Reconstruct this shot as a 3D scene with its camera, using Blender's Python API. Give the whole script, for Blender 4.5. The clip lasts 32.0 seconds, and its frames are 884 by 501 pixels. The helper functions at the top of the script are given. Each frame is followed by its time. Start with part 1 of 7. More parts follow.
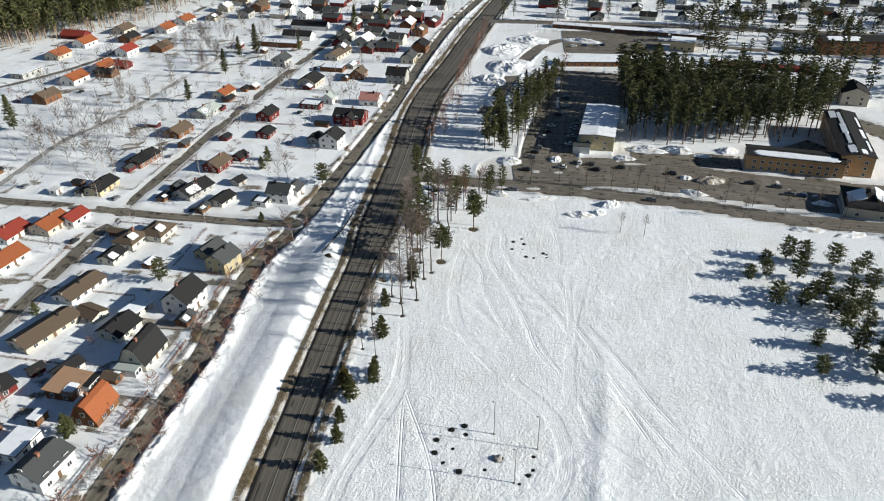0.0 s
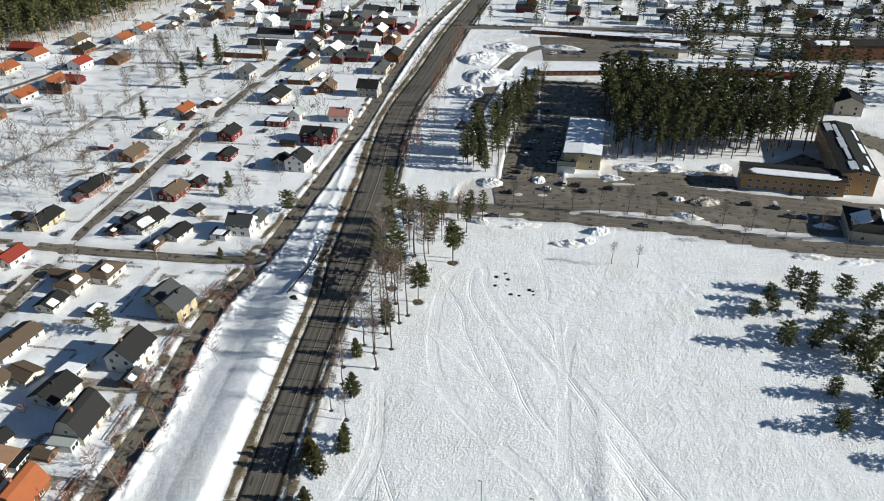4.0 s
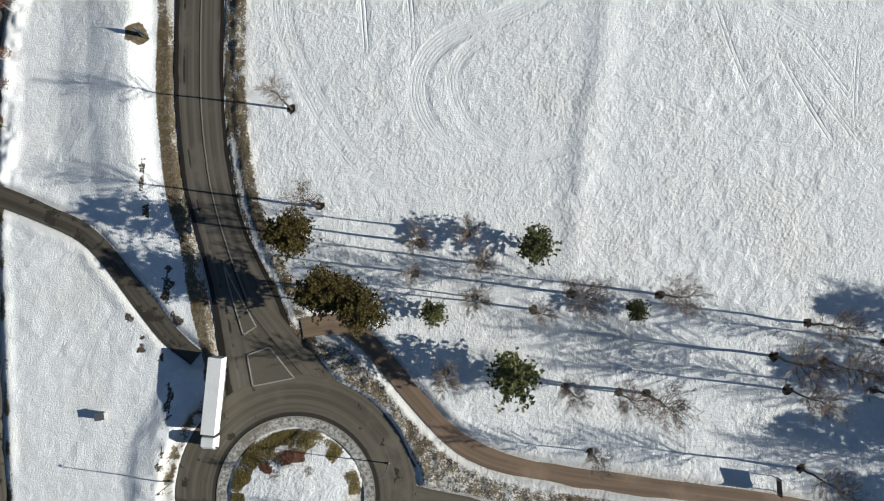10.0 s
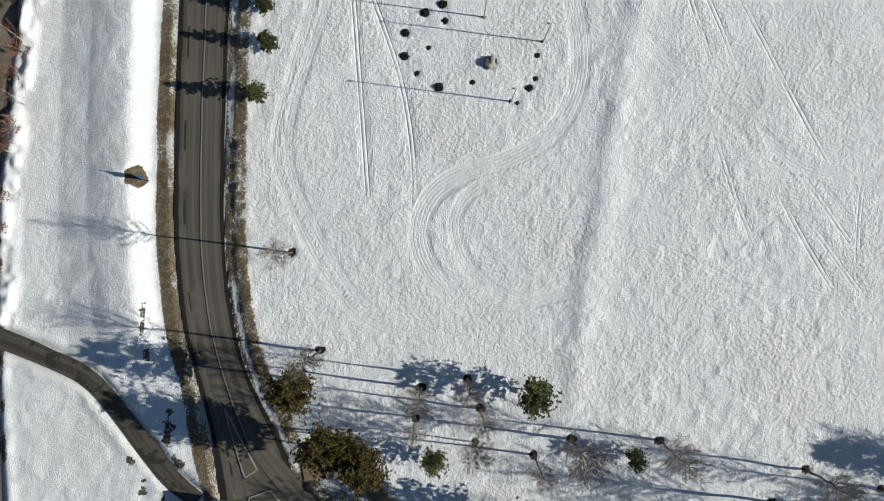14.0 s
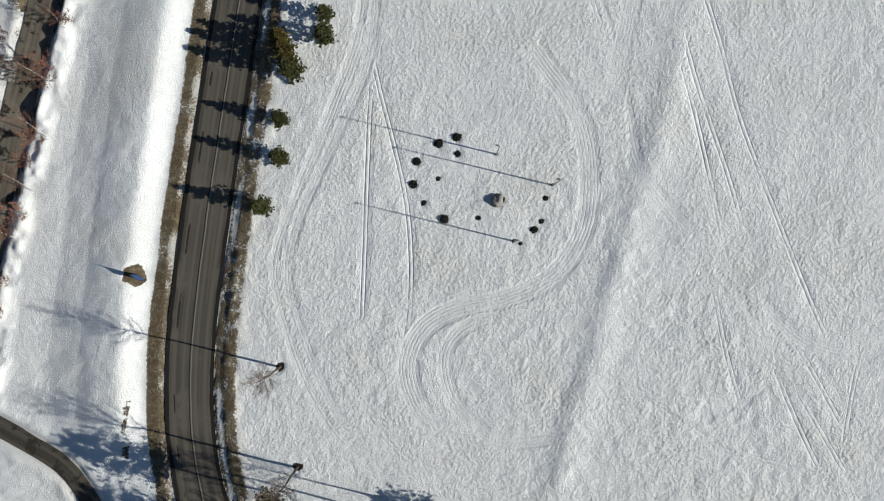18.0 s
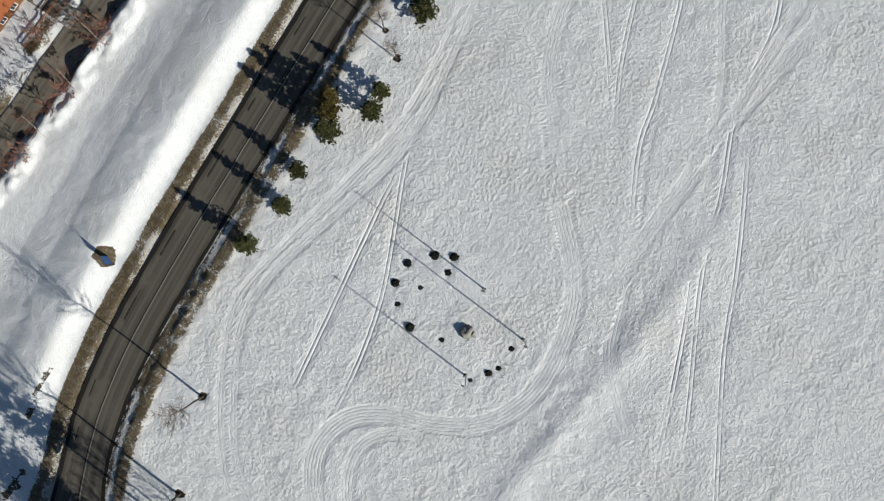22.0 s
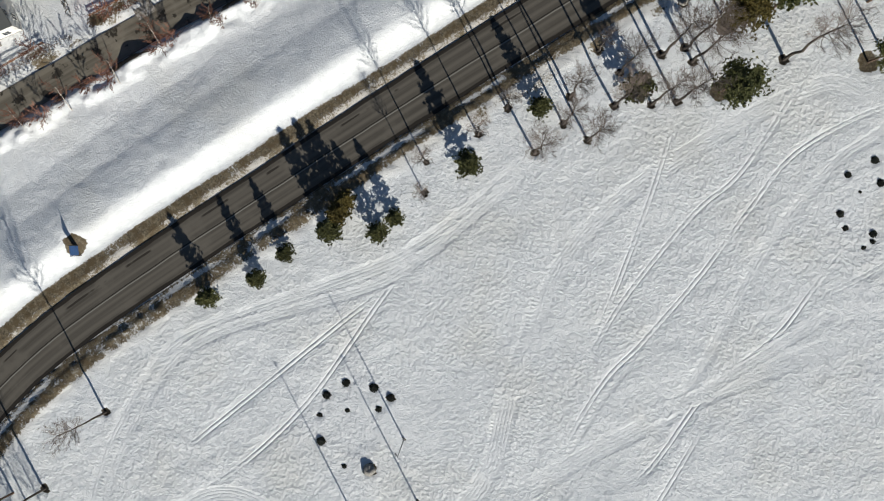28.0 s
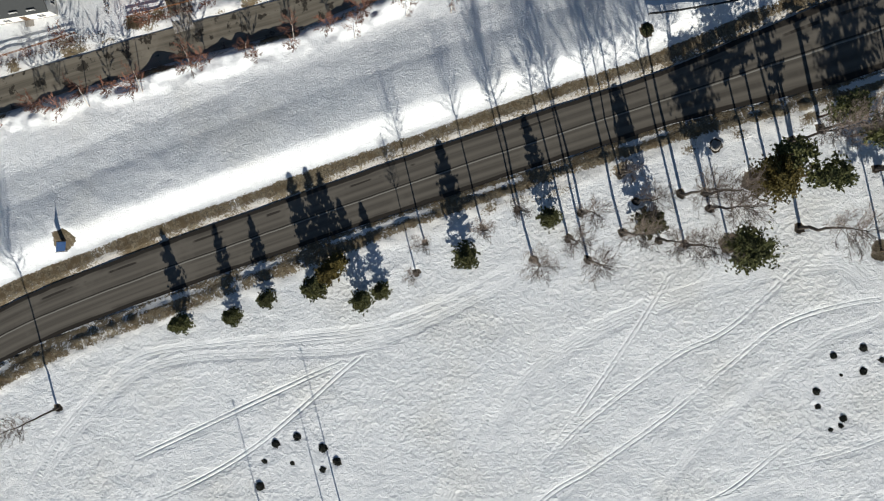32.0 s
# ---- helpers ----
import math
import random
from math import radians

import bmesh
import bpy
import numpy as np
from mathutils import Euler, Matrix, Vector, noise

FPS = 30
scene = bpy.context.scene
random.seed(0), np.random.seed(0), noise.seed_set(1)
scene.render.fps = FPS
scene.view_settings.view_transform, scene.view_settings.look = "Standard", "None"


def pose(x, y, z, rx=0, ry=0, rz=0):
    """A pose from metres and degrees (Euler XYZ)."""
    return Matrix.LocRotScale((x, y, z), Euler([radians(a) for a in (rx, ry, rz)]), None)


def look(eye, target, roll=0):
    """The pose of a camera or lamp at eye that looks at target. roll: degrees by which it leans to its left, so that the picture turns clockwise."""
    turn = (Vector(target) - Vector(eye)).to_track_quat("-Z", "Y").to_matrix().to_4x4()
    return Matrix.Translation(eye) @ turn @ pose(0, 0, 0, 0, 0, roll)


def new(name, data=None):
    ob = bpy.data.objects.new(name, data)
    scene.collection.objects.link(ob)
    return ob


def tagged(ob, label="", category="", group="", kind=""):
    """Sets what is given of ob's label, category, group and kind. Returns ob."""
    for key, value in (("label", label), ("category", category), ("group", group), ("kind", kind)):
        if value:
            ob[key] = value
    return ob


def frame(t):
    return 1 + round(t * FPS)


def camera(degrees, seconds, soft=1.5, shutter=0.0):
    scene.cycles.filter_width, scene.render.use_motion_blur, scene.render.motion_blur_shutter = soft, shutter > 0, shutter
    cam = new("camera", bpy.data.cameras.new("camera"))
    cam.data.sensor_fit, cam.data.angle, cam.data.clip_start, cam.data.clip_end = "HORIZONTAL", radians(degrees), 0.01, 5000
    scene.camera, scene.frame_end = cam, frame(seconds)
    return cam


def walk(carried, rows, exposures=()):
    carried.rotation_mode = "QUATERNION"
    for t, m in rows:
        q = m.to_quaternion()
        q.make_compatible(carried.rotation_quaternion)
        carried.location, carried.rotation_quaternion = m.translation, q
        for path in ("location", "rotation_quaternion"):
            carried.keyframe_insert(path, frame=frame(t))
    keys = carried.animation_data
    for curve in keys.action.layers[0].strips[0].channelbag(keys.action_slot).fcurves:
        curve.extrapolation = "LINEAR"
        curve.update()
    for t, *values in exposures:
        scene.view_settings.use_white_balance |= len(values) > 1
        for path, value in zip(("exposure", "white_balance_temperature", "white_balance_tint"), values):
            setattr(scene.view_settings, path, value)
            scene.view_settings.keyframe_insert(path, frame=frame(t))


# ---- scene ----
cam = camera(62.0, 32.0, soft=1.05)
PATH = [
    (0, (1.95, -0.62, 135.40), (-8.44, 84.40, 83.79), -0.62),
    (0.5, (1.51, 2.96, 135.34), (-8.84, 87.94, 83.64), -0.61),
    (1, (1.13, 6.46, 135.26), (-9.24, 91.43, 83.57), -0.65),
    (1.5, (0.80, 9.87, 135.19), (-9.57, 94.85, 83.49), -0.63),
    (2, (0.53, 13.19, 135.10), (-9.87, 98.15, 83.40), -0.64),
    (2.5, (0.30, 16.41, 135.02), (-10.14, 101.39, 83.36), -0.69),
    (4.5, (-0.37, 28.05, 134.66), (-6.92, 113.17, 82.58), -0.73),
    (5, (-0.58, 30.65, 134.53), (-6.71, 113.64, 79.08), -0.85),
    (5.5, (-0.85, 33.18, 134.39), (-6.63, 107.97, 68.26), -0.99),
    (6, (-1.17, 35.70, 134.25), (-6.38, 98.95, 56.97), -1.51),
    (6.5, (-1.54, 38.27, 134.12), (-6.05, 88.89, 47.99), -2.03),
    (7, (-1.95, 40.98, 134.00), (-5.58, 77.05, 40.80), -3.13),
    (7.5, (-2.39, 43.90, 133.91), (-5.16, 65.44, 36.29), -4.91),
    (8, (-2.83, 47.09, 133.83), (-4.89, 53.29, 34.05), -16.09),
    (8.5, (-3.27, 50.59, 133.79), (-5.02, 54.21, 33.87), -23.40),
    (9, (-3.70, 54.37, 133.76), (-5.24, 57.74, 33.83), -22.14),
    (9.5, (-4.11, 58.38, 133.75), (-5.48, 61.15, 33.79), -23.86),
    (10, (-4.50, 62.53, 133.75), (-5.76, 64.73, 33.78), -27.36),
    (10.5, (-4.86, 66.72, 133.75), (-5.96, 68.51, 33.78), -29.00),
    (11, (-5.20, 70.86, 133.77), (-6.24, 72.08, 33.78), -37.79),
    (11.5, (-5.51, 74.88, 133.79), (-6.41, 75.53, 33.80), -51.67),
    (12, (-5.79, 78.72, 133.83), (-6.62, 78.96, 33.83), -71.19),
    (12.5, (-6.03, 82.35, 133.87), (-6.79, 82.29, 33.87), -92.18),
    (13, (-6.23, 85.79, 133.92), (-6.98, 85.58, 33.92), -102.84),
    (13.5, (-6.39, 89.06, 133.97), (-7.14, 88.82, 33.97), -104.99),
    (14, (-6.50, 92.18, 134.02), (-7.28, 91.89, 34.02), -107.72),
    (14.5, (-6.57, 95.21, 134.06), (-7.41, 94.99, 34.07), -102.15),
    (16.5, (-6.42, 107.02, 134.06), (-7.81, 106.99, 34.07), -84.13),
    (17, (-6.31, 110.00, 134.00), (-7.93, 110.03, 34.02), -82.39),
    (17.5, (-6.20, 113.03, 133.92), (-8.13, 112.96, 33.94), -85.11),
    (18, (-6.10, 116.10, 133.81), (-8.26, 115.82, 33.83), -88.45),
    (18.5, (-6.02, 119.19, 133.68), (-8.38, 118.49, 33.71), -95.83),
    (19, (-5.98, 122.29, 133.55), (-8.59, 121.29, 33.58), -99.06),
    (19.5, (-6.00, 125.37, 133.41), (-8.84, 124.08, 33.46), -101.47),
    (20, (-6.12, 128.43, 133.29), (-9.15, 126.81, 33.35), -103.95),
    (20.5, (-6.36, 131.44, 133.18), (-9.54, 130.02, 33.24), -92.60),
    (21, (-6.77, 134.38, 133.11), (-9.84, 132.32, 33.18), -95.15),
    (21.5, (-7.35, 137.24, 133.06), (-10.36, 134.65, 33.14), -98.49),
    (22, (-8.14, 140.00, 133.03), (-11.03, 137.20, 33.11), -101.82),
    (22.5, (-9.13, 142.67, 133.02), (-11.89, 139.58, 33.10), -103.52),
    (23, (-10.32, 145.24, 133.00), (-12.67, 141.67, 33.09), -106.84),
    (23.5, (-11.69, 147.72, 132.98), (-13.80, 143.91, 33.07), -109.46),
    (24, (-13.19, 150.10, 132.94), (-15.11, 146.23, 33.03), -111.50),
    (24.5, (-14.79, 152.37, 132.87), (-16.34, 148.18, 32.97), -115.71),
    (25, (-16.43, 154.54, 132.78), (-17.67, 150.17, 32.88), -116.19),
    (25.5, (-18.09, 156.61, 132.65), (-19.16, 152.13, 32.76), -117.67),
    (27.5, (-24.61, 163.79, 131.96), (-25.10, 158.63, 32.09), -116.74),
    (28, (-26.29, 165.35, 131.76), (-26.88, 160.13, 31.90), -115.71),
    (28.5, (-28.04, 166.84, 131.57), (-28.48, 161.49, 31.71), -115.01),
    (29, (-29.87, 168.26, 131.38), (-30.15, 162.77, 31.53), -113.64),
    (29.5, (-31.81, 169.63, 131.20), (-31.85, 163.98, 31.36), -114.97),
    (30, (-33.84, 170.94, 131.03), (-33.67, 165.16, 31.20), -116.54),
    (30.5, (-35.96, 172.19, 130.87), (-35.30, 166.22, 31.05), -116.50),
    (31, (-38.17, 173.39, 130.72), (-36.94, 167.18, 30.92), -119.97),
    (31.5, (-40.48, 174.53, 130.58), (-38.69, 168.07, 30.80), -124.25),
    (32, (-42.87, 175.61, 130.45), (-40.40, 168.91, 30.71), -128.98),
]
walk(cam, [(t, look(eye, target, roll)) for t, eye, target, roll in PATH],
     [(0, 0.37, 5840, 8), (5, 0.36, 5840, 8), (6, 0.18, 5840, 8), (7, 0.0, 5870, 8), (9, 0.17, 5920, 8), (13, 0.08, 5930, 8), (17, -0.07, 5940, 8), (20, -0.11, 5950, 8.5), (24, -0.11, 5960, 9), (32, 0.10, 5940, 9)])

# ---- light ----
SUN_EL, SUN_AZ = 20.5, -4.8          # degrees; azimuth from +x towards +y
sun_way = Vector((math.cos(radians(SUN_AZ)) * math.cos(radians(SUN_EL)),
                  math.sin(radians(SUN_AZ)) * math.cos(radians(SUN_EL)), math.sin(radians(SUN_EL))))
sun = new("sun", bpy.data.lights.new("sun", "SUN"))
sun.data.energy, sun.data.angle, sun.data.color = 5.9, radians(0.53), (1.0, 0.92, 0.77)
sun.matrix_world = look(tuple(sun_way * 300), (0, 0, 0))
world = bpy.data.worlds.new("sky")
scene.world = world
world.use_nodes = True
wn = world.node_tree
sky = wn.nodes.new("ShaderNodeTexSky")
sky.sky_type, sky.sun_disc = "NISHITA", False
sky.air_density, sky.dust_density, sky.ozone_density = 1.0, 0.2, 1.9
sky.sun_elevation, sky.sun_rotation = radians(SUN_EL), radians(90 - SUN_AZ)
wn.links.new(sky.outputs[0], wn.nodes["Background"].inputs[0])
wn.nodes["Background"].inputs[1].default_value = 0.046


# ---- materials ----
def nodes_of(name):
    m = bpy.data.materials.new(name)
    m.use_nodes = True
    return m, m.node_tree, m.node_tree.nodes["Principled BSDF"]


def add(nt, kind, **sockets):
    n = nt.nodes.new(kind)
    for k, v in sockets.items():
        n.inputs[k.replace("_", " ")].default_value = v
    return n


def mixer(nt, a, b, fac):
    """Mix of two colours; each of the three is a value or a socket."""
    n = nt.nodes.new("ShaderNodeMix")
    n.data_type = "RGBA"
    for i, v in ((0, fac), (6, a), (7, b)):
        if hasattr(v, "links"):
            nt.links.new(v, n.inputs[i])
        else:
            n.inputs[i].default_value = v if i == 0 else (*v, 1)
    return n.outputs[2]


def noise_of(nt, scale, detail=4.0, rough=0.55, coords="Object"):
    tc = nt.nodes.new("ShaderNodeTexCoord")
    n = add(nt, "ShaderNodeTexNoise", Scale=scale, Detail=detail, Roughness=rough)
    nt.links.new(tc.outputs[coords], n.inputs["Vector"])
    return n.outputs[0]


def ramp(nt, src, lo, hi):
    n = nt.nodes.new("ShaderNodeMapRange")
    n.inputs[1].default_value, n.inputs[2].default_value = lo, hi
    n.interpolation_type = "SMOOTHSTEP"
    nt.links.new(src, n.inputs[0])
    return n.outputs[0]


def bumped(nt, bsdf, src, strength, distance):
    n = add(nt, "ShaderNodeBump", Strength=strength, Distance=distance)
    nt.links.new(src, n.inputs["Height"])
    nt.links.new(n.outputs[0], bsdf.inputs["Normal"])


def surface(name, dark, light, scale=2.0, rough=0.8, bump=0.3, metal=0.0, jitter=0.0, coords="Object", stains=None):
    """A two-scale mottled surface; jitter varies it from object to object; stains is a second colour in large patches."""
    m, nt, b = nodes_of(name)
    fine, broad = noise_of(nt, scale * 6, 5, 0.65, coords), noise_of(nt, scale * 0.35, 3, 0.5, coords)
    col = mixer(nt, dark, light, ramp(nt, fine, 0.32, 0.68))
    if stains:
        col = mixer(nt, col, stains, ramp(nt, broad, 0.52, 0.66))
    else:
        col = mixer(nt, col, [c * 0.78 for c in light], ramp(nt, broad, 0.45, 0.8))
    if jitter:
        info = nt.nodes.new("ShaderNodeObjectInfo")
        hsv = nt.nodes.new("ShaderNodeHueSaturation")
        mr = nt.nodes.new("ShaderNodeMapRange")
        mr.inputs[3].default_value, mr.inputs[4].default_value = 1 - jitter, 1 + jitter
        nt.links.new(info.outputs["Random"], mr.inputs[0])
        nt.links.new(mr.outputs[0], hsv.inputs["Value"])
        nt.links.new(col, hsv.inputs["Color"])
        col = hsv.outputs[0]
    nt.links.new(col, b.inputs["Base Color"])
    b.inputs["Roughness"].default_value, b.inputs["Metallic"].default_value = rough, metal
    b.inputs["Specular IOR Level"].default_value = 0.5 if rough < 0.5 else 0.2
    if bump:
        bumped(nt, b, fine, bump, 0.03)
    return m


def snow_ground():
    m, nt, b = nodes_of("snow_ground")
    att = nt.nodes.new("ShaderNodeAttribute")
    att.attribute_name = "bare"
    slush = nt.nodes.new("ShaderNodeAttribute")
    slush.attribute_name = "slush"
    soil = nt.nodes.new("ShaderNodeAttribute")
    soil.attribute_name = "soil"
    moss = nt.nodes.new("ShaderNodeAttribute")
    moss.attribute_name = "moss"
    rust = nt.nodes.new("ShaderNodeAttribute")
    rust.attribute_name = "rust"
    n1, n2, n3 = noise_of(nt, 0.9, 4, 0.55), noise_of(nt, 6.0, 4, 0.6), noise_of(nt, 0.06, 3, 0.5)
    n5 = noise_of(nt, 2.4, 8, 0.78)
    snow = mixer(nt, (0.78, 0.79, 0.80), (0.87, 0.875, 0.88), ramp(nt, n1, 0.3, 0.7))
    snow = mixer(nt, snow, (0.78, 0.775, 0.755), ramp(nt, n3, 0.45, 0.75))
    snow = mixer(nt, snow, (0.50, 0.47, 0.43), slush.outputs["Fac"])
    grass = mixer(nt, (0.060, 0.046, 0.028), (0.25, 0.205, 0.135), ramp(nt, n5, 0.36, 0.64))
    grass = mixer(nt, grass, (0.115, 0.084, 0.046), ramp(nt, n1, 0.42, 0.62))
    grass = mixer(nt, grass, mixer(nt, (0.050, 0.040, 0.010), (0.150, 0.115, 0.030), ramp(nt, n5, 0.35, 0.65)), moss.outputs["Fac"])
    grass = mixer(nt, grass, mixer(nt, (0.055, 0.022, 0.014), (0.130, 0.055, 0.036), ramp(nt, n2, 0.35, 0.65)), rust.outputs["Fac"])
    grass = mixer(nt, grass, (0.028, 0.023, 0.018), soil.outputs["Fac"])
    cover = nt.nodes.new("ShaderNodeMath")
    cover.operation = "ADD"
    nt.links.new(att.outputs["Fac"], cover.inputs[0])
    mid = nt.nodes.new("ShaderNodeMath")
    mid.operation = "MULTIPLY_ADD"
    mid.inputs[1].default_value, mid.inputs[2].default_value = 1.5, -0.75
    nt.links.new(n5, mid.inputs[0])
    nt.links.new(mid.outputs[0], cover.inputs[1])
    nt.links.new(mixer(nt, snow, grass, ramp(nt, cover.outputs[0], 0.42, 0.58)), b.inputs["Base Color"])
    b.inputs["Roughness"].default_value = 0.7
    b.inputs["Specular IOR Level"].default_value = 0.25
    n4 = noise_of(nt, 3.2, 3, 0.6)

    def calc(op, *args):
        n = nt.nodes.new("ShaderNodeMath")
        n.operation = op
        for i, v in enumerate(args):
            if hasattr(v, "links"):
                nt.links.new(v, n.inputs[i])
            else:
                n.inputs[i].default_value = v
        return n.outputs[0]

    def attr(key):
        n = nt.nodes.new("ShaderNodeAttribute")
        n.attribute_name = key
        return n.outputs["Fac"]

    # ruts: paired wheel grooves, and combed rows in the groomed ways
    d, pair, comb = attr("rut_d"), attr("rut_pair"), attr("rut_comb")
    off = calc("DIVIDE", calc("SUBTRACT", calc("ABSOLUTE", d), 0.36), 0.13)
    groove = calc("EXPONENT", calc("MULTIPLY", calc("MULTIPLY", off, off), -1.0))
    rows = calc("POWER", calc("SUBTRACT", 1.0, calc("ABSOLUTE", calc("SINE", calc("MULTIPLY_ADD", d, 5.2, calc("MULTIPLY", n1, 1.4))))), 2.5)
    ruts = calc("ADD", calc("MULTIPLY", calc("MULTIPLY", groove, pair), -0.078), calc("MULTIPLY", calc("MULTIPLY", rows, comb), -0.032))
    # wind-packed knobs towards the field's north
    tco = nt.nodes.new("ShaderNodeTexCoord")
    sep = nt.nodes.new("ShaderNodeSeparateXYZ")
    nt.links.new(tco.outputs["Object"], sep.inputs[0])
    field = ramp(nt, sep.outputs[0], -50, -38)
    dimple = nt.nodes.new("ShaderNodeTexVoronoi")
    dimple.feature = "SMOOTH_F1"
    dimple.inputs["Scale"].default_value, dimple.inputs["Smoothness"].default_value = 1.35, 0.3
    nt.links.new(tco.outputs["Object"], dimple.inputs["Vector"])
    knobs = calc("MULTIPLY", dimple.outputs["Distance"], calc("MULTIPLY", field, calc("MULTIPLY_ADD", n3, 0.17, 0.0)))
    ruts = calc("ADD", ruts, calc("MULTIPLY", knobs, calc("SUBTRACT", 1.0, calc("MINIMUM", comb, 0.55))))
    damp = calc("SUBTRACT", 1.0, calc("MULTIPLY", calc("MINIMUM", calc("MAXIMUM", comb, pair), 1.0), 0.4))
    rough = calc("MULTIPLY", calc("MULTIPLY_ADD", n1, 0.13, calc("MULTIPLY_ADD", n4, 0.12, calc("MULTIPLY", n2, 0.085))), calc("MULTIPLY_ADD", field, 0.05, 0.95))
    hgt = calc("ADD", calc("MULTIPLY", rough, damp), ruts)
    bumped(nt, b, hgt, 1.0, 1.0)
    return m


def asphalt_of(name, dark, light, wet=0.0, lanes=False, patches=0.0, joints=0.0):
    """Worn paving: broad wheel wear along the way, thin cracks, soaked patches; lanes adds the marks of the two-lane road."""
    m, nt, b = nodes_of(name)
    tc = nt.nodes.new("ShaderNodeTexCoord")

    def calc(op, *args):
        n = nt.nodes.new("ShaderNodeMath")
        n.operation = op
        for i, v in enumerate(args):
            if hasattr(v, "links"):
                nt.links.new(v, n.inputs[i])
            else:
                n.inputs[i].default_value = v
        return n.outputs[0]

    def along(sx, sy, detail, rough=0.6):
        mp = add(nt, "ShaderNodeMapping")
        mp.inputs["Scale"].default_value = (sx, sy, 1)
        nt.links.new(tc.outputs["UV"], mp.inputs["Vector"])
        n = add(nt, "ShaderNodeTexNoise", Scale=1.0, Detail=detail, Roughness=rough)
        nt.links.new(mp.outputs[0], n.inputs["Vector"])
        return n.outputs[0]

    streak, wander, soak = along(1.1, 0.018, 3.0), along(0.0, 0.10, 3.0), along(0.55, 0.13, 5.0, 0.65)
    fine, broad = noise_of(nt, 4.0, 6, 0.7), noise_of(nt, 0.12, 4, 0.6)
    col = mixer(nt, dark, light, ramp(nt, streak, 0.34, 0.66))
    col = mixer(nt, col, [c * 1.22 for c in light], ramp(nt, broad, 0.48, 0.75))
    col = mixer(nt, col, [c * 0.6 for c in dark], ramp(nt, fine, 0.60, 0.82))
    sep = nt.nodes.new("ShaderNodeSeparateXYZ")
    nt.links.new(tc.outputs["UV"], sep.inputs[0])
    u = sep.outputs[0]
    if patches:
        pool = noise_of(nt, 0.34, 5, 0.62)
        col = mixer(nt, col, (0.040, 0.034, 0.026), ramp(nt, pool, 0.64 - patches, 0.68 - patches))
    if joints:
        side = calc("ABSOLUTE", calc("SUBTRACT", u, calc("MULTIPLY_ADD", wander, 0.5, -0.25)))
        col = mixer(nt, (0.035, 0.030, 0.024), col, ramp(nt, side, 0.05, 0.12))
    if lanes:
        ab = calc("ABSOLUTE", u)
        worn = calc("ABSOLUTE", calc("SUBTRACT", ab, 2.0))
        worn = calc("ABSOLUTE", calc("SUBTRACT", worn, 0.85))
        col = mixer(nt, [c * 1.12 for c in light], col, ramp(nt, calc("MULTIPLY_ADD", streak, 0.5, worn), 0.25, 0.75))
        # the middle joint: a dark crack beside a pale worn line
        mid = calc("SUBTRACT", u, calc("MULTIPLY_ADD", wander, 0.36, -0.18))
        col = mixer(nt, (0.026, 0.022, 0.018), col, ramp(nt, calc("ABSOLUTE", mid), 0.06, 0.13))
        col = mixer(nt, (0.25, 0.235, 0.205), col, ramp(nt, calc("ABSOLUTE", calc("SUBTRACT", mid, 0.28)), 0.05, 0.13))
        # soaked edges, and wheel-wide damp runs
        edge = calc("MULTIPLY_ADD", soak, 0.55, calc("MULTIPLY_ADD", wander, 0.35, ab))
        col = mixer(nt, col, (0.020, 0.016, 0.012), ramp(nt, edge, 4.12, 4.34))
        run = calc("ABSOLUTE", calc("ADD", u, 2.75))
        damp = calc("MULTIPLY", ramp(nt, calc("MULTIPLY_ADD", soak, -0.5, run), -0.02, -0.16), ramp(nt, wander, 0.5, 0.56))
        col = mixer(nt, col, (0.036, 0.030, 0.024), damp)
    nt.links.new(col, b.inputs["Base Color"])
    b.inputs["Roughness"].default_value = 0.75 - wet
    b.inputs["Specular IOR Level"].default_value = 0.3
    bumped(nt, b, fine, 0.25, 0.02)
    return m


def glassy(name, col):
    m, nt, b = nodes_of(name)
    b.inputs["Base Color"].default_value = (*col, 1)
    b.inputs["Roughness"].default_value = 0.055
    b.inputs["Specular IOR Level"].default_value = 0.6
    return m


def foliage(name, dark, light):
    m, nt, b = nodes_of(name)
    geo = nt.nodes.new("ShaderNodeNewGeometry")
    info = nt.nodes.new("ShaderNodeObjectInfo")
    col = mixer(nt, dark, light, geo.outputs["Random Per Island"])
    hsv = nt.nodes.new("ShaderNodeHueSaturation")
    mr = nt.nodes.new("ShaderNodeMapRange")
    mr.inputs[3].default_value, mr.inputs[4].default_value = 0.75, 1.25
    nt.links.new(info.outputs["Random"], mr.inputs[0])
    nt.links.new(mr.outputs[0], hsv.inputs["Value"])
    nt.links.new(col, hsv.inputs["Color"])
    nt.links.new(hsv.outputs[0], b.inputs["Base Color"])
    b.inputs["Roughness"].default_value = 0.7
    b.inputs["Specular IOR Level"].default_value = 0.2
    return m


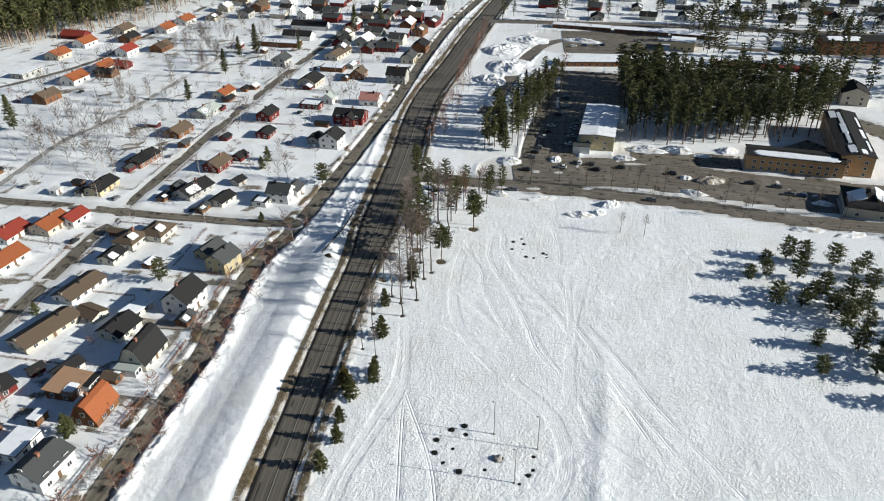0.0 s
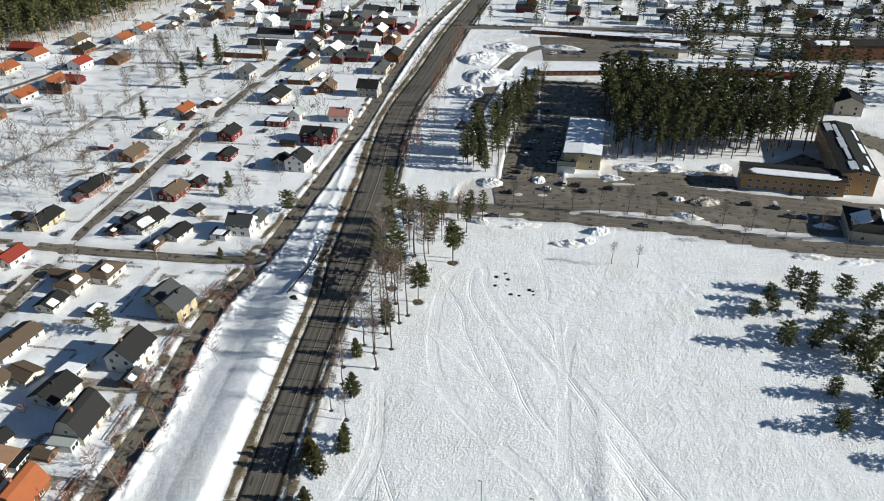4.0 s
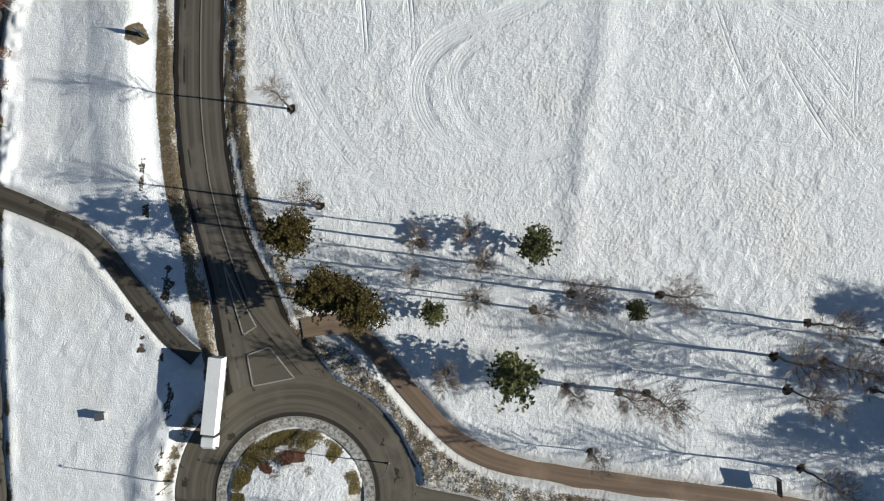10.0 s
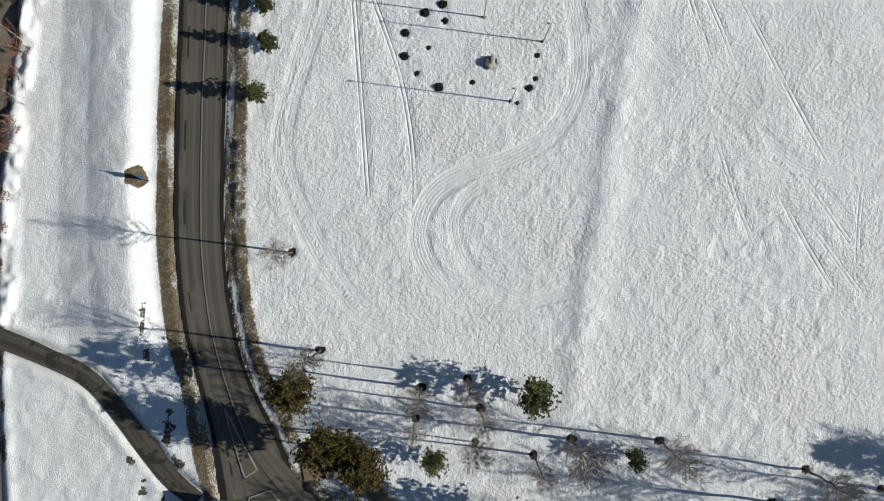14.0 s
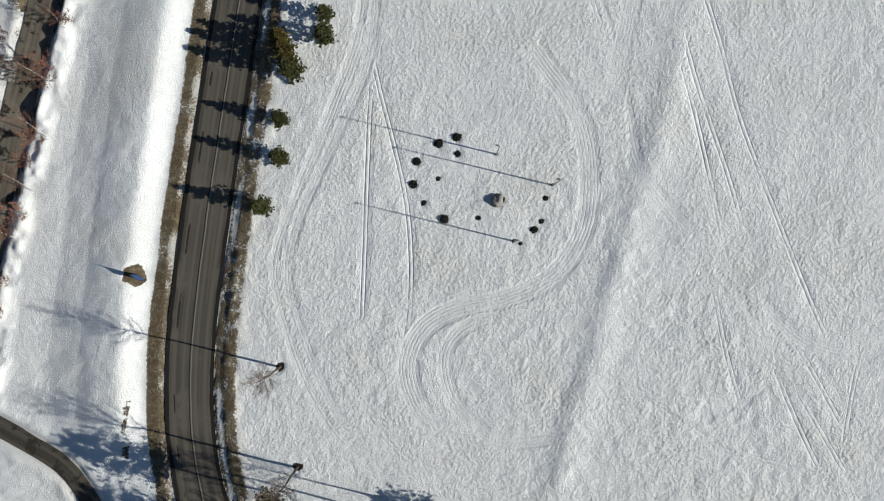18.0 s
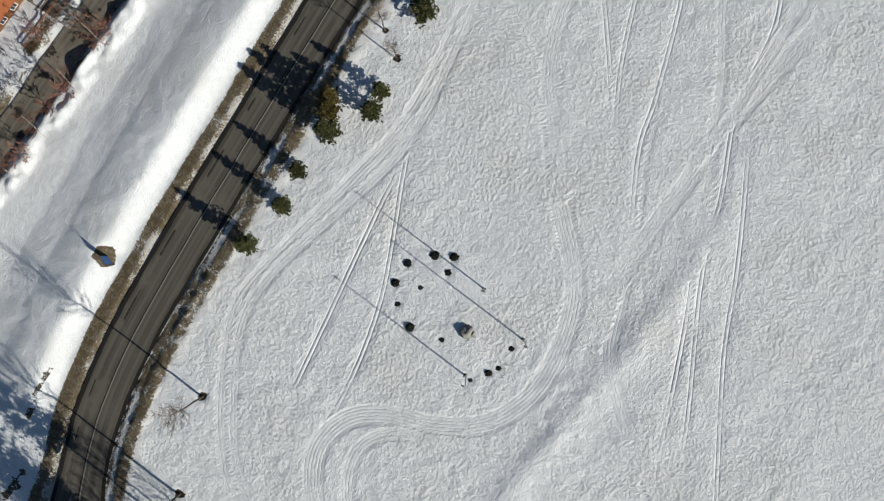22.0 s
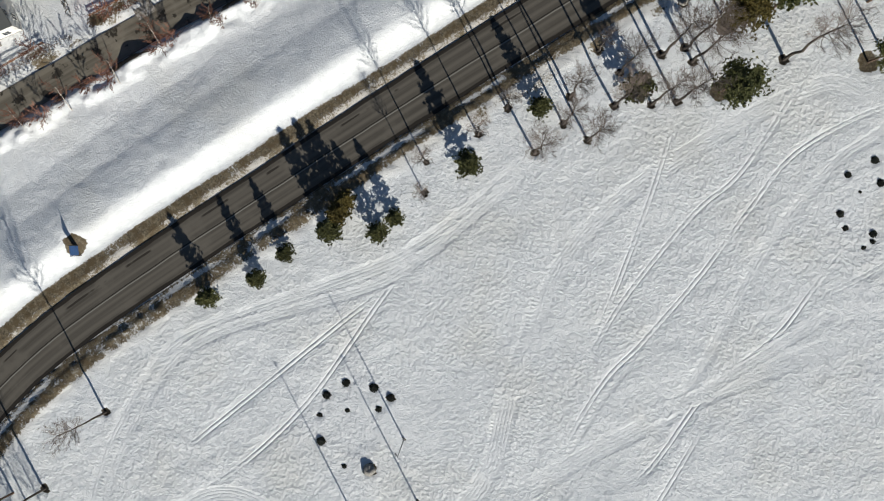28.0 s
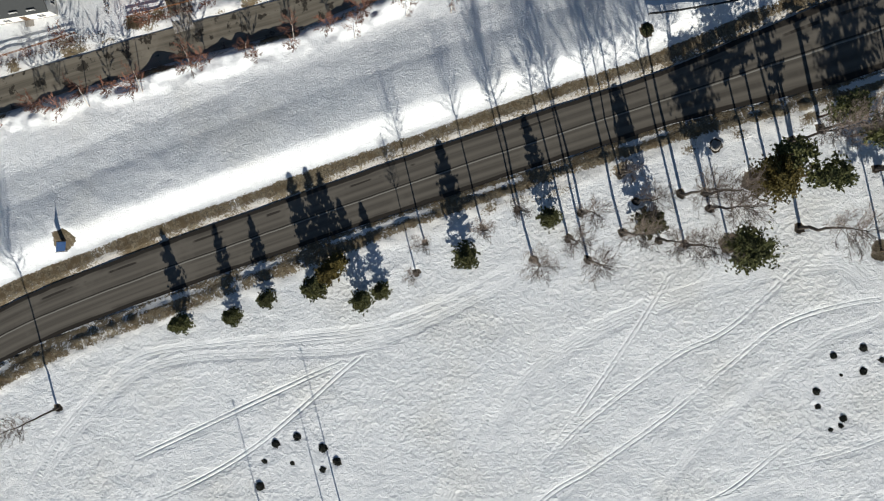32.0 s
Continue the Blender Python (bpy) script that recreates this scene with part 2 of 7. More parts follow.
SNOW_G = snow_ground()
SNOW = surface("roof_snow", (0.78, 0.80, 0.83), (0.86, 0.87, 0.89), 0.8, 0.7, 0.5)
ICE = surface("ploughed_snow", (0.62, 0.62, 0.63), (0.84, 0.85, 0.87), 1.2, 0.7, 0.8, stains=(0.55, 0.52, 0.48))
ROADWAY = asphalt_of("worn_roadway", (0.074, 0.065, 0.053), (0.120, 0.106, 0.087), lanes=True)
ASPHALT = asphalt_of("asphalt", (0.092, 0.079, 0.060), (0.142, 0.124, 0.096), patches=0.02, joints=1.0)
STREET = asphalt_of("sanded_street", (0.10, 0.087, 0.069), (0.18, 0.158, 0.128), patches=0.06)
WETSTREET = asphalt_of("wet_sanded_street", (0.115, 0.100, 0.076), (0.21, 0.185, 0.145), 0.1, patches=0.09)
SOAKED = asphalt_of("soaked_asphalt", (0.028, 0.024, 0.020), (0.062, 0.055, 0.045), 0.2)
# wet footway; the shade lying over it is also put into this colour
SHADEDWALK = asphalt_of("wet_shaded_footway", (0.050, 0.043, 0.034), (0.105, 0.092, 0.073), 0.1, patches=0.10)
DIRTWAY = surface("packed_gritty_snow", (0.15, 0.125, 0.095), (0.46, 0.43, 0.39), 0.35, 0.85, 0.6, stains=(0.13, 0.105, 0.075))
GRAVEL = asphalt_of("sanded_path", (0.15, 0.105, 0.072), (0.23, 0.165, 0.115))
DIRTYSNOW = surface("dirty_apron_snow", (0.13, 0.12, 0.10), (0.55, 0.53, 0.50), 0.30, 0.85, 0.8, stains=(0.20, 0.18, 0.15))
ISLEPAVE = surface("gritty_island_paving", (0.085, 0.075, 0.058), (0.15, 0.132, 0.105), 1.2, 0.85, 0.4)
KERB = surface("kerb_stone", (0.24, 0.22, 0.195), (0.36, 0.335, 0.30), 3.0, 0.85)
NEEDLE = foliage("pine_needles", (0.040, 0.048, 0.018), (0.165, 0.165, 0.062))
SPRUCE = foliage("young_pine_needles", (0.028, 0.036, 0.016), (0.125, 0.120, 0.042))
OCHRE = foliage("yellowed_needles", (0.050, 0.045, 0.014), (0.160, 0.120, 0.032))
HEDGE = foliage("dark_shrub", (0.014, 0.016, 0.013), (0.05, 0.052, 0.040))
BARK = surface("pine_bark", (0.075, 0.052, 0.038), (0.16, 0.105, 0.075), 4.0, 0.9, jitter=0.2)
TOWNTWIG = surface("garden_tree_twigs", (0.055, 0.042, 0.034), (0.125, 0.095, 0.076), 4.0, 0.9, 0, jitter=0.25)
SOILHEAP = surface("gritty_brown_snow", (0.16, 0.125, 0.095), (0.42, 0.37, 0.31), 1.6, 0.9, 0.9, stains=(0.62, 0.60, 0.57))
PALEBARK = surface("pale_pine_bark", (0.24, 0.17, 0.115), (0.40, 0.29, 0.20), 3.0, 0.9)
TWIG = surface("bare_twigs", (0.115, 0.090, 0.076), (0.23, 0.185, 0.155), 4.0, 0.9, 0, jitter=0.25)
REDTWIG = surface("red_birch_twigs", (0.13, 0.062, 0.042), (0.25, 0.125, 0.085), 4.0, 0.9, 0, jitter=0.25)
BIRCH = surface("birch_bark", (0.33, 0.29, 0.25), (0.60, 0.55, 0.48), 5.0, 0.85, stains=(0.12, 0.10, 0.09))
DARKBARK = surface("dark_bark", (0.045, 0.038, 0.032), (0.11, 0.09, 0.075), 5.0, 0.9)
GLASS = glassy("window_glass", (0.03, 0.035, 0.045))
WHITE = surface("white_paint", (0.62, 0.60, 0.56), (0.80, 0.78, 0.73), 2.0, 0.6, 0.1)
TRUCKW = surface("white_truck_sheet", (0.74, 0.74, 0.73), (0.80, 0.80, 0.79), 0.6, 0.4, 0.05)
BLACK = surface("black_rubber", (0.015, 0.015, 0.016), (0.035, 0.034, 0.033), 4.0, 0.7)
STEEL = surface("grey_steel", (0.22, 0.22, 0.22), (0.36, 0.36, 0.36), 4.0, 0.45, 0.05, 0.7)
STONE = surface("grey_boulder", (0.17, 0.16, 0.145), (0.36, 0.34, 0.31), 2.0, 0.9, 0.8)
BLUE = surface("blue_board_paint", (0.035, 0.085, 0.22), (0.05, 0.12, 0.30), 1.5, 0.5, 0.05)


# ---- building blocks ----
def part(name, bm, material, parent=None, label="", smooth=False):
    me = bpy.data.meshes.new(name)
    bm.to_mesh(me)
    bm.free()
    if smooth:
        me.shade_smooth()
    me.materials.append(material)
    ob = new(name, me)
    ob.parent = parent
    return tagged(ob, label)


def box(bm, cx, cy, z0, sx, sy, sz, top=1.0):
    """An upright box on z0; top tapers it."""
    v = [bm.verts.new((cx + a * sx / 2 * k, cy + b * sy / 2 * k, z0 + c * sz))
         for c, k in ((0, 1), (1, top)) for a, b in ((-1, -1), (1, -1), (1, 1), (-1, 1))]
    for f in ((3, 2, 1, 0), (4, 5, 6, 7), (0, 1, 5, 4), (1, 2, 6, 5), (2, 3, 7, 6), (3, 0, 4, 7)):
        bm.faces.new([v[i] for i in f])
    return bm


def boxed(*a, **k):
    return box(bmesh.new(), *a, **k)


def tube(bm, pts, radii, sides=5, cap=True):
    rings = []
    for i, p in enumerate(pts):
        way = (Vector(pts[min(i + 1, len(pts) - 1)]) - Vector(pts[max(i - 1, 0)])).normalized()
        u = way.orthogonal().normalized()
        w = way.cross(u)
        rings.append([bm.verts.new(Vector(p) + radii[i] * (u * math.cos(2 * math.pi * s / sides) + w * math.sin(2 * math.pi * s / sides)))
                      for s in range(sides)])
    for a, b in zip(rings, rings[1:]):
        for s in range(sides):
            bm.faces.new((a[s], a[(s + 1) % sides], b[(s + 1) % sides], b[s]))
    if cap and sides > 2:
        bm.faces.new(rings[-1])
        bm.faces.new(rings[0][::-1])
    return bm


def prism(bm, ring, z0, z1):
    """An upright prism on a ring of (x, y)."""
    lo, hi = [bm.verts.new((x, y, z0)) for x, y in ring], [bm.verts.new((x, y, z1)) for x, y in ring]
    n = len(ring)
    bm.faces.new(hi)
    bm.faces.new(lo[::-1])
    for i in range(n):
        bm.faces.new((lo[i], lo[(i + 1) % n], hi[(i + 1) % n], hi[i]))
    return bm


def spline(pts, step=2.0):
    """Catmull-Rom through the points, as an array of evenly close places."""
    p = [np.array(q, float) for q in pts]
    p = [2 * p[0] - p[1], *p, 2 * p[-1] - p[-2]]
    out = []
    for a, b, c, d in zip(p, p[1:], p[2:], p[3:]):
        n = max(2, int(np.linalg.norm(c - b) / step))
        for t in np.arange(n) / n:
            out.append(0.5 * (2 * b + (c - a) * t + (2 * a - 5 * b + 4 * c - d) * t * t + (3 * b - a - 3 * c + d) * t ** 3))
    out.append(p[-2])
    return np.array(out)


def path_dist(X, Y, line, reach):
    """Signed distance (positive to the right of the way) and length along a line, inf beyond reach."""
    D, S = np.full(X.shape, np.inf), np.zeros(X.shape)
    run = 0.0
    for (ax, ay), (bx, by) in zip(line, line[1:]):
        L = math.hypot(bx - ax, by - ay)
        if L < 1e-6:
            continue
        near = (X > min(ax, bx) - reach) & (X < max(ax, bx) + reach) & (Y > min(ay, by) - reach) & (Y < max(ay, by) + reach)
        if near.any():
            x, y = X[near] - ax, Y[near] - ay
            ux, uy = (bx - ax) / L, (by - ay) / L
            t = np.clip(x * ux + y * uy, 0, L)
            d = np.hypot(x - t * ux, y - t * uy) * np.where(x * uy - y * ux >= 0, 1, -1)
            old = D[near]
            better = np.abs(d) < np.abs(old)
            D[near] = np.where(better, d, old)
            S[near] = np.where(better, run + t, S[near])
        run += L
    return D, S


def hash2(i, j, seed):
    v = np.sin(i * 127.1 + j * 311.7 + seed * 74.7) * 43758.5453
    return v - np.floor(v)


def vnoise(X, Y, size, seed=0):
    """Smooth value noise in -1..1 with lumps of about that size."""
    x, y = X / size, Y / size
    i, j = np.floor(x), np.floor(y)
    u, v = x - i, y - j
    u, v = u * u * (3 - 2 * u), v * v * (3 - 2 * v)
    a, b, c, d = hash2(i, j, seed), hash2(i + 1, j, seed), hash2(i, j + 1, seed), hash2(i + 1, j + 1, seed)
    return 2 * (a + (b - a) * u + (c - a) * v + (a - b - c + d) * u * v) - 1


def smooth01(x, lo, hi):
    t = np.clip((x - lo) / (hi - lo), 0, 1)
    return t * t * (3 - 2 * t)


# ---- lines of the plan ----
MAIN = spline([(-36.5, 36), (-40.6, 52), (-44.7, 62), (-48.3, 72), (-50.6, 82), (-51.9, 93), (-52.4, 103), (-52.7, 115),
               (-52.9, 138), (-52.9, 170), (-52.5, 200), (-51.9, 234), (-51.6, 300.7), (-53.0, 350), (-51.6, 390), (-44.0, 450), (-35.7, 528.4), (-19.2, 651.3)], 3.0)
STREET_A = spline([(-86, 14), (-90.5, 62), (-92.3, 90), (-92.1, 99.5), (-90.5, 127), (-88, 156), (-88.6, 172), (-88.6, 202.4), (-81.5, 239.0), (-76.0, 291.8), (-70.0, 350.0), (-63.9, 444.9), (-55.5, 533.9), (-38.8, 634.5)], 4.0)
STREET_B = spline([(-157.5, 90.9), (-155.4, 169.7), (-155.6, 196.2), (-154.8, 234.6), (-152.6, 279.0), (-148.8, 337.3), (-143.7, 394.6), (-135.9, 463.1), (-125.4, 553.9), (-113.1, 648.7)], 5.0)
CROSS = spline([(-84.0, 236.3), (-103.3, 235.8), (-133.1, 237.4), (-150.9, 238.8), (-183.1, 242.2), (-208.0, 243.5), (-319.8, 254.7)], 5.0)
LANE_C = spline([(-226.0, 200.0), (-218.5, 255.5), (-218.0, 304.3), (-208.5, 335.4), (-200.0, 400.0), (-193.0, 459.1)], 5.0)
EAST_LOT = spline([(168, 298), (184, 350)], 5.0)
LANE_D = spline([(-317.1, 352.8), (-287.9, 393.5), (-270.3, 433.5), (-265.4, 494.1), (-258.3, 578.7)], 5.0)
FOOTWAY = spline([(-93, 73.5), (-88, 72), (-81.4, 69.7), (-71.8, 65.9), (-66.3, 60.9), (-60.7, 54.4), (-55.1, 48), (-50, 44)], 2.0)
CYCLE = spline([(-31, 50.2), (-24.3, 51.3), (-20, 49), (-15.8, 45), (-5.1, 33.8), (3.3, 28.6), (17.6, 25.9), (37.8, 24.1), (74.8, 20.8), (140, 16)], 2.0)
EAST_ROAD = spline([(-13.5, 15.5), (-7.5, 14.2), (-1, 13.2), (7.6, 11.6), (21.7, 9.8), (47.7, 7.6), (74, 6.4), (140, 2)], 3.0)
PARK_ROAD = spline([(-48.1, 283.4), (-23.1, 279.4), (-2.9, 277.6), (25.0, 274.1), (63.7, 268.6), (103.5, 258.5), (136.5, 254.6), (199.8, 246.8), (307.5, 235.4)], 4.0)
PARKING = spline([(-2.3, 290.9), (22.6, 293.4), (46.5, 294.9), (97.7, 284.2), (126.8, 278.4)], 5.0)
BACK_LOT = spline([(12.7, 305.0), (14.9, 334.2), (22.3, 379.3), (34.2, 425.6)], 5.0)
EAST_YARD = spline([(118.6, 291.1), (140.1, 284.3), (178.6, 283.4)], 5.0)
MID_YARD = spline([(21.1, 423.5), (63.4, 421.1), (105.4, 430.1)], 5.0)
NORTH_LANE = spline([(-18.9, 360.4), (-12.1, 396.2), (2.5, 468.5), (24.6, 503.6), (74.5, 507.5), (159.0, 488.2), (271.8, 478.2)], 5.0)
DRIVES = [spline(p, 3.0) for p in (((-112, 194.5), (-104, 194.4), (-90.8, 194.2)), ((-116, 171), (-106, 170), (-91.0, 170.3)), ((-108, 136.8), (-102, 136.3), (-91.6, 135.8)))]
FAR_LOT = spline([(24.0, 501.0), (88.0, 502.0)], 5.0)
NORTH_YARD = spline([(37, 376), (39, 420)], 5.0)
SERVICE = spline([(50, 313), (74, 312), (97, 309.5)], 5.0)
REAR = spline([(103, 321), (120, 322), (138, 334)], 5.0)
SHADE_STRIP = spline([(150, 374), (164, 362), (177, 346)], 5.0)
FAR_ROAD = spline([(-28.2, 551.5), (100.8, 546.5), (287.2, 526.0)], 8.0)
FLARE = spline([(-42, 54.5), (-36.5, 48), (-31.3, 42.6), (-24.3, 35.6), (-16.6, 29.4), (-12.5, 24)], 2.0)
RING = (-30.7, 20.0)
BERM = spline([(17.1, 60), (17.9, 74.7), (18.8, 85), (20.6, 98), (22.2, 114.5), (24.5, 130.6), (26.7, 145), (27.5, 160), (27, 185)], 2.0)
MAIN_HALF = 4.5


def main_half(y):
    return MAIN_HALF + 2.4 * smooth01(-y, -68, -46) + 2.4 * smooth01(y, 206, 246)


# wheel tracks and groomed ways over the snowfield: line, width, grooves, depth
TRACKS = []


def track(width, grooves, depth, *pts):
    TRACKS.append((spline(pts, 1.5), width, grooves, depth))


track(1.7, 2, 0.13, (-29.7, 152.8), (-26.7, 145), (-25.7, 136.3), (-24.3, 124.5), (-22.8, 112.3), (-21.4, 99.9), (-20.9, 92.2))
track(1.7, 2, 0.12, (-30.5, 158), (-25.3, 144.2), (-21.2, 134.6), (-17, 124), (-14.5, 114), (-13.1, 103.8), (-13, 97.5), (-11.5, 92))
track(3.4, 5, 0.09, (-28.9, 182.8), (-15, 176.5), (-8.5, 167.3), (0.5, 155.8), (9.8, 146.2), (14.2, 137.8), (16, 126.7), (14.5, 119.1), (10.6, 113.1), (3.2, 108.4), (-4.6, 105.6),
      (-10, 101.3), (-11.9, 94.6), (-9.2, 87.8), (-2.7, 81.9), (2, 79.5))
track(3.0, 4, 0.065, (0.5, 155.8), (-5, 164), (-12.5, 173.1), (-17, 185.1), (-18.5, 198), (-18.5, 212.3), (-17, 225.9), (-14.9, 232.2), (-8, 236), (-1, 241))
track(3.0, 4, 0.09, (-33.1, 187.3), (-31.6, 176.4), (-30, 165.3), (-29.5, 152), (-32.3, 137.6), (-35.6, 123.2), (-37.9, 111.2), (-37.2, 104.9), (-33, 95.3), (-27.3, 86), (-19.8, 78.5), (-10, 76))
track(1.8, 3, 0.07, (-33.1, 187.3), (-30, 172), (-27.7, 149.5), (-31.4, 133.3), (-35.8, 117), (-36, 106), (-31, 95), (-22, 82), (-12, 78))
track(1.6, 2, 0.06, (-20.9, 92.2), (-17, 84), (-10, 77.5), (-1, 75.5))
track(2.6, 4, 0.08, (5, 186), (8.7, 170.9), (15.3, 156.7), (19.6, 146.2), (23.2, 136.6), (29.8, 129.6), (42.2, 119.8), (52.1, 111.6), (61.9, 104.3), (70.4, 92.7))
track(1.6, 2, 0.13, (16, 186), (21.1, 173.4), (24.7, 163.8), (32.4, 146.8), (40.2, 126.6), (42, 122))
track(1.6, 2, 0.10, (19, 180), (25.7, 166.1), (30.7, 154.7), (41.2, 134.1), (46.5, 121.2))
track(1.6, 2, 0.10, (20, 188), (27.5, 174.7), (34.6, 160.6), (40.4, 147.4), (48.7, 132.6), (56.7, 118.8), (66, 104.2))
track(1.6, 2, 0.08, (46.9, 117.2), (56.9, 108.4), (66.7, 96.1), (76, 86))
track(1.4, 2, 0.08, (34.5, 124.4), (39, 119.7), (44.8, 104.6), (52.7, 87.6))
track(2.2, 3, 0.08, (36.7, 124.8), (47.3, 117), (56.8, 110.3), (65, 108.6), (71.8, 110.9), (79, 118), (81, 132), (77, 150), (70, 170))
track(1.6, 2, 0.09, (47.3, 117), (55.2, 101), (65, 86.1), (72.6, 77.2))
track(1.6, 2, 0.08, (71.5, 119.1), (68.1, 107.7), (67.7, 93.4), (69.2, 83.2))
track(1.6, 2, 0.08, (51.8, 108), (59.3, 99.1), (72.3, 83.3), (84, 72))
track(0.5, 1, 0.12, (-0.3, 105.2), (14.3, 99.2), (25.7, 96.6), (46.5, 88.3), (52.9, 83.5), (64.5, 75.8), (80, 66))
track(1.4, 2, 0.06, (10, 80), (16, 83.9), (25.1, 86.8), (39.4, 88.3), (55.8, 87.2), (72.2, 85.4))
track(1.6, 2, 0.09, (18.6, 150), (8.6, 169.2), (5.7, 179.7), (0.9, 194.8), (-4.3, 207.7), (-8.6, 220.2), (-7.3, 236.5), (-2, 246))
track(1.8, 3, 0.06, (26, 161), (14.3, 187.3), (8.2, 197.6), (1.6, 209.9), (-3.6, 225.7), (-4.5, 235.7), (-14, 247))
track(1.6, 2, 0.08, (8.1, 162.1), (-3.1, 178.5), (-16.8, 196.3), (-28.5, 209.3))
track(1.6, 2, 0.08, (6.9, 164.1), (-2.1, 180.2), (-8.9, 199.5), (-10.6, 209.7), (-16.9, 223.8), (-22, 233))
track(1.8, 2, 0.06, (-10, 240), (-14, 262), (-4, 268), (4, 262), (12, 250), (16, 225), (14, 200))
track(2.2, 4, 0.08, (12.2, 109.6), (4.6, 105.9), (-1.3, 103.7), (-4.8, 99.7), (-5.3, 95.0), (-2.6, 89.2), (2.7, 84.9), (8.1, 83.2), (18.0, 85.8), (27.9, 87.9))
track(3.0, 4, 0.06, (19.6, 139.2), (17.5, 148.3), (17.6, 158.6), (18.4, 169.6), (19.3, 183.2), (21.3, 195.7), (23.5, 207.7), (25.2, 214.5))
track(1.6, 2, 0.11, (27.8, 156.3), (25.5, 169.2), (19.1, 185.0), (16.9, 200.5), (13.1, 210.4), (8.8, 222.4))
track(1.8, 3, 0.06, (17.9, 174.5), (18.7, 184.0), (18.8, 195.5), (18.5, 205.9), (19.6, 214.8), (21.0, 220.0))

# melted rings round stems, with their radius
WELLS = []
# ragged thawed patches: middle and reach
DIRT = [(-61.0, 76, 0.6, 4.5), (-60.2, 70.5, 1.1, 2.4), (-62.8, 51, 1.0, 1.5), (-60.2, 46, 1.6, 1.4), (-56.4, 44.2, 1.4, 1.6), (-54.6, 36, 1.0, 4.0), (-55.0, 27, 0.9, 5.0), (-56.0, 57, 1.2, 4.5), (-53.4, 51, 1.6, 2.6)]


def grid_axis(lo, hi, step, far_lo, far_hi, mid):
    """Close steps from lo to hi, wider ones over the town, and growing ones to the horizon."""
    out = [lo]
    while out[-1] < hi:
        out.append(out[-1] + step)
    up, s = [out[-1]], step
    while up[-1] < far_hi:
        s = min(s * 1.12, mid) if up[-1] < 620 else s * 1.3
        up.append(up[-1] + s)
    dn, s = [lo], step
    while dn[-1] > far_lo:
        s = min(s * 1.12, mid) if dn[-1] > -340 else s * 1.3
        dn.append(dn[-1] - s)
    return np.array(dn[:0:-1] + out + up[1:])


def ground_shape(X, Y):
    """Height, bare share and dirt share of the ground at places."""
    Z = 0.28 + 0.09 * vnoise(X, Y, 9.0, 3) + 0.05 * vnoise(X, Y, 2.6, 5)
    patch = 0.75 + 0.45 * vnoise(X, Y, 16.0, 6)
    lump = patch * (vnoise(X, Y, 1.5, 7) + 0.75 * vnoise(0.7 * X - 0.7 * Y, 0.7 * X + 0.7 * Y, 0.95, 9))
    amp = 0.06 + 0.03 * smooth01(X, -10, 35) - 0.03 * smooth01(Y, 120, 170)
    Z += amp * lump
    bare, slush, soil = np.zeros(X.shape), np.zeros(X.shape), np.zeros(X.shape)
    field = (X > -50)
    # groomed ways and ruts
    rut_d, rut_pair, rut_comb = np.zeros(X.shape), np.zeros(X.shape), np.zeros(X.shape)
    for line, width, grooves, depth in TRACKS:
        D, S = path_dist(X, Y, line, width + 2)
        on = np.abs(D) < width / 2 + 0.9
        d = D[on]
        total = float(np.sum(np.hypot(*np.diff(line, axis=0).T)))
        ends = smooth01(S[on], 0, 18) * smooth01(total - S[on], 0, 18)
        wave = (0.75 + 0.5 * vnoise(S[on], S[on] * 0 + depth * 70, 7.0, 11)) * ends
        core = smooth01(-np.abs(d), -width / 2 - 0.45, -width / 2 + 0.15)
        take = core > 0.02
        idx = np.where(on)
        idx = (idx[0][take], idx[1][take])
        rut_d[idx] = d[take]
        if grooves > 2:
            rut_comb[idx] = (core * wave)[take] * depth / 0.085
            rut_pair[idx] = 0
            Z[on] -= core * ends * (0.35 * amp[on] * lump[on] + 0.012)
        else:
            rut_pair[idx] = (core * wave)[take] * depth / 0.10 * (0.8 if grooves == 2 else 0.5)
            rut_comb[idx] = 0
            Z[on] -= core * ends * (0.4 * amp[on] * lump[on] + 0.02)
    # low bank across the field
    D, S = path_dist(X, Y, BERM, 9)
    D = np.where(np.isfinite(D), D, 99)
    fade = smooth01(Y, 58, 70) * smooth01(-Y, -185, -140)
    Z += 0.38 * fade * np.where(D < 0, np.exp(-(D / 2.3) ** 2), np.exp(-(D / 3.4) ** 2)) * (0.9 + 0.2 * vnoise(X, Y, 5.0, 13))
    # bank between the main road and the houses
    D, S = path_dist(X, Y, MAIN, 60)
    D = np.where(np.isfinite(D), D, 999)
    half = main_half(Y)
    W, E = -D - half, D - half
    north = smooth01(-Y, -250, -230)
    south = smooth01(Y, 66, 78)
    low = 0.45 + 0.55 * north
    rise = smooth01(W, 3.4, 8.4) * smooth01(-W, -27, -22)
    back = np.clip(W - 7.2, 0, 14)
    slope = np.where(back < 8.5, 1.75 - 0.0152 * back ** 2, 0.65 - 0.13 * (back - 8.5))
    nb = smooth01(Y, 225, 255)
    Z += nb * 0.55 * np.exp(-((W - 8.5) / 1.3) ** 2) * np.clip(0.8 + 0.6 * vnoise(X, Y, 4.0, 23), 0, 2)
    Z += (1 - 0.9 * nb) * rise * slope * low * south * (W < 40) * (1 - 0.6 * smooth01(Y, 430, 520))
    Z += (0.04 * vnoise(X, Y, 3.5, 21) + 0.10 * vnoise(X, Y, 9.0, 22)) * rise * south
    DA, SA = path_dist(X, Y, STREET_A, 12)
    DA = np.where(np.isfinite(DA), DA, 99)
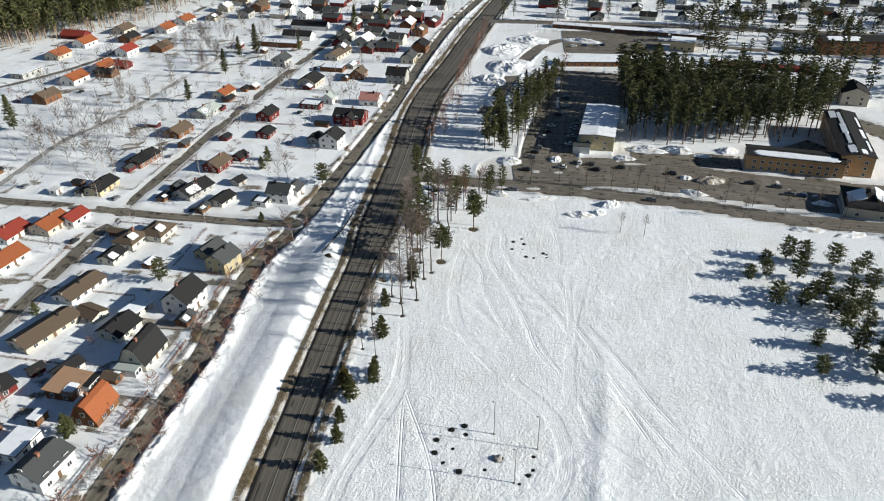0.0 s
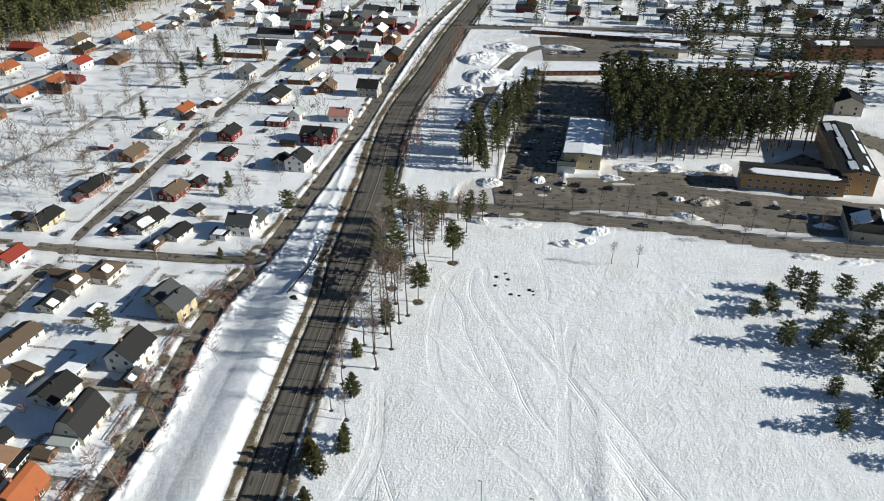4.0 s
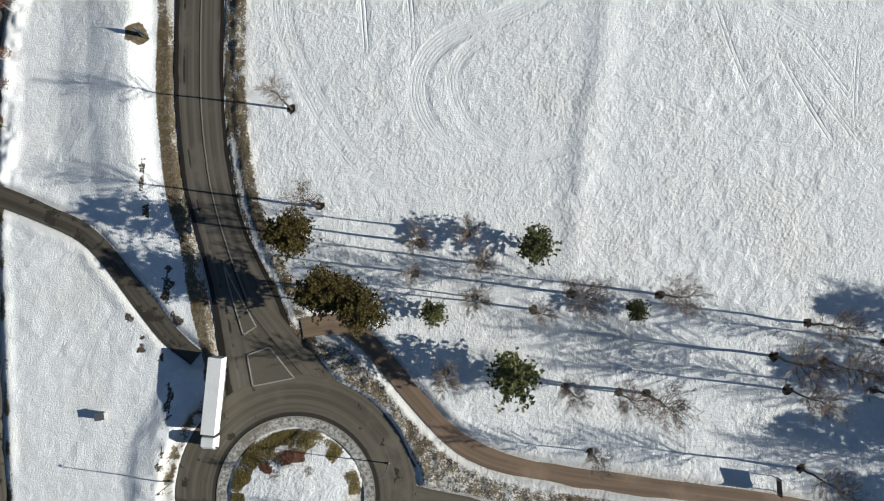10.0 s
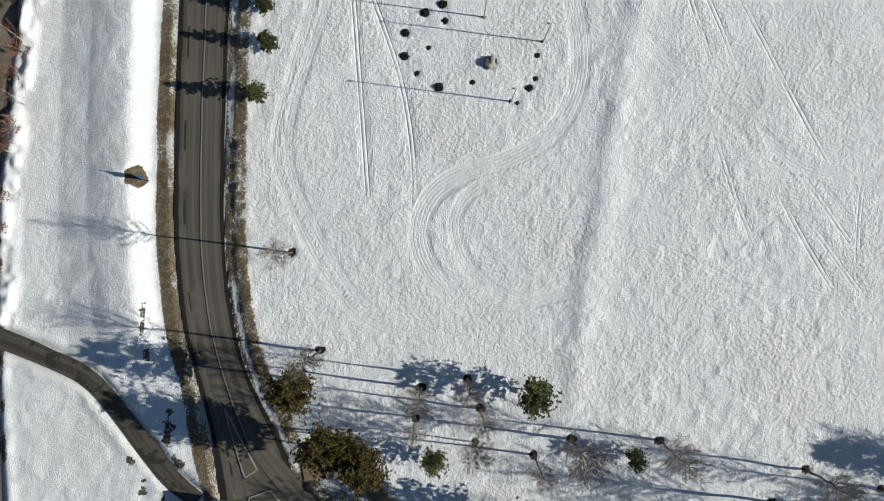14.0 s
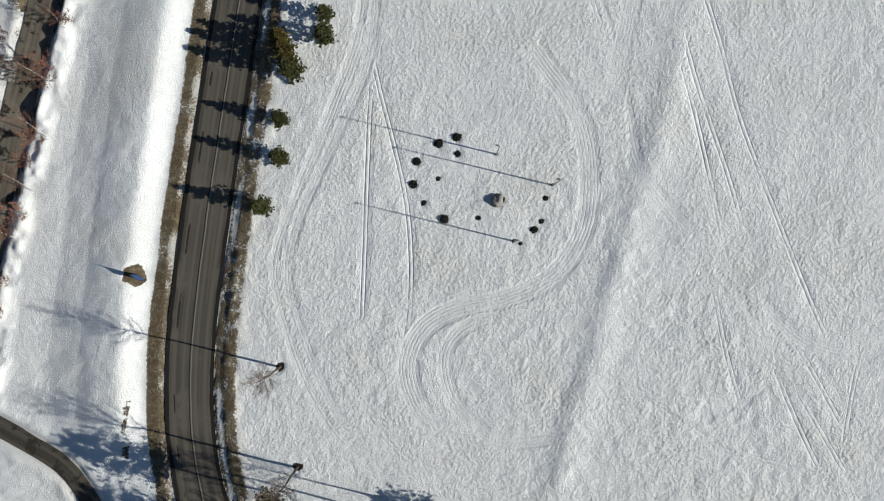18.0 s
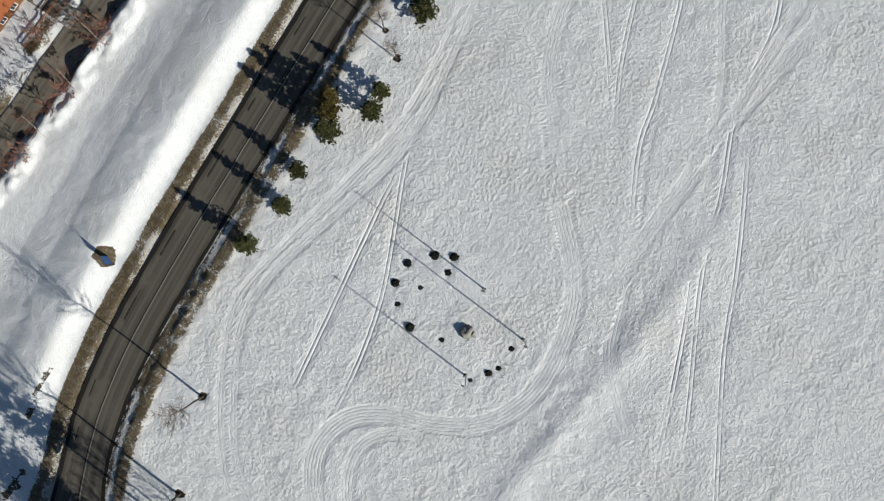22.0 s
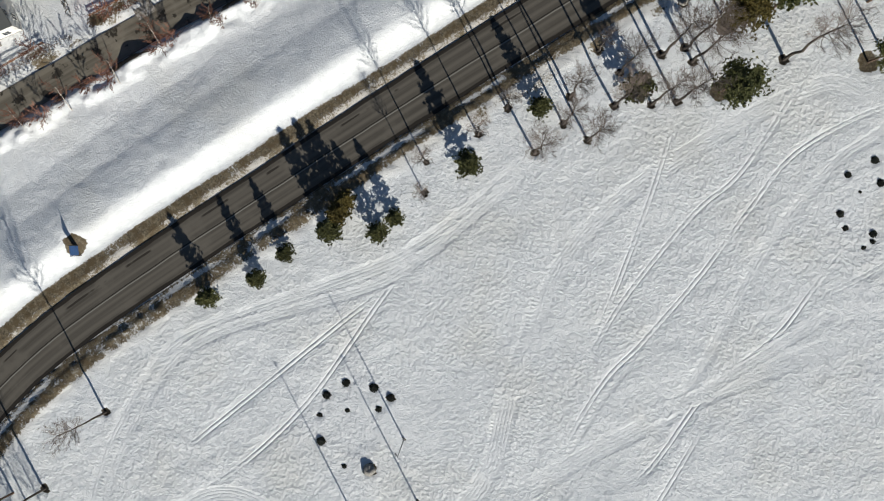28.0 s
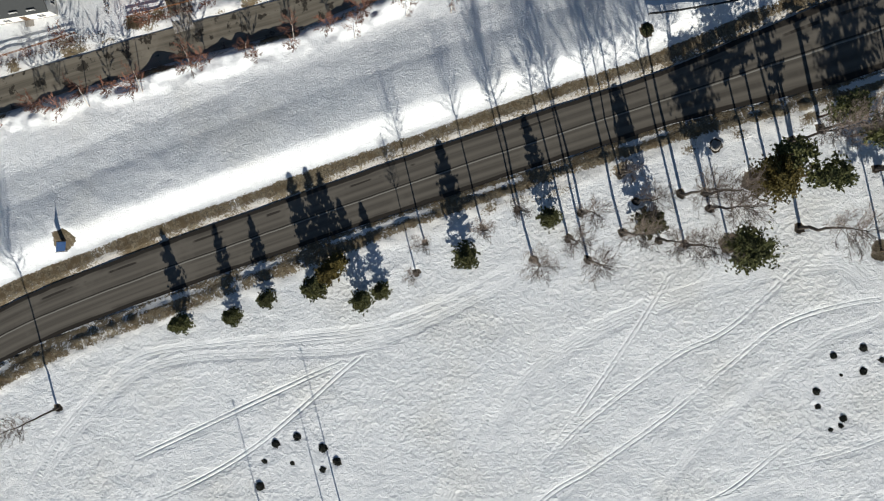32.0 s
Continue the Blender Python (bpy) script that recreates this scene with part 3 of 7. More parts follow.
    heaps = smooth01(DA, 3.4, 4.6) * smooth01(-DA, -8.2, -5.6) * south * (1 - nb)
    Z += heaps * np.clip(0.48 + 0.6 * vnoise(0.8 * X + 0.6 * Y, 0.8 * Y - 0.6 * X, 4.2, 31) + 0.35 * vnoise(0.7 * X - 0.7 * Y, X + Y, 3.4, 33) + 0.42 * vnoise(X, Y, 1.3, 34), 0, 1.4)
    # verges of the main road
    vw = smooth01(W, -0.3, 0.2) * smooth01(-W + 2.6 * nb, -4.1, -3.0)
    ve = smooth01(E, -0.3, 0.1) * smooth01(-E - smooth01(Y, 140, 170), -5.4, -3.4)
    bare = np.maximum(bare, vw * np.clip(0.80 - 0.26 * smooth01(-W, -1.75, -1.25) - 0.42 * smooth01(W, 2.6, 4.2) + 0.12 * vnoise(X, Y, 1.7, 41) + 0.16 * vnoise(X, Y, 6.0, 42), 0, 1))
    bare = np.maximum(bare, ve * np.clip(0.64 + 0.07 * smooth01(Y, 130, 170) + 0.10 * vnoise(X, Y, 3.4, 43) + 0.14 * vnoise(X, Y, 0.9, 44) - 0.5 * np.exp(-((E - 1.15) / 0.42) ** 2) * smooth01(vnoise(X * 0, Y, 9.0, 46), -0.35, 0.25), 0, 1))
    Z += np.where(E > 0, smooth01(E, 1.5, 2.4) * smooth01(-E, -6.5, -3.2) * (0.22 + 0.2 * vnoise(X, Y, 1.3, 45)), 0)
    Z += np.where(E > 0, -0.2 * np.exp(-((E - 1.0) / 0.45) ** 2), 0)
    north_trees = smooth01(Y, 150, 185) * smooth01(-Y, -286, -258) * smooth01(E, 3, 4) * smooth01(-E, -9, -4)
    bare = np.maximum(bare, north_trees * np.clip(0.42 + 0.35 * vnoise(X, Y, 3.0, 47), 0, 1))
    slush = np.maximum(slush, 0.55 * smooth01(-np.abs(E - 2.5), -4, -1) + 0.95 * smooth01(-np.abs(W - 0.7), -1.9, -0.9))
    # flat beds of the roads with ploughed edges
    for line, h, edge, dirt in BEDS:
        if line is MAIN:
            A = np.where(D < 900, np.where(D < 0, -D - half - 0.15, D - half), 999)
        else:
            d2, s2 = path_dist(X, Y, line, max(14, h + 4))
            A = np.where(np.isfinite(d2), np.abs(d2) - h, 999)
        if line is not MAIN:
            Z += edge * np.exp(-((A - 1.4) / 0.9) ** 2) * np.clip(0.7 + 0.6 * vnoise(X, Y, 2.6, 51), 0, 2)
            slush = np.maximum(slush, dirt * smooth01(-A, -2.2, -0.2))
        k = smooth01(-A, -0.7, -0.1)
        Z = Z * (1 - k) + (-0.12) * k
    R = np.hypot(X - RING[0], Y - RING[1])
    k = smooth01(-R, -22.3, -21.8) * smooth01(R, 12.1, 12.5)
    Z = Z * (1 - k) + (-0.12) * k
    isle = smooth01(-R, -12.4, -12.0)
    ang = np.arctan2(Y - RING[1], X - RING[0])
    Z += isle * 0.55 * (1 - (np.minimum(R, 12.4) / 12.4) ** 2)
    arc = np.maximum(smooth01(np.cos(ang - 2.35), -0.25, 0.15), 0.8 * smooth01(np.cos(ang + 0.15), 0.70, 0.85))
    turf = arc * isle * smooth01(R + 0.7 * vnoise(X, Y, 1.6, 66), 8.6, 9.5) * smooth01(-R, -12.4, -11.6) * np.clip(0.85 + 0.3 * vnoise(ang * 9, R * 0.3, 1.6, 67) + 0.2 * vnoise(X, Y, 1.2, 68), 0, 1)
    rim = isle * smooth01(R, 11.4, 12.2) * np.clip(0.36 + 0.25 * vnoise(X, Y, 1.3, 64), 0, 1)
    rag = 0.55 * vnoise(X, Y, 1.3, 69)
    mulch = np.zeros(X.shape)
    for mx, my, ma, mb in ((-31.6, 27.2, 3.2, 1.1), (-23.9, 17.6, 1.1, 1.7), (-33.8, 11.8, 1.9, 1.0), (-29.0, 12.6, 1.8, 0.8), (-36.4, 25.0, 1.2, 1.0)):
        mulch = np.maximum(mulch, smooth01(-np.hypot((X - mx) / ma, (Y - my) / mb) + rag, -1.05, -0.75))
    bed = isle * mulch
    moss = turf * (1 - bed)
    rust = bed
    bare = np.maximum(bare, np.maximum(np.maximum(turf, rim), 0.95 * bed))
    slush = np.maximum(slush, 0.45 * isle * smooth01(R, 11.0, 12.0))
    # stony snow between ring, road and cycle way, and the bank west of the ring
    d2, s2 = path_dist(X, Y, CYCLE, 9)
    side = np.where(np.isfinite(d2), d2, 99)
    d3, s3 = path_dist(X, Y, EAST_ROAD, 20)
    off = np.where(np.isfinite(d3), np.abs(d3) - 8.0, 99)
    d3, s3 = path_dist(X, Y, FLARE, 12)
    off = np.minimum(off, np.where(np.isfinite(d3), np.abs(d3) - 4.0, 99)) * (D > half + 1)
    stony = smooth01(side, 2.2, 3.4) * smooth01(-side, -15, -12.5) * smooth01(R, 21.9, 22.5) * smooth01(off, 0.1, 0.7)
    bare = np.maximum(bare, stony * np.clip(0.56 + 0.10 * vnoise(X, Y, 0.9, 61) + 0.07 * vnoise(X, Y, 4.0, 62) + 0.03 * smooth01(X, 0, 30), 0, 1))
    slush = np.maximum(slush, stony * np.clip(0.62 + 0.3 * vnoise(X, Y, 2.2, 60), 0, 1))
    Z += stony * (0.30 + 0.20 * vnoise(X, Y, 0.9, 63))
    edgy = smooth01(R, 21.9, 22.3) * smooth01(-R, -25.2, -23.6) * (X < -44) * (Y < 42)
    bare = np.maximum(bare, edgy * np.clip(0.50 + 0.3 * vnoise(X, Y, 0.9, 58), 0, 1))
    slush = np.maximum(slush, 0.6 * edgy)
    out = smooth01(R, 23.4, 25.0) * smooth01(-R, -32, -27) * (X < -45) * (Y < 42)
    Z += out * (0.85 + 0.3 * vnoise(X, Y, 2.0, 65))
    d2, s2 = path_dist(X, Y, STREET_A, 10)
    d2 = np.where(np.isfinite(d2), -d2, -99)
    bare = np.maximum(bare, smooth01(d2, 2.6, 3.4) * smooth01(-d2, -8.5, -5.5) * np.clip(0.5 + 0.5 * vnoise(X, Y, 2.6, 75), 0, 1))
    bare = np.maximum(bare, smooth01(-d2, 2.6, 3.2) * smooth01(d2, -5.2, -3.9) * np.clip(0.5 + 0.45 * vnoise(X, Y, 2.2, 76), 0, 1))
    # yards: trodden and uneven
    yard = smooth01(-X, 95, 99)
    yard2 = smooth01(Y, 325, 345) * smooth01(X, -14, -4)
    slush = np.maximum(slush, np.maximum(yard, yard2) * np.clip(-0.05 + 0.26 * vnoise(X, Y, 11.0, 77) + 0.2 * vnoise(X, Y, 3.0, 78), 0, 0.8) * smooth01(-Y, -760, -700))
    Z += yard * (0.22 * vnoise(X, Y, 7.0, 71) + 0.16 * vnoise(X, Y, 4.0, 72))
    bare = np.maximum(bare, 0.6 * yard * smooth01(vnoise(X, Y, 7.0, 73) + 0.7 * vnoise(X, Y, 2.6, 74), 0.28, 0.9))
    for cx, cy, rx, ry in DIRT:
        near = (np.abs(X - cx) < rx * 2) & (np.abs(Y - cy) < ry * 2)
        if near.any():
            x, y = X[near], Y[near]
            q = np.hypot((x - cx) / rx, (y - cy) / ry) + 0.7 * vnoise(x, y, 1.4, 83) + 0.35 * vnoise(x, y, 0.6, 84)
            k = smooth01(-q, -0.8, -0.5)
            bare[near] = np.maximum(bare[near], 0.62 * k)
            soil[near] = np.maximum(soil[near], 0.6 * k)
    for wx, wy, r, dark in WELLS:
        q = np.hypot(X - wx, Y - wy)
        near = q < r * 2.4
        if near.any():
            q = q[near] / r
            wob = 1 + 0.18 * vnoise(X[near], Y[near], 0.9, 81)
            k = smooth01(-q * wob, -1.1, -0.8)
            bare[near] = np.maximum(bare[near], k)
            soil[near] = np.maximum(soil[near], dark * k)
            Z[near] -= 0.22 * smooth01(-q, -1.25, -0.7)
    # far hills close the view
    Z += 26 * smooth01(np.hypot(X, Y), 900, 2400)
    return Z, (bare, slush, soil, rut_d, rut_pair, rut_comb, moss, rust)


SHEET = {}


def height(x, y):
    """The built ground's height at a place."""
    xs, ys, Z = SHEET["x"], SHEET["y"], SHEET["z"]
    i, j = min(max(int(np.searchsorted(xs, x)) - 1, 0), len(xs) - 2), min(max(int(np.searchsorted(ys, y)) - 1, 0), len(ys) - 2)
    u, v = (x - xs[i]) / (xs[i + 1] - xs[i]), (y - ys[j]) / (ys[j + 1] - ys[j])
    return float((Z[j, i] * (1 - u) + Z[j, i + 1] * u) * (1 - v) + (Z[j + 1, i] * (1 - u) + Z[j + 1, i + 1] * u) * v)


BEDS = [(line, 2.1, 0.2, 0.3) for line in DRIVES] + [(STREET_A, 3.1, 0.35, 0.5), (STREET_B, 2.9, 0.35, 0.4), (CROSS, 2.8, 0.35, 0.4), (LANE_D, 2.2, 0.3, 0.3), (LANE_C, 2.0, 0.5, 0.3), (EAST_LOT, 12.4, 0.3, 0.5),
        (FLARE, 4.1, 0, 0.3), (FOOTWAY, 1.9, 0.25, 0.35), (CYCLE, 1.75, 0.2, 0.6), (EAST_ROAD, 8.2, 0.0, 0.8), (PARK_ROAD, 5.2, 0.45, 0.7),
        (PARKING, 15.0, 0.35, 0.8), (BACK_LOT, 12.5, 0.4, 0.6), (EAST_YARD, 9.0, 0.3, 0.6), (MID_YARD, 14.0, 0.3, 0.6), (NORTH_LANE, 4.0, 0.6, 0.6), (FAR_LOT, 27.4, 0.4, 0.5), (NORTH_YARD, 17.4, 0.3, 0.5), (SERVICE, 7.8, 0.3, 0.7), (SHADE_STRIP, 8.3, 0.3, 0.5), (REAR, 7.3, 0.3, 0.5), (FAR_ROAD, 6.0, 0.4, 0.4), (MAIN, 4.7, 0, 0.4)]


def build_ground():
    xs = grid_axis(-92, 64, 0.48, -2600, 2600, 2.9)
    ys = grid_axis(14, 236, 0.48, -1500, 3600, 2.4)
    X, Y = np.meshgrid(xs, ys)
    Z, layers = ground_shape(X, Y)
    SHEET.update(x=xs, y=ys, z=Z)
    ny, nx = X.shape
    me = bpy.data.meshes.new("ground")
    me.vertices.add(nx * ny)
    me.vertices.foreach_set("co", np.stack([X, Y, Z], -1).astype(np.float32).ravel())
    i = (np.arange(ny - 1)[:, None] * nx + np.arange(nx - 1)[None]).ravel()
    quads = np.stack([i, i + 1, i + nx + 1, i + nx], -1).astype(np.int32)
    me.loops.add(quads.size)
    me.loops.foreach_set("vertex_index", quads.ravel())
    me.polygons.add(len(quads))
    me.polygons.foreach_set("loop_start", np.arange(len(quads), dtype=np.int32) * 4)
    me.update(calc_edges=True)
    for key, val in zip(("bare", "slush", "soil", "rut_d", "rut_pair", "rut_comb", "moss", "rust"), layers):
        me.attributes.new(key, "FLOAT", "POINT").data.foreach_set("value", val.astype(np.float32).ravel())
    me.shade_smooth()
    me.materials.append(SNOW_G)
    return tagged(new("ground", me), "rutted late-winter snow with bare verges and melted rings", "snow", kind="structure")


def strip(name, line, half, z, material, label, category="road", edge=0.25, cols=4, shift=0.0, norm=None):
    """A paved strip along a line, with slightly ragged edges; half is a number or a function of y."""
    bm = bmesh.new()
    uv = bm.loops.layers.uv.new("UVMap")
    rows, run = [], 0.0
    for k, p in enumerate(line):
        way = line[min(k + 1, len(line) - 1)] - line[max(k - 1, 0)]
        way = way / np.linalg.norm(way)
        side = np.array((way[1], -way[0]))
        h = half(p[1]) if callable(half) else half
        run += 0 if k == 0 else np.linalg.norm(line[k] - line[k - 1])
        row = []
        for c in range(cols + 1):
            f = 2 * c / cols - 1
            wob = edge * float(vnoise(np.array(run), np.array(c * 3.7), 4.0, 5)) if abs(f) == 1 else 0
            q = p + side * (shift + f * h + wob)
            row.append((bm.verts.new((q[0], q[1], z)), (shift + f * (norm or h), run)))
        rows.append(row)
    for a, b in zip(rows, rows[1:]):
        for c in range(cols):
            quad = (a[c], a[c + 1], b[c + 1], b[c])
            f = bm.faces.new([v for v, w in quad])
            for loop, (v, w) in zip(f.loops, quad):
                loop[uv].uv = w
    bmesh.ops.recalc_face_normals(bm, faces=bm.faces)
    if sum(f.normal.z for f in bm.faces) < 0:
        bmesh.ops.reverse_faces(bm, faces=bm.faces)
    return tagged(part(name, bm, material), label, category, kind="structure")


def ring_strip(name, r0, r1, z, material, label, n=72, z1=None):
    bm = bmesh.new()
    uv = bm.loops.layers.uv.new("UVMap")
    a = [(bm.verts.new((RING[0] + r * math.cos(2 * math.pi * k / n), RING[1] + r * math.sin(2 * math.pi * k / n), zz)), (r, 2 * math.pi * r1 * k / n))
         for k in range(n + 1) for r, zz in ((r0, z), (r1, z if z1 is None else z1))]
    for k in range(n):
        quad = (a[2 * k], a[2 * k + 1], a[2 * k + 3], a[2 * k + 2])
        f = bm.faces.new([v for v, w in quad])
        for loop, (v, w) in zip(f.loops, quad):
            loop[uv].uv = w
    bmesh.ops.recalc_face_normals(bm, faces=bm.faces)
    if sum(f.normal.z for f in bm.faces) < 0:
        bmesh.ops.reverse_faces(bm, faces=bm.faces)
    return part(name, bm, material, None, label)


# ---- plants ----
def tri_tuft(bm, c, size, rnd, n=4, flat=0.5):
    """A spray of narrow needle blades round a place."""
    for k in range(n):
        a = rnd.uniform(0, 2 * math.pi)
        up = rnd.uniform(-0.25, 0.75)
        way = Vector((math.cos(a), math.sin(a), up)).normalized()
        side = way.cross(Vector((rnd.uniform(-1, 1), rnd.uniform(-1, 1), 1))).normalized() * size * 0.32
        tip, root = c + way * size, c - way * size * 0.35
        v = [bm.verts.new(root), bm.verts.new(c + side), bm.verts.new(tip), bm.verts.new(c - side)]
        bm.faces.new(v)


def conifer(h, r, bare, branches, tufts, seed, top="cone", size=0.5, blades=4):
    """Trunk and crown meshes of a pine: bare is the share of stem with no branches."""
    rnd = random.Random(seed)
    tb, cb = bmesh.new(), bmesh.new()
    lean = Vector((rnd.uniform(-0.03, 0.03), rnd.uniform(-0.03, 0.03), 1))
    stem = [lean * (h * k / 6) + Vector((rnd.uniform(-0.06, 0.06), rnd.uniform(-0.06, 0.06), 0)) * (k > 0) for k in range(7)]
    r0 = 0.012 * h + 0.05
    tube(tb, [(0, 0, -0.5)] + stem[1:], [r0 * (1 - 0.13 * k) for k in range(7)], 7)
    turn = 0.0
    for b in range(branches):
        f = (b + rnd.random()) / branches
        z = h * (bare + (1 - bare) * f)
        if top == "cone":
            reach = r * (1.02 - f) ** 0.75 * min(1, 0.55 + 2.2 * f)
        else:
            reach = r * math.sqrt(max(0.02, 1 - (2 * f - 0.85) ** 2 / 1.45)) * (0.75 if f < 0.1 else 1)
        reach *= rnd.uniform(0.62, 1.12)
        turn += 2.4 + rnd.uniform(-0.5, 0.5)
        c = lean * z
        way = Vector((math.cos(turn), math.sin(turn), 0.28 - 0.25 * (1 - f)))
        end = c + way * reach
        tube(cb, [c, c + way * reach * 0.55 - Vector((0, 0, 0.04 * reach)), end], [0.05 * r0 / 0.2, 0.035, 0.012], 3, False)
        for t in range(tufts):
            u = 0.28 + 0.75 * (t + rnd.random()) / tufts
            spread = 0.26 * reach * u
            p = c + way * reach * u + Vector((rnd.uniform(-1, 1), rnd.uniform(-1, 1), rnd.uniform(-0.4, 0.5))) * spread
            tri_tuft(cb, p, size * rnd.uniform(0.7, 1.25), rnd, blades)
    for t in range(8):
        tri_tuft(cb, lean * (h * (0.97 + 0.04 * rnd.random())), size * 0.8, rnd, 4)
    return mesh_of("trunk", tb), mesh_of("crown", cb)


def mesh_of(name, bm):
    me = bpy.data.meshes.new(name)
    bm.to_mesh(me)
    bm.free()
    return me


def bare_tree(h, r, limbs, seed, low=0.3, lean=(0, 0), fine=1.0, thick=1.0, twigs=9, sprigs=7):
    """Trunk and twig meshes of a leafless tree: rising limbs that fork into ever finer twigs."""
    rnd = random.Random(seed)
    tb, cb = bmesh.new(), bmesh.new()
    axis = Vector((lean[0], lean[1], 1))
    bend = [Vector((rnd.uniform(-1, 1), rnd.uniform(-1, 1), 0)) * 0.012 * h * (k > 0) for k in range(8)]
    stem = [axis * (h * 0.94 * k / 7) + bend[k] for k in range(8)]
    r0 = (0.0085 * h + 0.03) * thick
    tube(tb, [stem[0] - Vector((0, 0, 0.5))] + stem[1:], [r0 * (1 - 0.128 * k) + 0.01 for k in range(8)], 7)
    turn = rnd.uniform(0, 6)
    for b in range(limbs):
        f = (b + rnd.random() * 0.7) / limbs
        k = 7 * (low + (0.97 - low) * f)
        i = min(6, int(k))
        c = stem[i].lerp(stem[i + 1], k - i)
        turn += 2.4 + rnd.uniform(-0.7, 0.7)
        reach = r * (0.72 + 0.6 * f - 0.95 * f * f) * rnd.uniform(0.65, 1.2)
        rise = rnd.uniform(0.35, 0.75) + 0.8 * f
        way = Vector((math.cos(turn), math.sin(turn), rise))
        bow = Vector((-math.sin(turn), math.cos(turn), 0)) * reach * rnd.uniform(-0.12, 0.12)
        mid = c + way * reach * 0.5 + bow
        end = c + way * reach * 0.95 + Vector((0, 0, 0.18 * reach))
        lr = r0 * (0.24 - 0.12 * f)
        tube(cb, [c, mid, end], [lr, lr * 0.5, 0.012 * fine], 4, False)
        for t in range(twigs):
            u = 0.12 + 0.9 * (t + rnd.random()) / twigs
            p = c.lerp(mid, u * 2) if u < 0.5 else mid.lerp(end, u * 2 - 1)
            a = turn + rnd.choice((-1, 1)) * rnd.uniform(0.2, 1.25)
            tw = Vector((math.cos(a), math.sin(a), rnd.uniform(0.2, 1.0))) * reach * rnd.uniform(0.22, 0.5) * (1.2 - 0.5 * u)
            q = p + tw
            tube(cb, [p, p + tw * 0.5 + Vector((0, 0, 0.03 * reach)), q], [0.024 * fine, 0.017 * fine, 0.010 * fine], 3, False)
            for s in range(sprigs):
                w = p.lerp(q, 0.15 + 0.85 * (s + rnd.random() * 0.6) / sprigs)
                a2 = a + rnd.choice((-1, 1)) * rnd.uniform(0.25, 1.2)
                e = w + Vector((math.cos(a2), math.sin(a2), rnd.uniform(0.0, 1.0))) * reach * rnd.uniform(0.09, 0.24)
                tube(cb, [w, e], [0.013 * fine, 0.007 * fine], 3, False)
    return mesh_of("trunk", tb), mesh_of("crown", cb)


def shrub_mesh(r, h, seed, size=0.22, n=170):
    rnd = random.Random(seed)
    cb = bmesh.new()
    for k in range(n):
        a, f = rnd.uniform(0, 2 * math.pi), rnd.random() ** 0.5
        z = h * math.sqrt(max(0, 1 - f * f)) * rnd.uniform(0.55, 1.0)
        tri_tuft(cb, Vector((r * f * math.cos(a), r * f * math.sin(a), z)), size * rnd.uniform(0.8, 1.3), rnd, 4)
    tb = bmesh.new()
    for k in range(5):
        a = k * 1.3
        tube(tb, [(0, 0, -0.2), (0.6 * r * math.cos(a), 0.6 * r * math.sin(a), 0.6 * h)], [0.05, 0.015], 4)
    return mesh_of("stem", tb), mesh_of("foliage", cb)


def plant(name, meshes, mats, x, y, scale, turn, label, category="tree", group="", z=None, well=0.0, parts=("trunk", "crown")):
    ob = new(name)
    zz = height(x, y) if z is None else z
    ob.matrix_world = Matrix.Translation((x, y, zz - 0.05)) @ Matrix.Rotation(turn, 4, "Z") @ Matrix.Diagonal((scale, scale, scale, 1))
    for pn, me, mat in zip(parts, meshes, mats):
        c = new(pn, me)
        c.parent = ob
        if not me.materials:
            me.materials.append(None)
        c.material_slots[0].link = "OBJECT"
        c.material_slots[0].material = mat
    return tagged(ob, label, category, group)


def strewn(name, places, meshes, material, label, category, index):
    """Many like meshes as one object: places are rows of x, y, z, scale, turn."""
    co, lo, st, base, at = [], [], [], 0, 0
    arr = []
    for pair in meshes:
        me = pair[index]
        v = np.empty(len(me.vertices) * 3, np.float32)
        me.vertices.foreach_get("co", v)
        li = np.empty(len(me.loops), np.int32)
        me.loops.foreach_get("vertex_index", li)
        ls = np.empty(len(me.polygons), np.int32)
        me.polygons.foreach_get("loop_start", ls)
        arr.append((v.reshape(-1, 3), li, ls))
    for k, (x, y, z, s, a) in enumerate(places):
        v, li, ls = arr[k % len(arr)]
        c, n = math.cos(a) * s, math.sin(a) * s
        co.append(np.stack([v[:, 0] * c - v[:, 1] * n + x, v[:, 0] * n + v[:, 1] * c + y, v[:, 2] * s + z], -1))
        lo.append(li + base)
        st.append(ls + at)
        base += len(v)
        at += len(li)
    me = bpy.data.meshes.new(name)
    me.vertices.add(base)
    me.vertices.foreach_set("co", np.concatenate(co).astype(np.float32).ravel())
    me.loops.add(at)
    me.loops.foreach_set("vertex_index", np.concatenate(lo).astype(np.int32))
    st = np.concatenate(st).astype(np.int32)
    me.polygons.add(len(st))
    me.polygons.foreach_set("loop_start", st)
    me.update(calc_edges=True)
    me.materials.append(material)
    return tagged(new(name, me), label, category, kind="stuff")


# ---- buildings ----
def profile_of(style, W, h, pitch, over):
    """The roof's outline across the house, from eave to eave."""
    t = math.tan(radians(pitch))
    if style == "gambrel":
        a, b = W * 0.30, W * 0.30 * math.tan(radians(62))
        c = b + (W / 2 - a) * math.tan(radians(24))
        return [(-W / 2 - over * 0.5, h - over * 0.9), (-W / 2 + a, h + b), (0, h + c), (W / 2 - a, h + b), (W / 2 + over * 0.5, h - over * 0.9)]
    if style == "shed":
        return [(-W / 2 - over, h), (W / 2 + over, h + W * t)]
    return [(-W / 2 - over, h - over * t), (0, h + W / 2 * t), (W / 2 + over, h - over * t)]


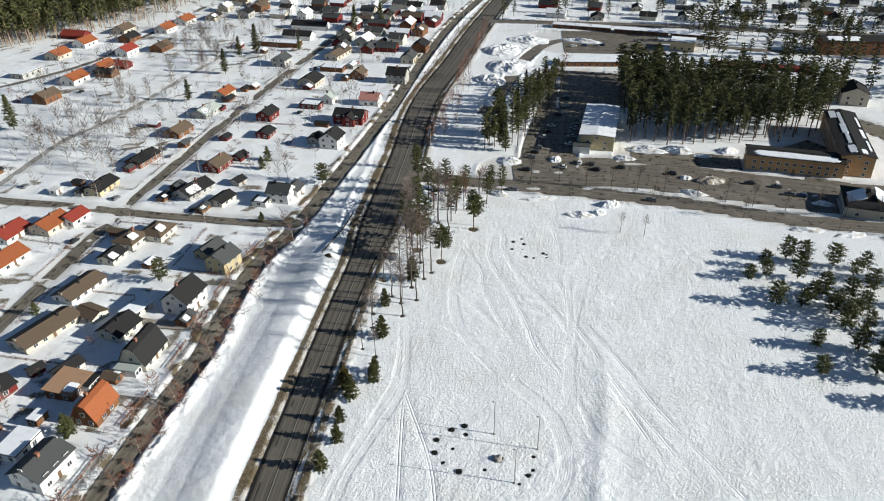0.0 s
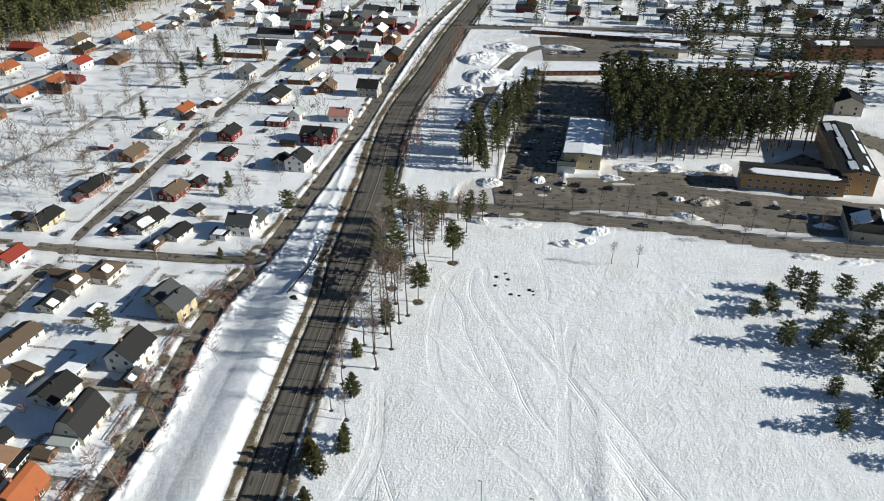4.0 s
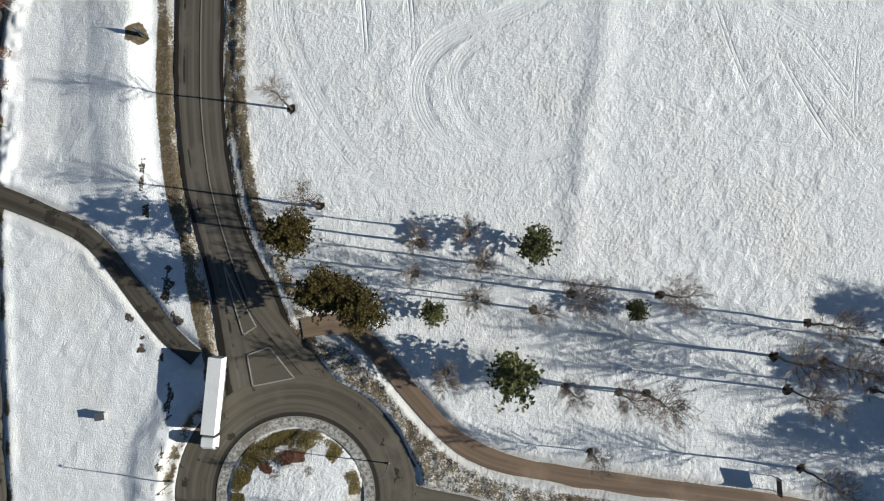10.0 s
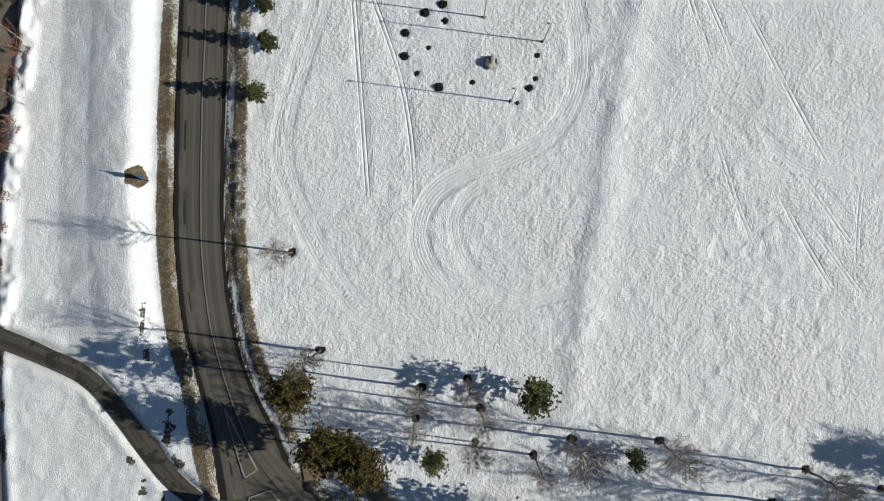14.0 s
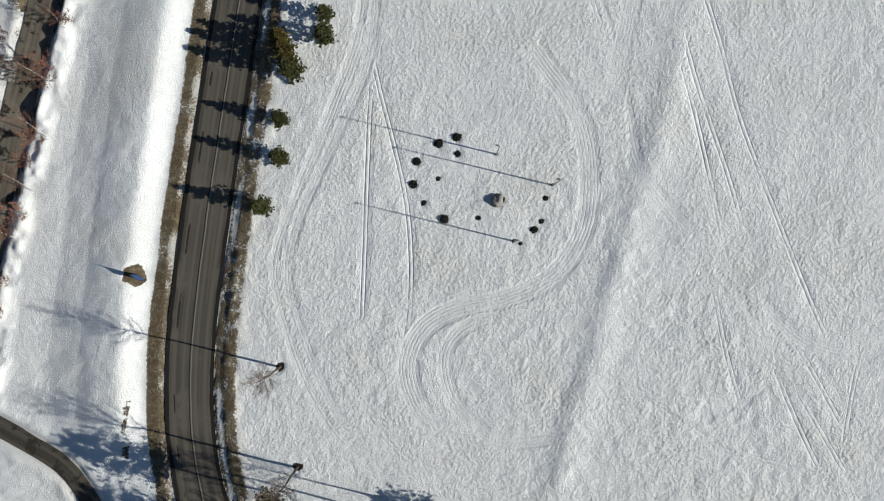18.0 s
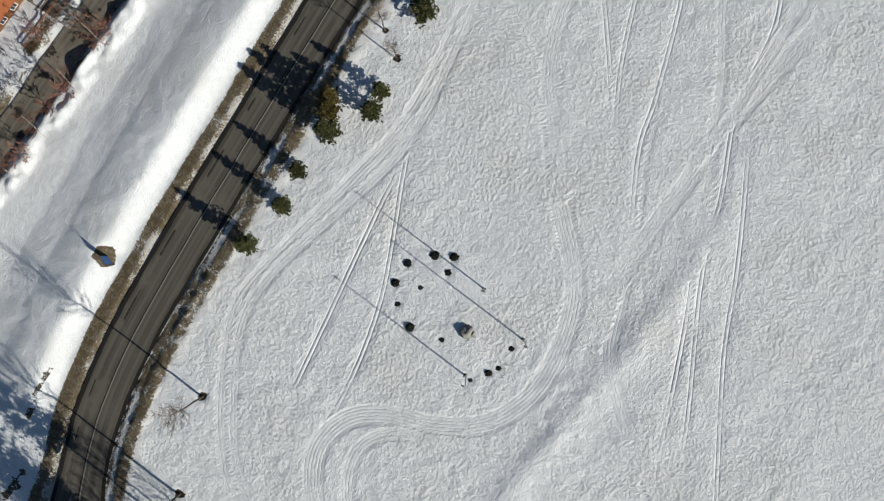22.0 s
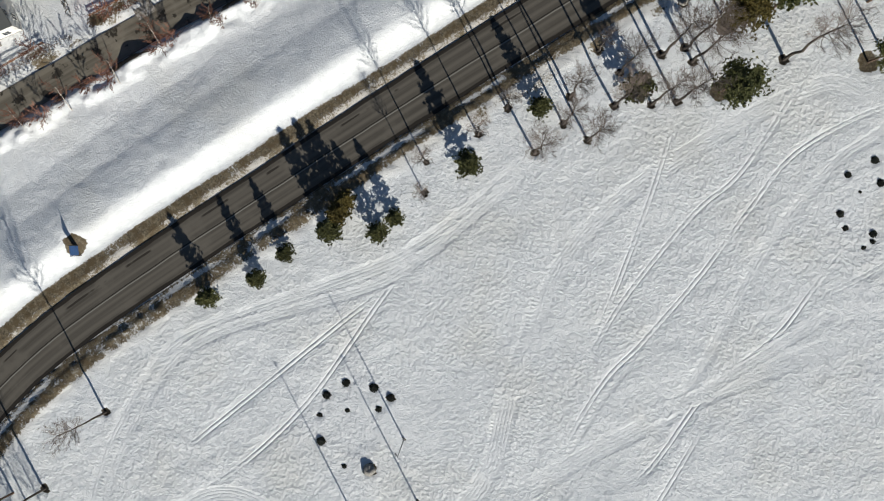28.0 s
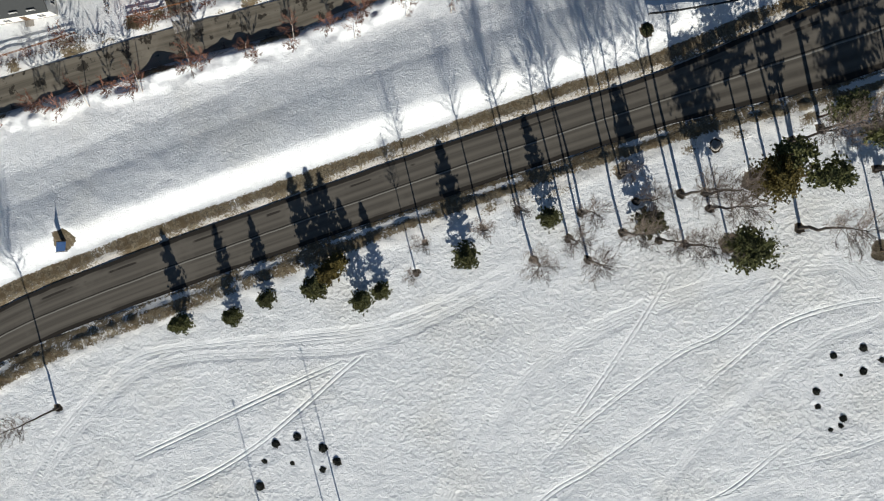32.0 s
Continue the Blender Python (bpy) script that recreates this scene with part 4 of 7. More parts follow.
def height_on(profile, y):
    for (a, za), (b, zb) in zip(profile, profile[1:]):
        if a <= y <= b:
            return za + (zb - za) * (y - a) / (b - a)
    return profile[0][1]


def extrude_profile(prof, x0, x1, thick):
    bm = bmesh.new()
    ends = []
    for x in (x0, x1):
        ends.append(([bm.verts.new((x, y, z)) for y, z in prof], [bm.verts.new((x, y, z - thick)) for y, z in prof]))
    (ta, la), (tb, lb) = ends
    n = len(prof)
    for i in range(n - 1):
        bm.faces.new((ta[i], tb[i], tb[i + 1], ta[i + 1]))
        bm.faces.new((la[i + 1], lb[i + 1], lb[i], la[i]))
        bm.faces.new((ta[i + 1], la[i + 1], la[i], ta[i]))
        bm.faces.new((tb[i], lb[i], lb[i + 1], tb[i + 1]))
    bm.faces.new((ta[0], la[0], lb[0], tb[0]))
    bm.faces.new((tb[-1], lb[-1], la[-1], ta[-1]))
    return bm


def snow_patch(prof, x0, x1, y0, y1, seed, thick=0.16):
    """An irregular sheet of snow that lies on a roof between the given lines."""
    rnd = random.Random(seed)
    bm = bmesh.new()
    ring = []
    n = 22
    for k in range(n):
        a = 2 * math.pi * k / n
        cx, cy = math.cos(a), math.sin(a)
        s = 1 / max(abs(cx), abs(cy)) * rnd.uniform(0.86, 1.0)
        ring.append(((x0 + x1) / 2 + cx * s * (x1 - x0) / 2, (y0 + y1) / 2 + cy * s * (y1 - y0) / 2))
    lo = [bm.verts.new((x, y, height_on(prof, y) - 0.02)) for x, y in ring]
    hi = [bm.verts.new((x + ((x0 + x1) / 2 - x) * 0.04, y + ((y0 + y1) / 2 - y) * 0.04, height_on(prof, y) + thick)) for x, y in ring]
    bm.faces.new(hi)
    for i in range(n):
        j = (i + 1) % n
        bm.faces.new((lo[i], lo[j], hi[j], hi[i]))
    bmesh.ops.triangulate(bm, faces=[f for f in bm.faces if len(f.verts) > 4])
    return bm


WINDOW_MESH = {}


def window_on(parent, x, y, z, w, hgt, face, trim=None, plain_pane=False):
    """A window set on the wall of a house; face is the turn of its outward side about z."""
    key = (round(w, 2), round(hgt, 2))
    if key not in WINDOW_MESH:
        f, p = bmesh.new(), bmesh.new()
        for cx, cz, sx, sz in ((0, hgt, w + 0.2, 0.12), (0, -0.12, w + 0.2, 0.12), (-w / 2 - 0.05, 0, 0.1, hgt), (w / 2 + 0.05, 0, 0.1, hgt), (0, 0, 0.06, hgt)):
            box(f, cx, 0.0, cz, sx, 0.16, sz)
        box(p, 0, 0, 0, w, 0.08, hgt)
        WINDOW_MESH[key] = mesh_of("window", f), mesh_of("pane", p)
        WINDOW_MESH[key][0].materials.append(WHITE)
        WINDOW_MESH[key][1].materials.append(GLASS)
    fm, pm = WINDOW_MESH[key]
    fr = new("window", fm)
    fr.parent = parent
    fr.matrix_basis = pose(x, y, z, 0, 0, face)
    if trim and not plain_pane:
        fr.material_slots[0].link = "OBJECT"
        fr.material_slots[0].material = trim
    if not plain_pane:
        pa = new("pane", pm)
        pa.parent = fr
    else:
        fr.data = pm


def house(x, y, turn, L, W, h, style, wall, roof, label, pitch=30, snow=0.0, storeys=1, chimney=True, far=False, base=None, name="house", trim=None, over=0.5, seed=0):
    """A dwelling with its ridge along its own x; snow is the share of the roof that is still white."""
    rnd = random.Random(seed + int(x * 7 + y * 13))
    ob = tagged(new(name), label, "house" if name == "house" else name.replace("_", " "))
    ob.matrix_world = pose(x, y, 0.0, 0, 0, turn)
    prof = profile_of(style, W, h, pitch, over)
    bm = bmesh.new()
    if style == "flat":
        box(bm, 0, 0, -0.3, L, W, h + 0.3)
    elif style == "hip":
        box(bm, 0, 0, -0.3, L, W, h + 0.3)
    else:
        rings = []
        inner = [(-W / 2, -0.3), (-W / 2, height_on(prof, -W / 2) - 0.22)] + [(a, z - 0.22) for a, z in prof if -W / 2 + 0.01 < a < W / 2 - 0.01] + [(W / 2, height_on(prof, W / 2) - 0.22), (W / 2, -0.3)]
        for xx in (-L / 2, L / 2):
            rings.append([bm.verts.new((xx, a, z)) for a, z in inner])
        bm.faces.new(rings[0])
        bm.faces.new(rings[1][::-1])
        n = len(inner)
        for i in range(n):
            bm.faces.new((rings[0][i], rings[1][i], rings[1][(i + 1) % n], rings[0][(i + 1) % n]))
        bmesh.ops.recalc_face_normals(bm, faces=bm.faces)
    part("wall", bm, wall, ob)
    plinth = boxed(0, 0, -0.3, L + 0.12, W + 0.12, 0.65)
    part("plinth", plinth, KERB, ob)
    if style == "flat":
        roof_ob = part("roof", boxed(0, 0, h, L + 0.5, W + 0.5, 0.22), roof, ob)
        if snow:
            part("roof_snow", boxed(0, 0, h + 0.22, (L + 0.3) * min(1, snow), W + 0.2, 0.2, 0.98), SNOW, ob, "melting snow sheet")
    elif style == "hip":
        t = math.tan(radians(pitch))
        bm = bmesh.new()
        rl = max(0.2, L / 2 - W / 2)
        lo = [bm.verts.new((a * (L / 2 + over), b * (W / 2 + over), h - 0.05)) for a, b in ((-1, -1), (1, -1), (1, 1), (-1, 1))]
        ed = [bm.verts.new((a * (L / 2 + over), b * (W / 2 + over), h + 0.13)) for a, b in ((-1, -1), (1, -1), (1, 1), (-1, 1))]
        rg = [bm.verts.new((-rl, 0, h + 0.13 + (W / 2 + over) * t)), bm.verts.new((rl, 0, h + 0.13 + (W / 2 + over) * t))]
        bm.faces.new(lo[::-1])
        for i in range(4):
            bm.faces.new((lo[i], lo[(i + 1) % 4], ed[(i + 1) % 4], ed[i]))
        bm.faces.new((ed[0], ed[1], rg[1], rg[0]))
        bm.faces.new((ed[1], ed[2], rg[1]))
        bm.faces.new((ed[2], ed[3], rg[0], rg[1]))
        bm.faces.new((ed[3], ed[0], rg[0]))
        roof_ob = part("roof", bm, roof, ob)
        prof = [(-W / 2 - over, h + 0.13), (0, h + 0.13 + (W / 2 + over) * t), (W / 2 + over, h + 0.13)]
        if snow:
            part("roof_snow", snow_patch(prof, -L * 0.3, L * 0.1, -W * 0.42, -W * 0.1, rnd.randint(0, 999)), SNOW, ob, "melting snow sheet")
    else:
        roof_ob = part("roof", extrude_profile(prof, -L / 2 - over, L / 2 + over, 0.2), roof, ob)
        lo_y, hi_y = prof[0][0], prof[-1][0]
        if snow >= 0.9:
            part("roof_snow", extrude_profile([(a * 0.985, z + 0.22) for a, z in prof], -L / 2 - over + 0.1, L / 2 + over - 0.1, 0.23), SNOW, ob, "snow sheet over the whole roof")
        elif snow:
            part("roof_snow", snow_patch(prof, -L * 0.45, -L * 0.45 + L * 0.9 * snow, lo_y * 0.9, lo_y * 0.2, rnd.randint(0, 999)), SNOW, ob, "melting snow sheet")
        if not far and style in ("gable", "gambrel"):
            part("ridge_cap", boxed(0, 0, max(z for a, z in prof) - 0.05, L + 2 * over, 0.35, 0.12), roof, ob)
    if chimney and style != "flat":
        cx, cy = rnd.uniform(-0.25, 0.25) * L, rnd.choice((-0.4, 0.4))
        cz = height_on(prof, cy)
        bm = boxed(cx, cy, cz - 0.5, 0.75, 0.75, 1.5)
        box(bm, cx, cy, cz + 0.95, 0.9, 0.9, 0.12)
        part("chimney", bm, BRICKS if rnd.random() < 0.5 else DARKROOF, ob)
    ww = 1.3
    floors = [0.95 + 2.65 * s for s in range(storeys)]
    step = 3.2 if not far else 4.5
    for z in floors:
        n = max(1, int((L - 1.0) / step))
        for k in range(n):
            xx = (k - (n - 1) / 2) * step
            for s, face in ((-1, 0), (1, 180)):
                if far and s == 1:
                    continue
                if abs(xx) < 0.1 and z == floors[0] and not far and s == -1:
                    d = part("door", boxed(xx, s * W / 2, 0.35, 1.0, 0.14, 2.05), DOOR, ob)
                    part("handle", boxed(xx + 0.38, s * (W / 2 + 0.09), 1.35, 0.12, 0.06, 0.05), STEEL, d)
                    part("step", boxed(xx, s * (W / 2 + 0.6), -0.1, 1.6, 1.1, 0.42), KERB, ob)
                    continue
                window_on(ob, xx, s * W / 2, z, ww, 1.25, face, trim, far)
        for s, face in ((-1, 270), (1, 90)):
            if far and s == 1:
                continue
            for yy in ((-W / 4, W / 4) if W > 6 else (0,)):
                window_on(ob, s * L / 2, yy, z, 1.1, 1.25, face, trim, far)
    if style in ("gable", "gambrel") and W > 6.5 and not far:
        for s, face in ((-1, 270), (1, 90)):
            window_on(ob, s * L / 2, 0, floors[-1] + 2.45, 1.0, 0.95 if style == "gable" else 1.2, face, trim)
    return ob


def porch(ob, x, y, L, W, h, wall, roof, label="glazed veranda"):
    """A lower built-on veranda or annex of a house."""
    p = part("veranda", boxed(x, y, -0.3, L, W, h + 0.3), wall, ob, label)
    part("veranda_roof", boxed(x, y, h, L + 0.4, W + 0.4, 0.18), roof, p)
    n = max(1, int(L / 1.3))
    for k in range(n):
        for s in (-1, 1):
            part("pane", boxed(x + (k - (n - 1) / 2) * 1.25, y + s * W / 2, 0.9, 1.0, 0.08, 1.2), GLASS, p)


# ---- vehicles ----
CAR_MESH = {}


def loft(sections):
    """A closed shell through cross-sections, each a list of places of the same number."""
    bm = bmesh.new()
    rows = [[bm.verts.new(p) for p in s] for s in sections]
    n = len(rows[0])
    for a, b in zip(rows, rows[1:]):
        for i in range(n):
            bm.faces.new((a[i], a[(i + 1) % n], b[(i + 1) % n], b[i]))
    bm.faces.new(rows[0][::-1])
    bm.faces.new(rows[-1])
    bmesh.ops.recalc_face_normals(bm, faces=bm.faces)
    return bm


def car_sections(xs, zs0, zs1, ws):
    return [[(x, -w, z0), (x, -w, (z0 + z1) / 2), (x, -w * 0.9, z1), (x, w * 0.9, z1), (x, w, (z0 + z1) / 2), (x, w, z0)] for x, z0, z1, w in zip(xs, zs0, zs1, ws)]


def wheel_mesh(r, w):
    t, rim = bmesh.new(), bmesh.new()
    tube(t, [(0, -w / 2, 0), (0, w / 2, 0)], [r, r], 14)
    tube(rim, [(0, -w / 2 - 0.02, 0), (0, w / 2 + 0.02, 0)], [r * 0.58, r * 0.58], 12)
    return mesh_of("wheel", t), mesh_of("rim", rim)


def car_parts():
    if not CAR_MESH:
        CAR_MESH["body"] = mesh_of("body", loft(car_sections((-2.2, -2.1, -1.4, 0.9, 1.9, 2.2), (0.45, 0.3, 0.25, 0.25, 0.3, 0.42), (0.75, 0.95, 1.0, 0.98, 0.82, 0.62), (0.76, 0.86, 0.9, 0.9, 0.85, 0.7))))
        CAR_MESH["cabin"] = mesh_of("cabin", loft(car_sections((-1.95, -1.45, 0.25, 1.0), (0.9, 0.94, 0.94, 0.92), (0.98, 1.38, 1.42, 0.99), (0.78, 0.74, 0.74, 0.8))))
        CAR_MESH["roof"] = mesh_of("roof", loft(car_sections((-1.5, -1.3, 0.1, 0.3), (1.36, 1.36, 1.38, 1.36), (1.42, 1.47, 1.49, 1.43), (0.66, 0.7, 0.7, 0.66))))
        CAR_MESH["wheel"], CAR_MESH["rim"] = wheel_mesh(0.33, 0.22)
        b = boxed(0, 0, 0, 0.06, 0.34, 0.14)
        CAR_MESH["lamp"] = mesh_of("headlight", b)
        for k, m in (("cabin", GLASS), ("wheel", BLACK), ("rim", STEEL), ("lamp", WHITE)):
            CAR_MESH[k].materials.append(m)
        for k in ("body", "roof"):
            CAR_MESH[k].materials.append(BLACK)
    return CAR_MESH


def car(x, y, turn, paint, label):
    m = car_parts()
    ob = tagged(new("car"), label, "car", "parked cars")
    ob.matrix_world = pose(x, y, 0.06, 0, 0, turn)
    for k in ("body", "cabin", "roof"):
        c = new(k, m[k])
        c.parent = ob
        if k != "cabin":
            c.material_slots[0].link = "OBJECT"
            c.material_slots[0].material = paint
    for a in (-1.35, 1.35):
        for b in (-0.8, 0.8):
            w = new("wheel", m["wheel"])
            w.parent, w.location = ob, (a, b, 0.33)
            rm = new("rim", m["rim"])
            rm.parent = w
    for b in (-0.6, 0.6):
        l = new("headlight", m["lamp"])
        l.parent, l.location = ob, (2.14, b, 0.58)
    return ob


def truck(x, y, turn):
    """Articulated lorry: x, y is the middle of the trailer; it looks along its own +x."""
    ob = tagged(new("articulated_truck"), "white articulated box truck on the wet road", "truck")
    ob.matrix_world = pose(x, y, 0.06, 0, 0, turn)
    bm = boxed(0, 0, 1.15, 13.6, 2.55, 2.85)
    bmesh.ops.bevel(bm, geom=bm.edges[:], offset=0.06, segments=1, affect="EDGES")
    t = part("trailer", bm, TRUCKW, ob, "plain white box trailer")
    part("chassis", boxed(0, 0, 0.8, 13.2, 1.2, 0.35), BLACK, t)
    for s in (-1, 1):
        part("side_skirt", boxed(-0.5, s * 1.2, 0.45, 6.5, 0.06, 0.7), STEEL, t)
    part("rear_door", boxed(-6.83, 0, 1.2, 0.05, 2.4, 2.7), WHITE, t)
    c = part("cab", loft([[(xx, -w, z0), (xx, -w, z1 - 0.3), (xx, -w * 0.85, z1), (xx, w * 0.85, z1), (xx, w, z1 - 0.3), (xx, w, z0)]
                          for xx, z0, z1, w in ((7.35, 0.6, 3.5, 1.2), (7.8, 0.5, 3.75, 1.25), (9.0, 0.45, 3.6, 1.25), (9.55, 0.45, 2.6, 1.2))]), TRUCKW, ob, "white tractor cab")
    part("windscreen", loft([[(xx, -w, z0), (xx, -w, z1), (xx, w, z1), (xx, w, z0)] for xx, z0, z1, w in ((9.05, 2.0, 3.25, 1.1), (9.62, 1.85, 2.5, 1.05))]), GLASS, c)
    part("bumper", boxed(9.5, 0, 0.4, 0.25, 2.4, 0.55), BLACK, c)
    for s in (-1, 1):
        part("mirror", boxed(9.2, s * 1.42, 2.1, 0.15, 0.22, 0.7), BLACK, c)
    tw, rw = wheel_mesh(0.5, 0.35)
    tw.materials.append(BLACK)
    rw.materials.append(STEEL)
    for xx in (-5.0, -3.7, -2.4, 6.2, 8.9):
        for s in (-1, 1):
            w = new("wheel", tw)
            w.parent, w.location = ob, (xx, s * 1.0, 0.5)
            r = new("rim", rw)
            r.parent = w
    return ob


def lamp_mast(x, y, h, label, turn=0.0, heads=3):
    ob = tagged(new("lamp_mast"), label, "lamp post", "lamp masts")
    ob.matrix_world = pose(x, y, height(x, y) - 0.05, 0, 0, turn)
    part("pole", tube(bmesh.new(), [(0, 0, -0.3), (0, 0, h * 0.5), (0, 0, h)], [0.13, 0.10, 0.07], 8), STEEL, ob)
    part("foot", tube(bmesh.new(), [(0, 0, -0.2), (0, 0, 0.5)], [0.22, 0.2], 8), KERB, ob)
    for k in range(heads):
        a = 2 * math.pi * k / max(1, heads)
        bm = tube(bmesh.new(), [(0, 0, h - 0.15), (0.32 * math.cos(a), 0.32 * math.sin(a), h)], [0.04, 0.04], 5)
        arm = part("arm", bm, STEEL, ob)
        hd = bmesh.new()
        box(hd, 0, 0, 0, 0.55, 0.3, 0.14)
        o = part("lamp_head", hd, STEEL, arm)
        o.matrix_basis = pose(0.5 * math.cos(a), 0.5 * math.sin(a), h - 0.05, 0, 0, math.degrees(a))
    return ob


def boulder(x, y, r, h, seed, label="grey boulder in melted snow", z=None, material=None, name="boulder"):
    rnd = random.Random(seed)
    bm = bmesh.new()
    bmesh.ops.create_icosphere(bm, subdivisions=3, radius=1)
    off = Vector((rnd.uniform(0, 50), rnd.uniform(0, 50), 0))
    for v in bm.verts:
        k = 1 + 0.35 * noise.noise(v.co * 1.3 + off) + 0.15 * noise.noise(v.co * 3.1 + off)
        v.co = Vector((v.co.x * r * k, v.co.y * r * k, v.co.z * h * k))
    ob = part(name, bm, material or STONE, None, label)
    ob.location = (x, y, (height(x, y) if z is None else z) + h * 0.25)
    return tagged(ob, "", "boulder" if name == "boulder" else name.replace("_", " "))


def heap(x, y, rx, ry, h, turn, seed, label="dirty mound of ploughed snow"):
    """A lumpy pile of ploughed snow."""
    rnd = random.Random(seed)
    n, m = 26, 18
    bm = bmesh.new()
    rows = []
    for i in range(m):
        f = i / (m - 1)
        row = []
        for k in range(n):
            a = 2 * math.pi * k / n
            p = Vector((f * math.cos(a), f * math.sin(a), 0))
            q = noise.noise(p * 2.2 + Vector((seed, 0, 0))) + 0.6 * noise.noise(p * 6 + Vector((0, seed, 0)))
            z = h * (1 - f ** 2.2) * (0.85 + 0.45 * q) + (0.25 * h * noise.noise(p * 11) * (1 - f))
            row.append(bm.verts.new((p.x * rx * (1 + 0.12 * q), p.y * ry * (1 + 0.12 * q), max(z, 0) - 0.4 * f)))
        rows.append(row)
    for a, b in zip(rows, rows[1:]):
        for k in range(n):
            bm.faces.new((a[k], b[k], b[(k + 1) % n], a[(k + 1) % n]))
    bmesh.ops.remove_doubles(bm, verts=bm.verts, dist=0.001)
    bmesh.ops.recalc_face_normals(bm, faces=bm.faces)
    ob = part("snow_mound", bm, ICE, None, label)
    ob.matrix_world = pose(x, y, 0.1, 0, 0, turn)
    return tagged(ob, "", "snow mound", "snow mounds")


# ---- paints of the houses ----
def plain(name, col, scale=1.5, rough=0.8, dark=0.78, jitter=0.0, stains=None):
    return surface(name, [c * dark for c in col], col, scale, rough, 0.2, jitter=jitter, stains=stains)


DARKROOF = plain("dark_roof", (0.026, 0.025, 0.025), 3.0, 0.85, 0.6)
GREYROOF = plain("grey_roof", (0.075, 0.078, 0.078), 3.0, 0.75, 0.7)
BROWNROOF = plain("brown_roof", (0.13, 0.095, 0.066), 3.0, 0.8, 0.75)
TANROOF = plain("tan_roof", (0.34, 0.21, 0.13), 1.5, 0.8, 0.85)
ORANGEROOF = plain("orange_tile_roof", (0.30, 0.095, 0.036), 3.0, 0.8, 0.72)
REDROOF = plain("red_tile_roof", (0.26, 0.045, 0.03), 3.0, 0.75, 0.75)
PINKROOF = plain("faded_pink_roof", (0.50, 0.24, 0.20), 3.0, 0.8, 0.8)
GREENROOF = plain("pale_green_sheet_roof", (0.42, 0.45, 0.42), 1.5, 0.6, 0.8)
W_WHITE = plain("white_boards", (0.74, 0.72, 0.68), 2.0, 0.7, 0.9)
W_CREAM = plain("cream_boards", (0.60, 0.56, 0.46), 2.0, 0.7, 0.88)
W_YELLOW = plain("yellow_boards", (0.50, 0.42, 0.25), 2.0, 0.7, 0.85)
W_BEIGE = plain("beige_render", (0.50, 0.45, 0.36), 2.0, 0.8, 0.88)
W_RED = plain("falu_red_boards", (0.15, 0.024, 0.02), 2.0, 0.85, 0.75)
W_BROWN = plain("brown_stained_boards", (0.19, 0.085, 0.038), 2.0, 0.8, 0.75)
W_GREY = plain("grey_boards", (0.40, 0.39, 0.36), 2.0, 0.8, 0.85)
W_OCHRE = plain("ochre_brick_wall", (0.50, 0.31, 0.15), 2.5, 0.85, 0.8)
BRICKS = plain("brick", (0.28, 0.13, 0.085), 4.0, 0.9, 0.7)
DOOR = plain("door_paint", (0.16, 0.10, 0.06), 2.0, 0.6)
PAINTS = [(plain("car_black", (0.02, 0.02, 0.022), 1, 0.3), "black"), (plain("car_grey", (0.16, 0.165, 0.17), 1, 0.3), "grey"), (plain("car_white", (0.68, 0.68, 0.67), 1, 0.3), "white"),
          (plain("car_red", (0.30, 0.03, 0.025), 1, 0.3), "red"), (plain("car_blue", (0.03, 0.06, 0.14), 1, 0.3), "dark blue"), (plain("car_silver", (0.42, 0.42, 0.42), 1, 0.3), "silver")]

# ---- stems whose feet have melted free ----
BARE_SOUTH = [(-34.8, 90.1, 17.5), (-28.9, 72.6, 20), (-10.1, 66.7, 19), (-1.9, 68.7, 18), (0.8, 63.5, 18), (17.6, 58.7, 19), (33.5, 59.2, 18), (60.2, 55.3, 17), (10.9, 55.5, 17), (54.3, 48.9, 19),
              (63.4, 48.4, 18), (72, 43.7, 18), (57, 43, 17), (26.7, 41.3, 13), (31.7, 41.3, 19), (17, 41.9, 12), (73.9, 52.4, 16), (22, 30.4, 10), (59.8, 29.2, 17), (-10.9, 61.1, 14), (0.1, 57.3, 12), (-4.5, 43.5, 13)]
EVER_SOUTH = [(-31.3, 67.1, 15, 1), (-25.9, 57.6, 15, 1), (-22.5, 56.8, 13.5, 1), (-19.2, 54.4, 15, 1), (-7.2, 54.4, 6.5, 0), (7.0, 44.0, 12, 0), (10.2, 67.2, 9, 0), (28.6, 56.4, 5.5, 0)]
BARE_EAST = [(-37.4, 161.2, 9), (-41, 175, 12), (-42.2, 181.7, 12), (-32.9, 181.7, 14), (-34.6, 188.6, 13), (-29.9, 190.7, 14), (-38, 192.1, 13), (-32.5, 197.9, 15), (-37, 201.7, 14), (-29.2, 203.4, 15),
             (-27.2, 207.3, 15), (-35.7, 209.5, 16), (-34.5, 213.4, 16), (-31.6, 213.3, 16), (-23.5, 226.6, 18), (-38.2, 230.1, 16), (-38.5, 235.2, 16), (-29, 242, 18), (-42.2, 200.5, 12), (-41.9, 164.5, 11)]
EVER_EAST = [(-42.3, 118.4, 5.4, 0), (-40.6, 127.8, 5.0, 0), (-41.5, 134.6, 4.6, 0), (-40.8, 143.5, 6.5, 0), (-42.4, 146.8, 6.0, 1), (-43.6, 149.0, 5.0, 1), (-35.9, 150.6, 5.5, 0), (-36.3, 154.4, 4.8, 0), (-37.4, 170.6, 6.5, 0), (-39.2, 186.4, 5.5, 0), (-32.9, 202.4, 7.5, 0)]
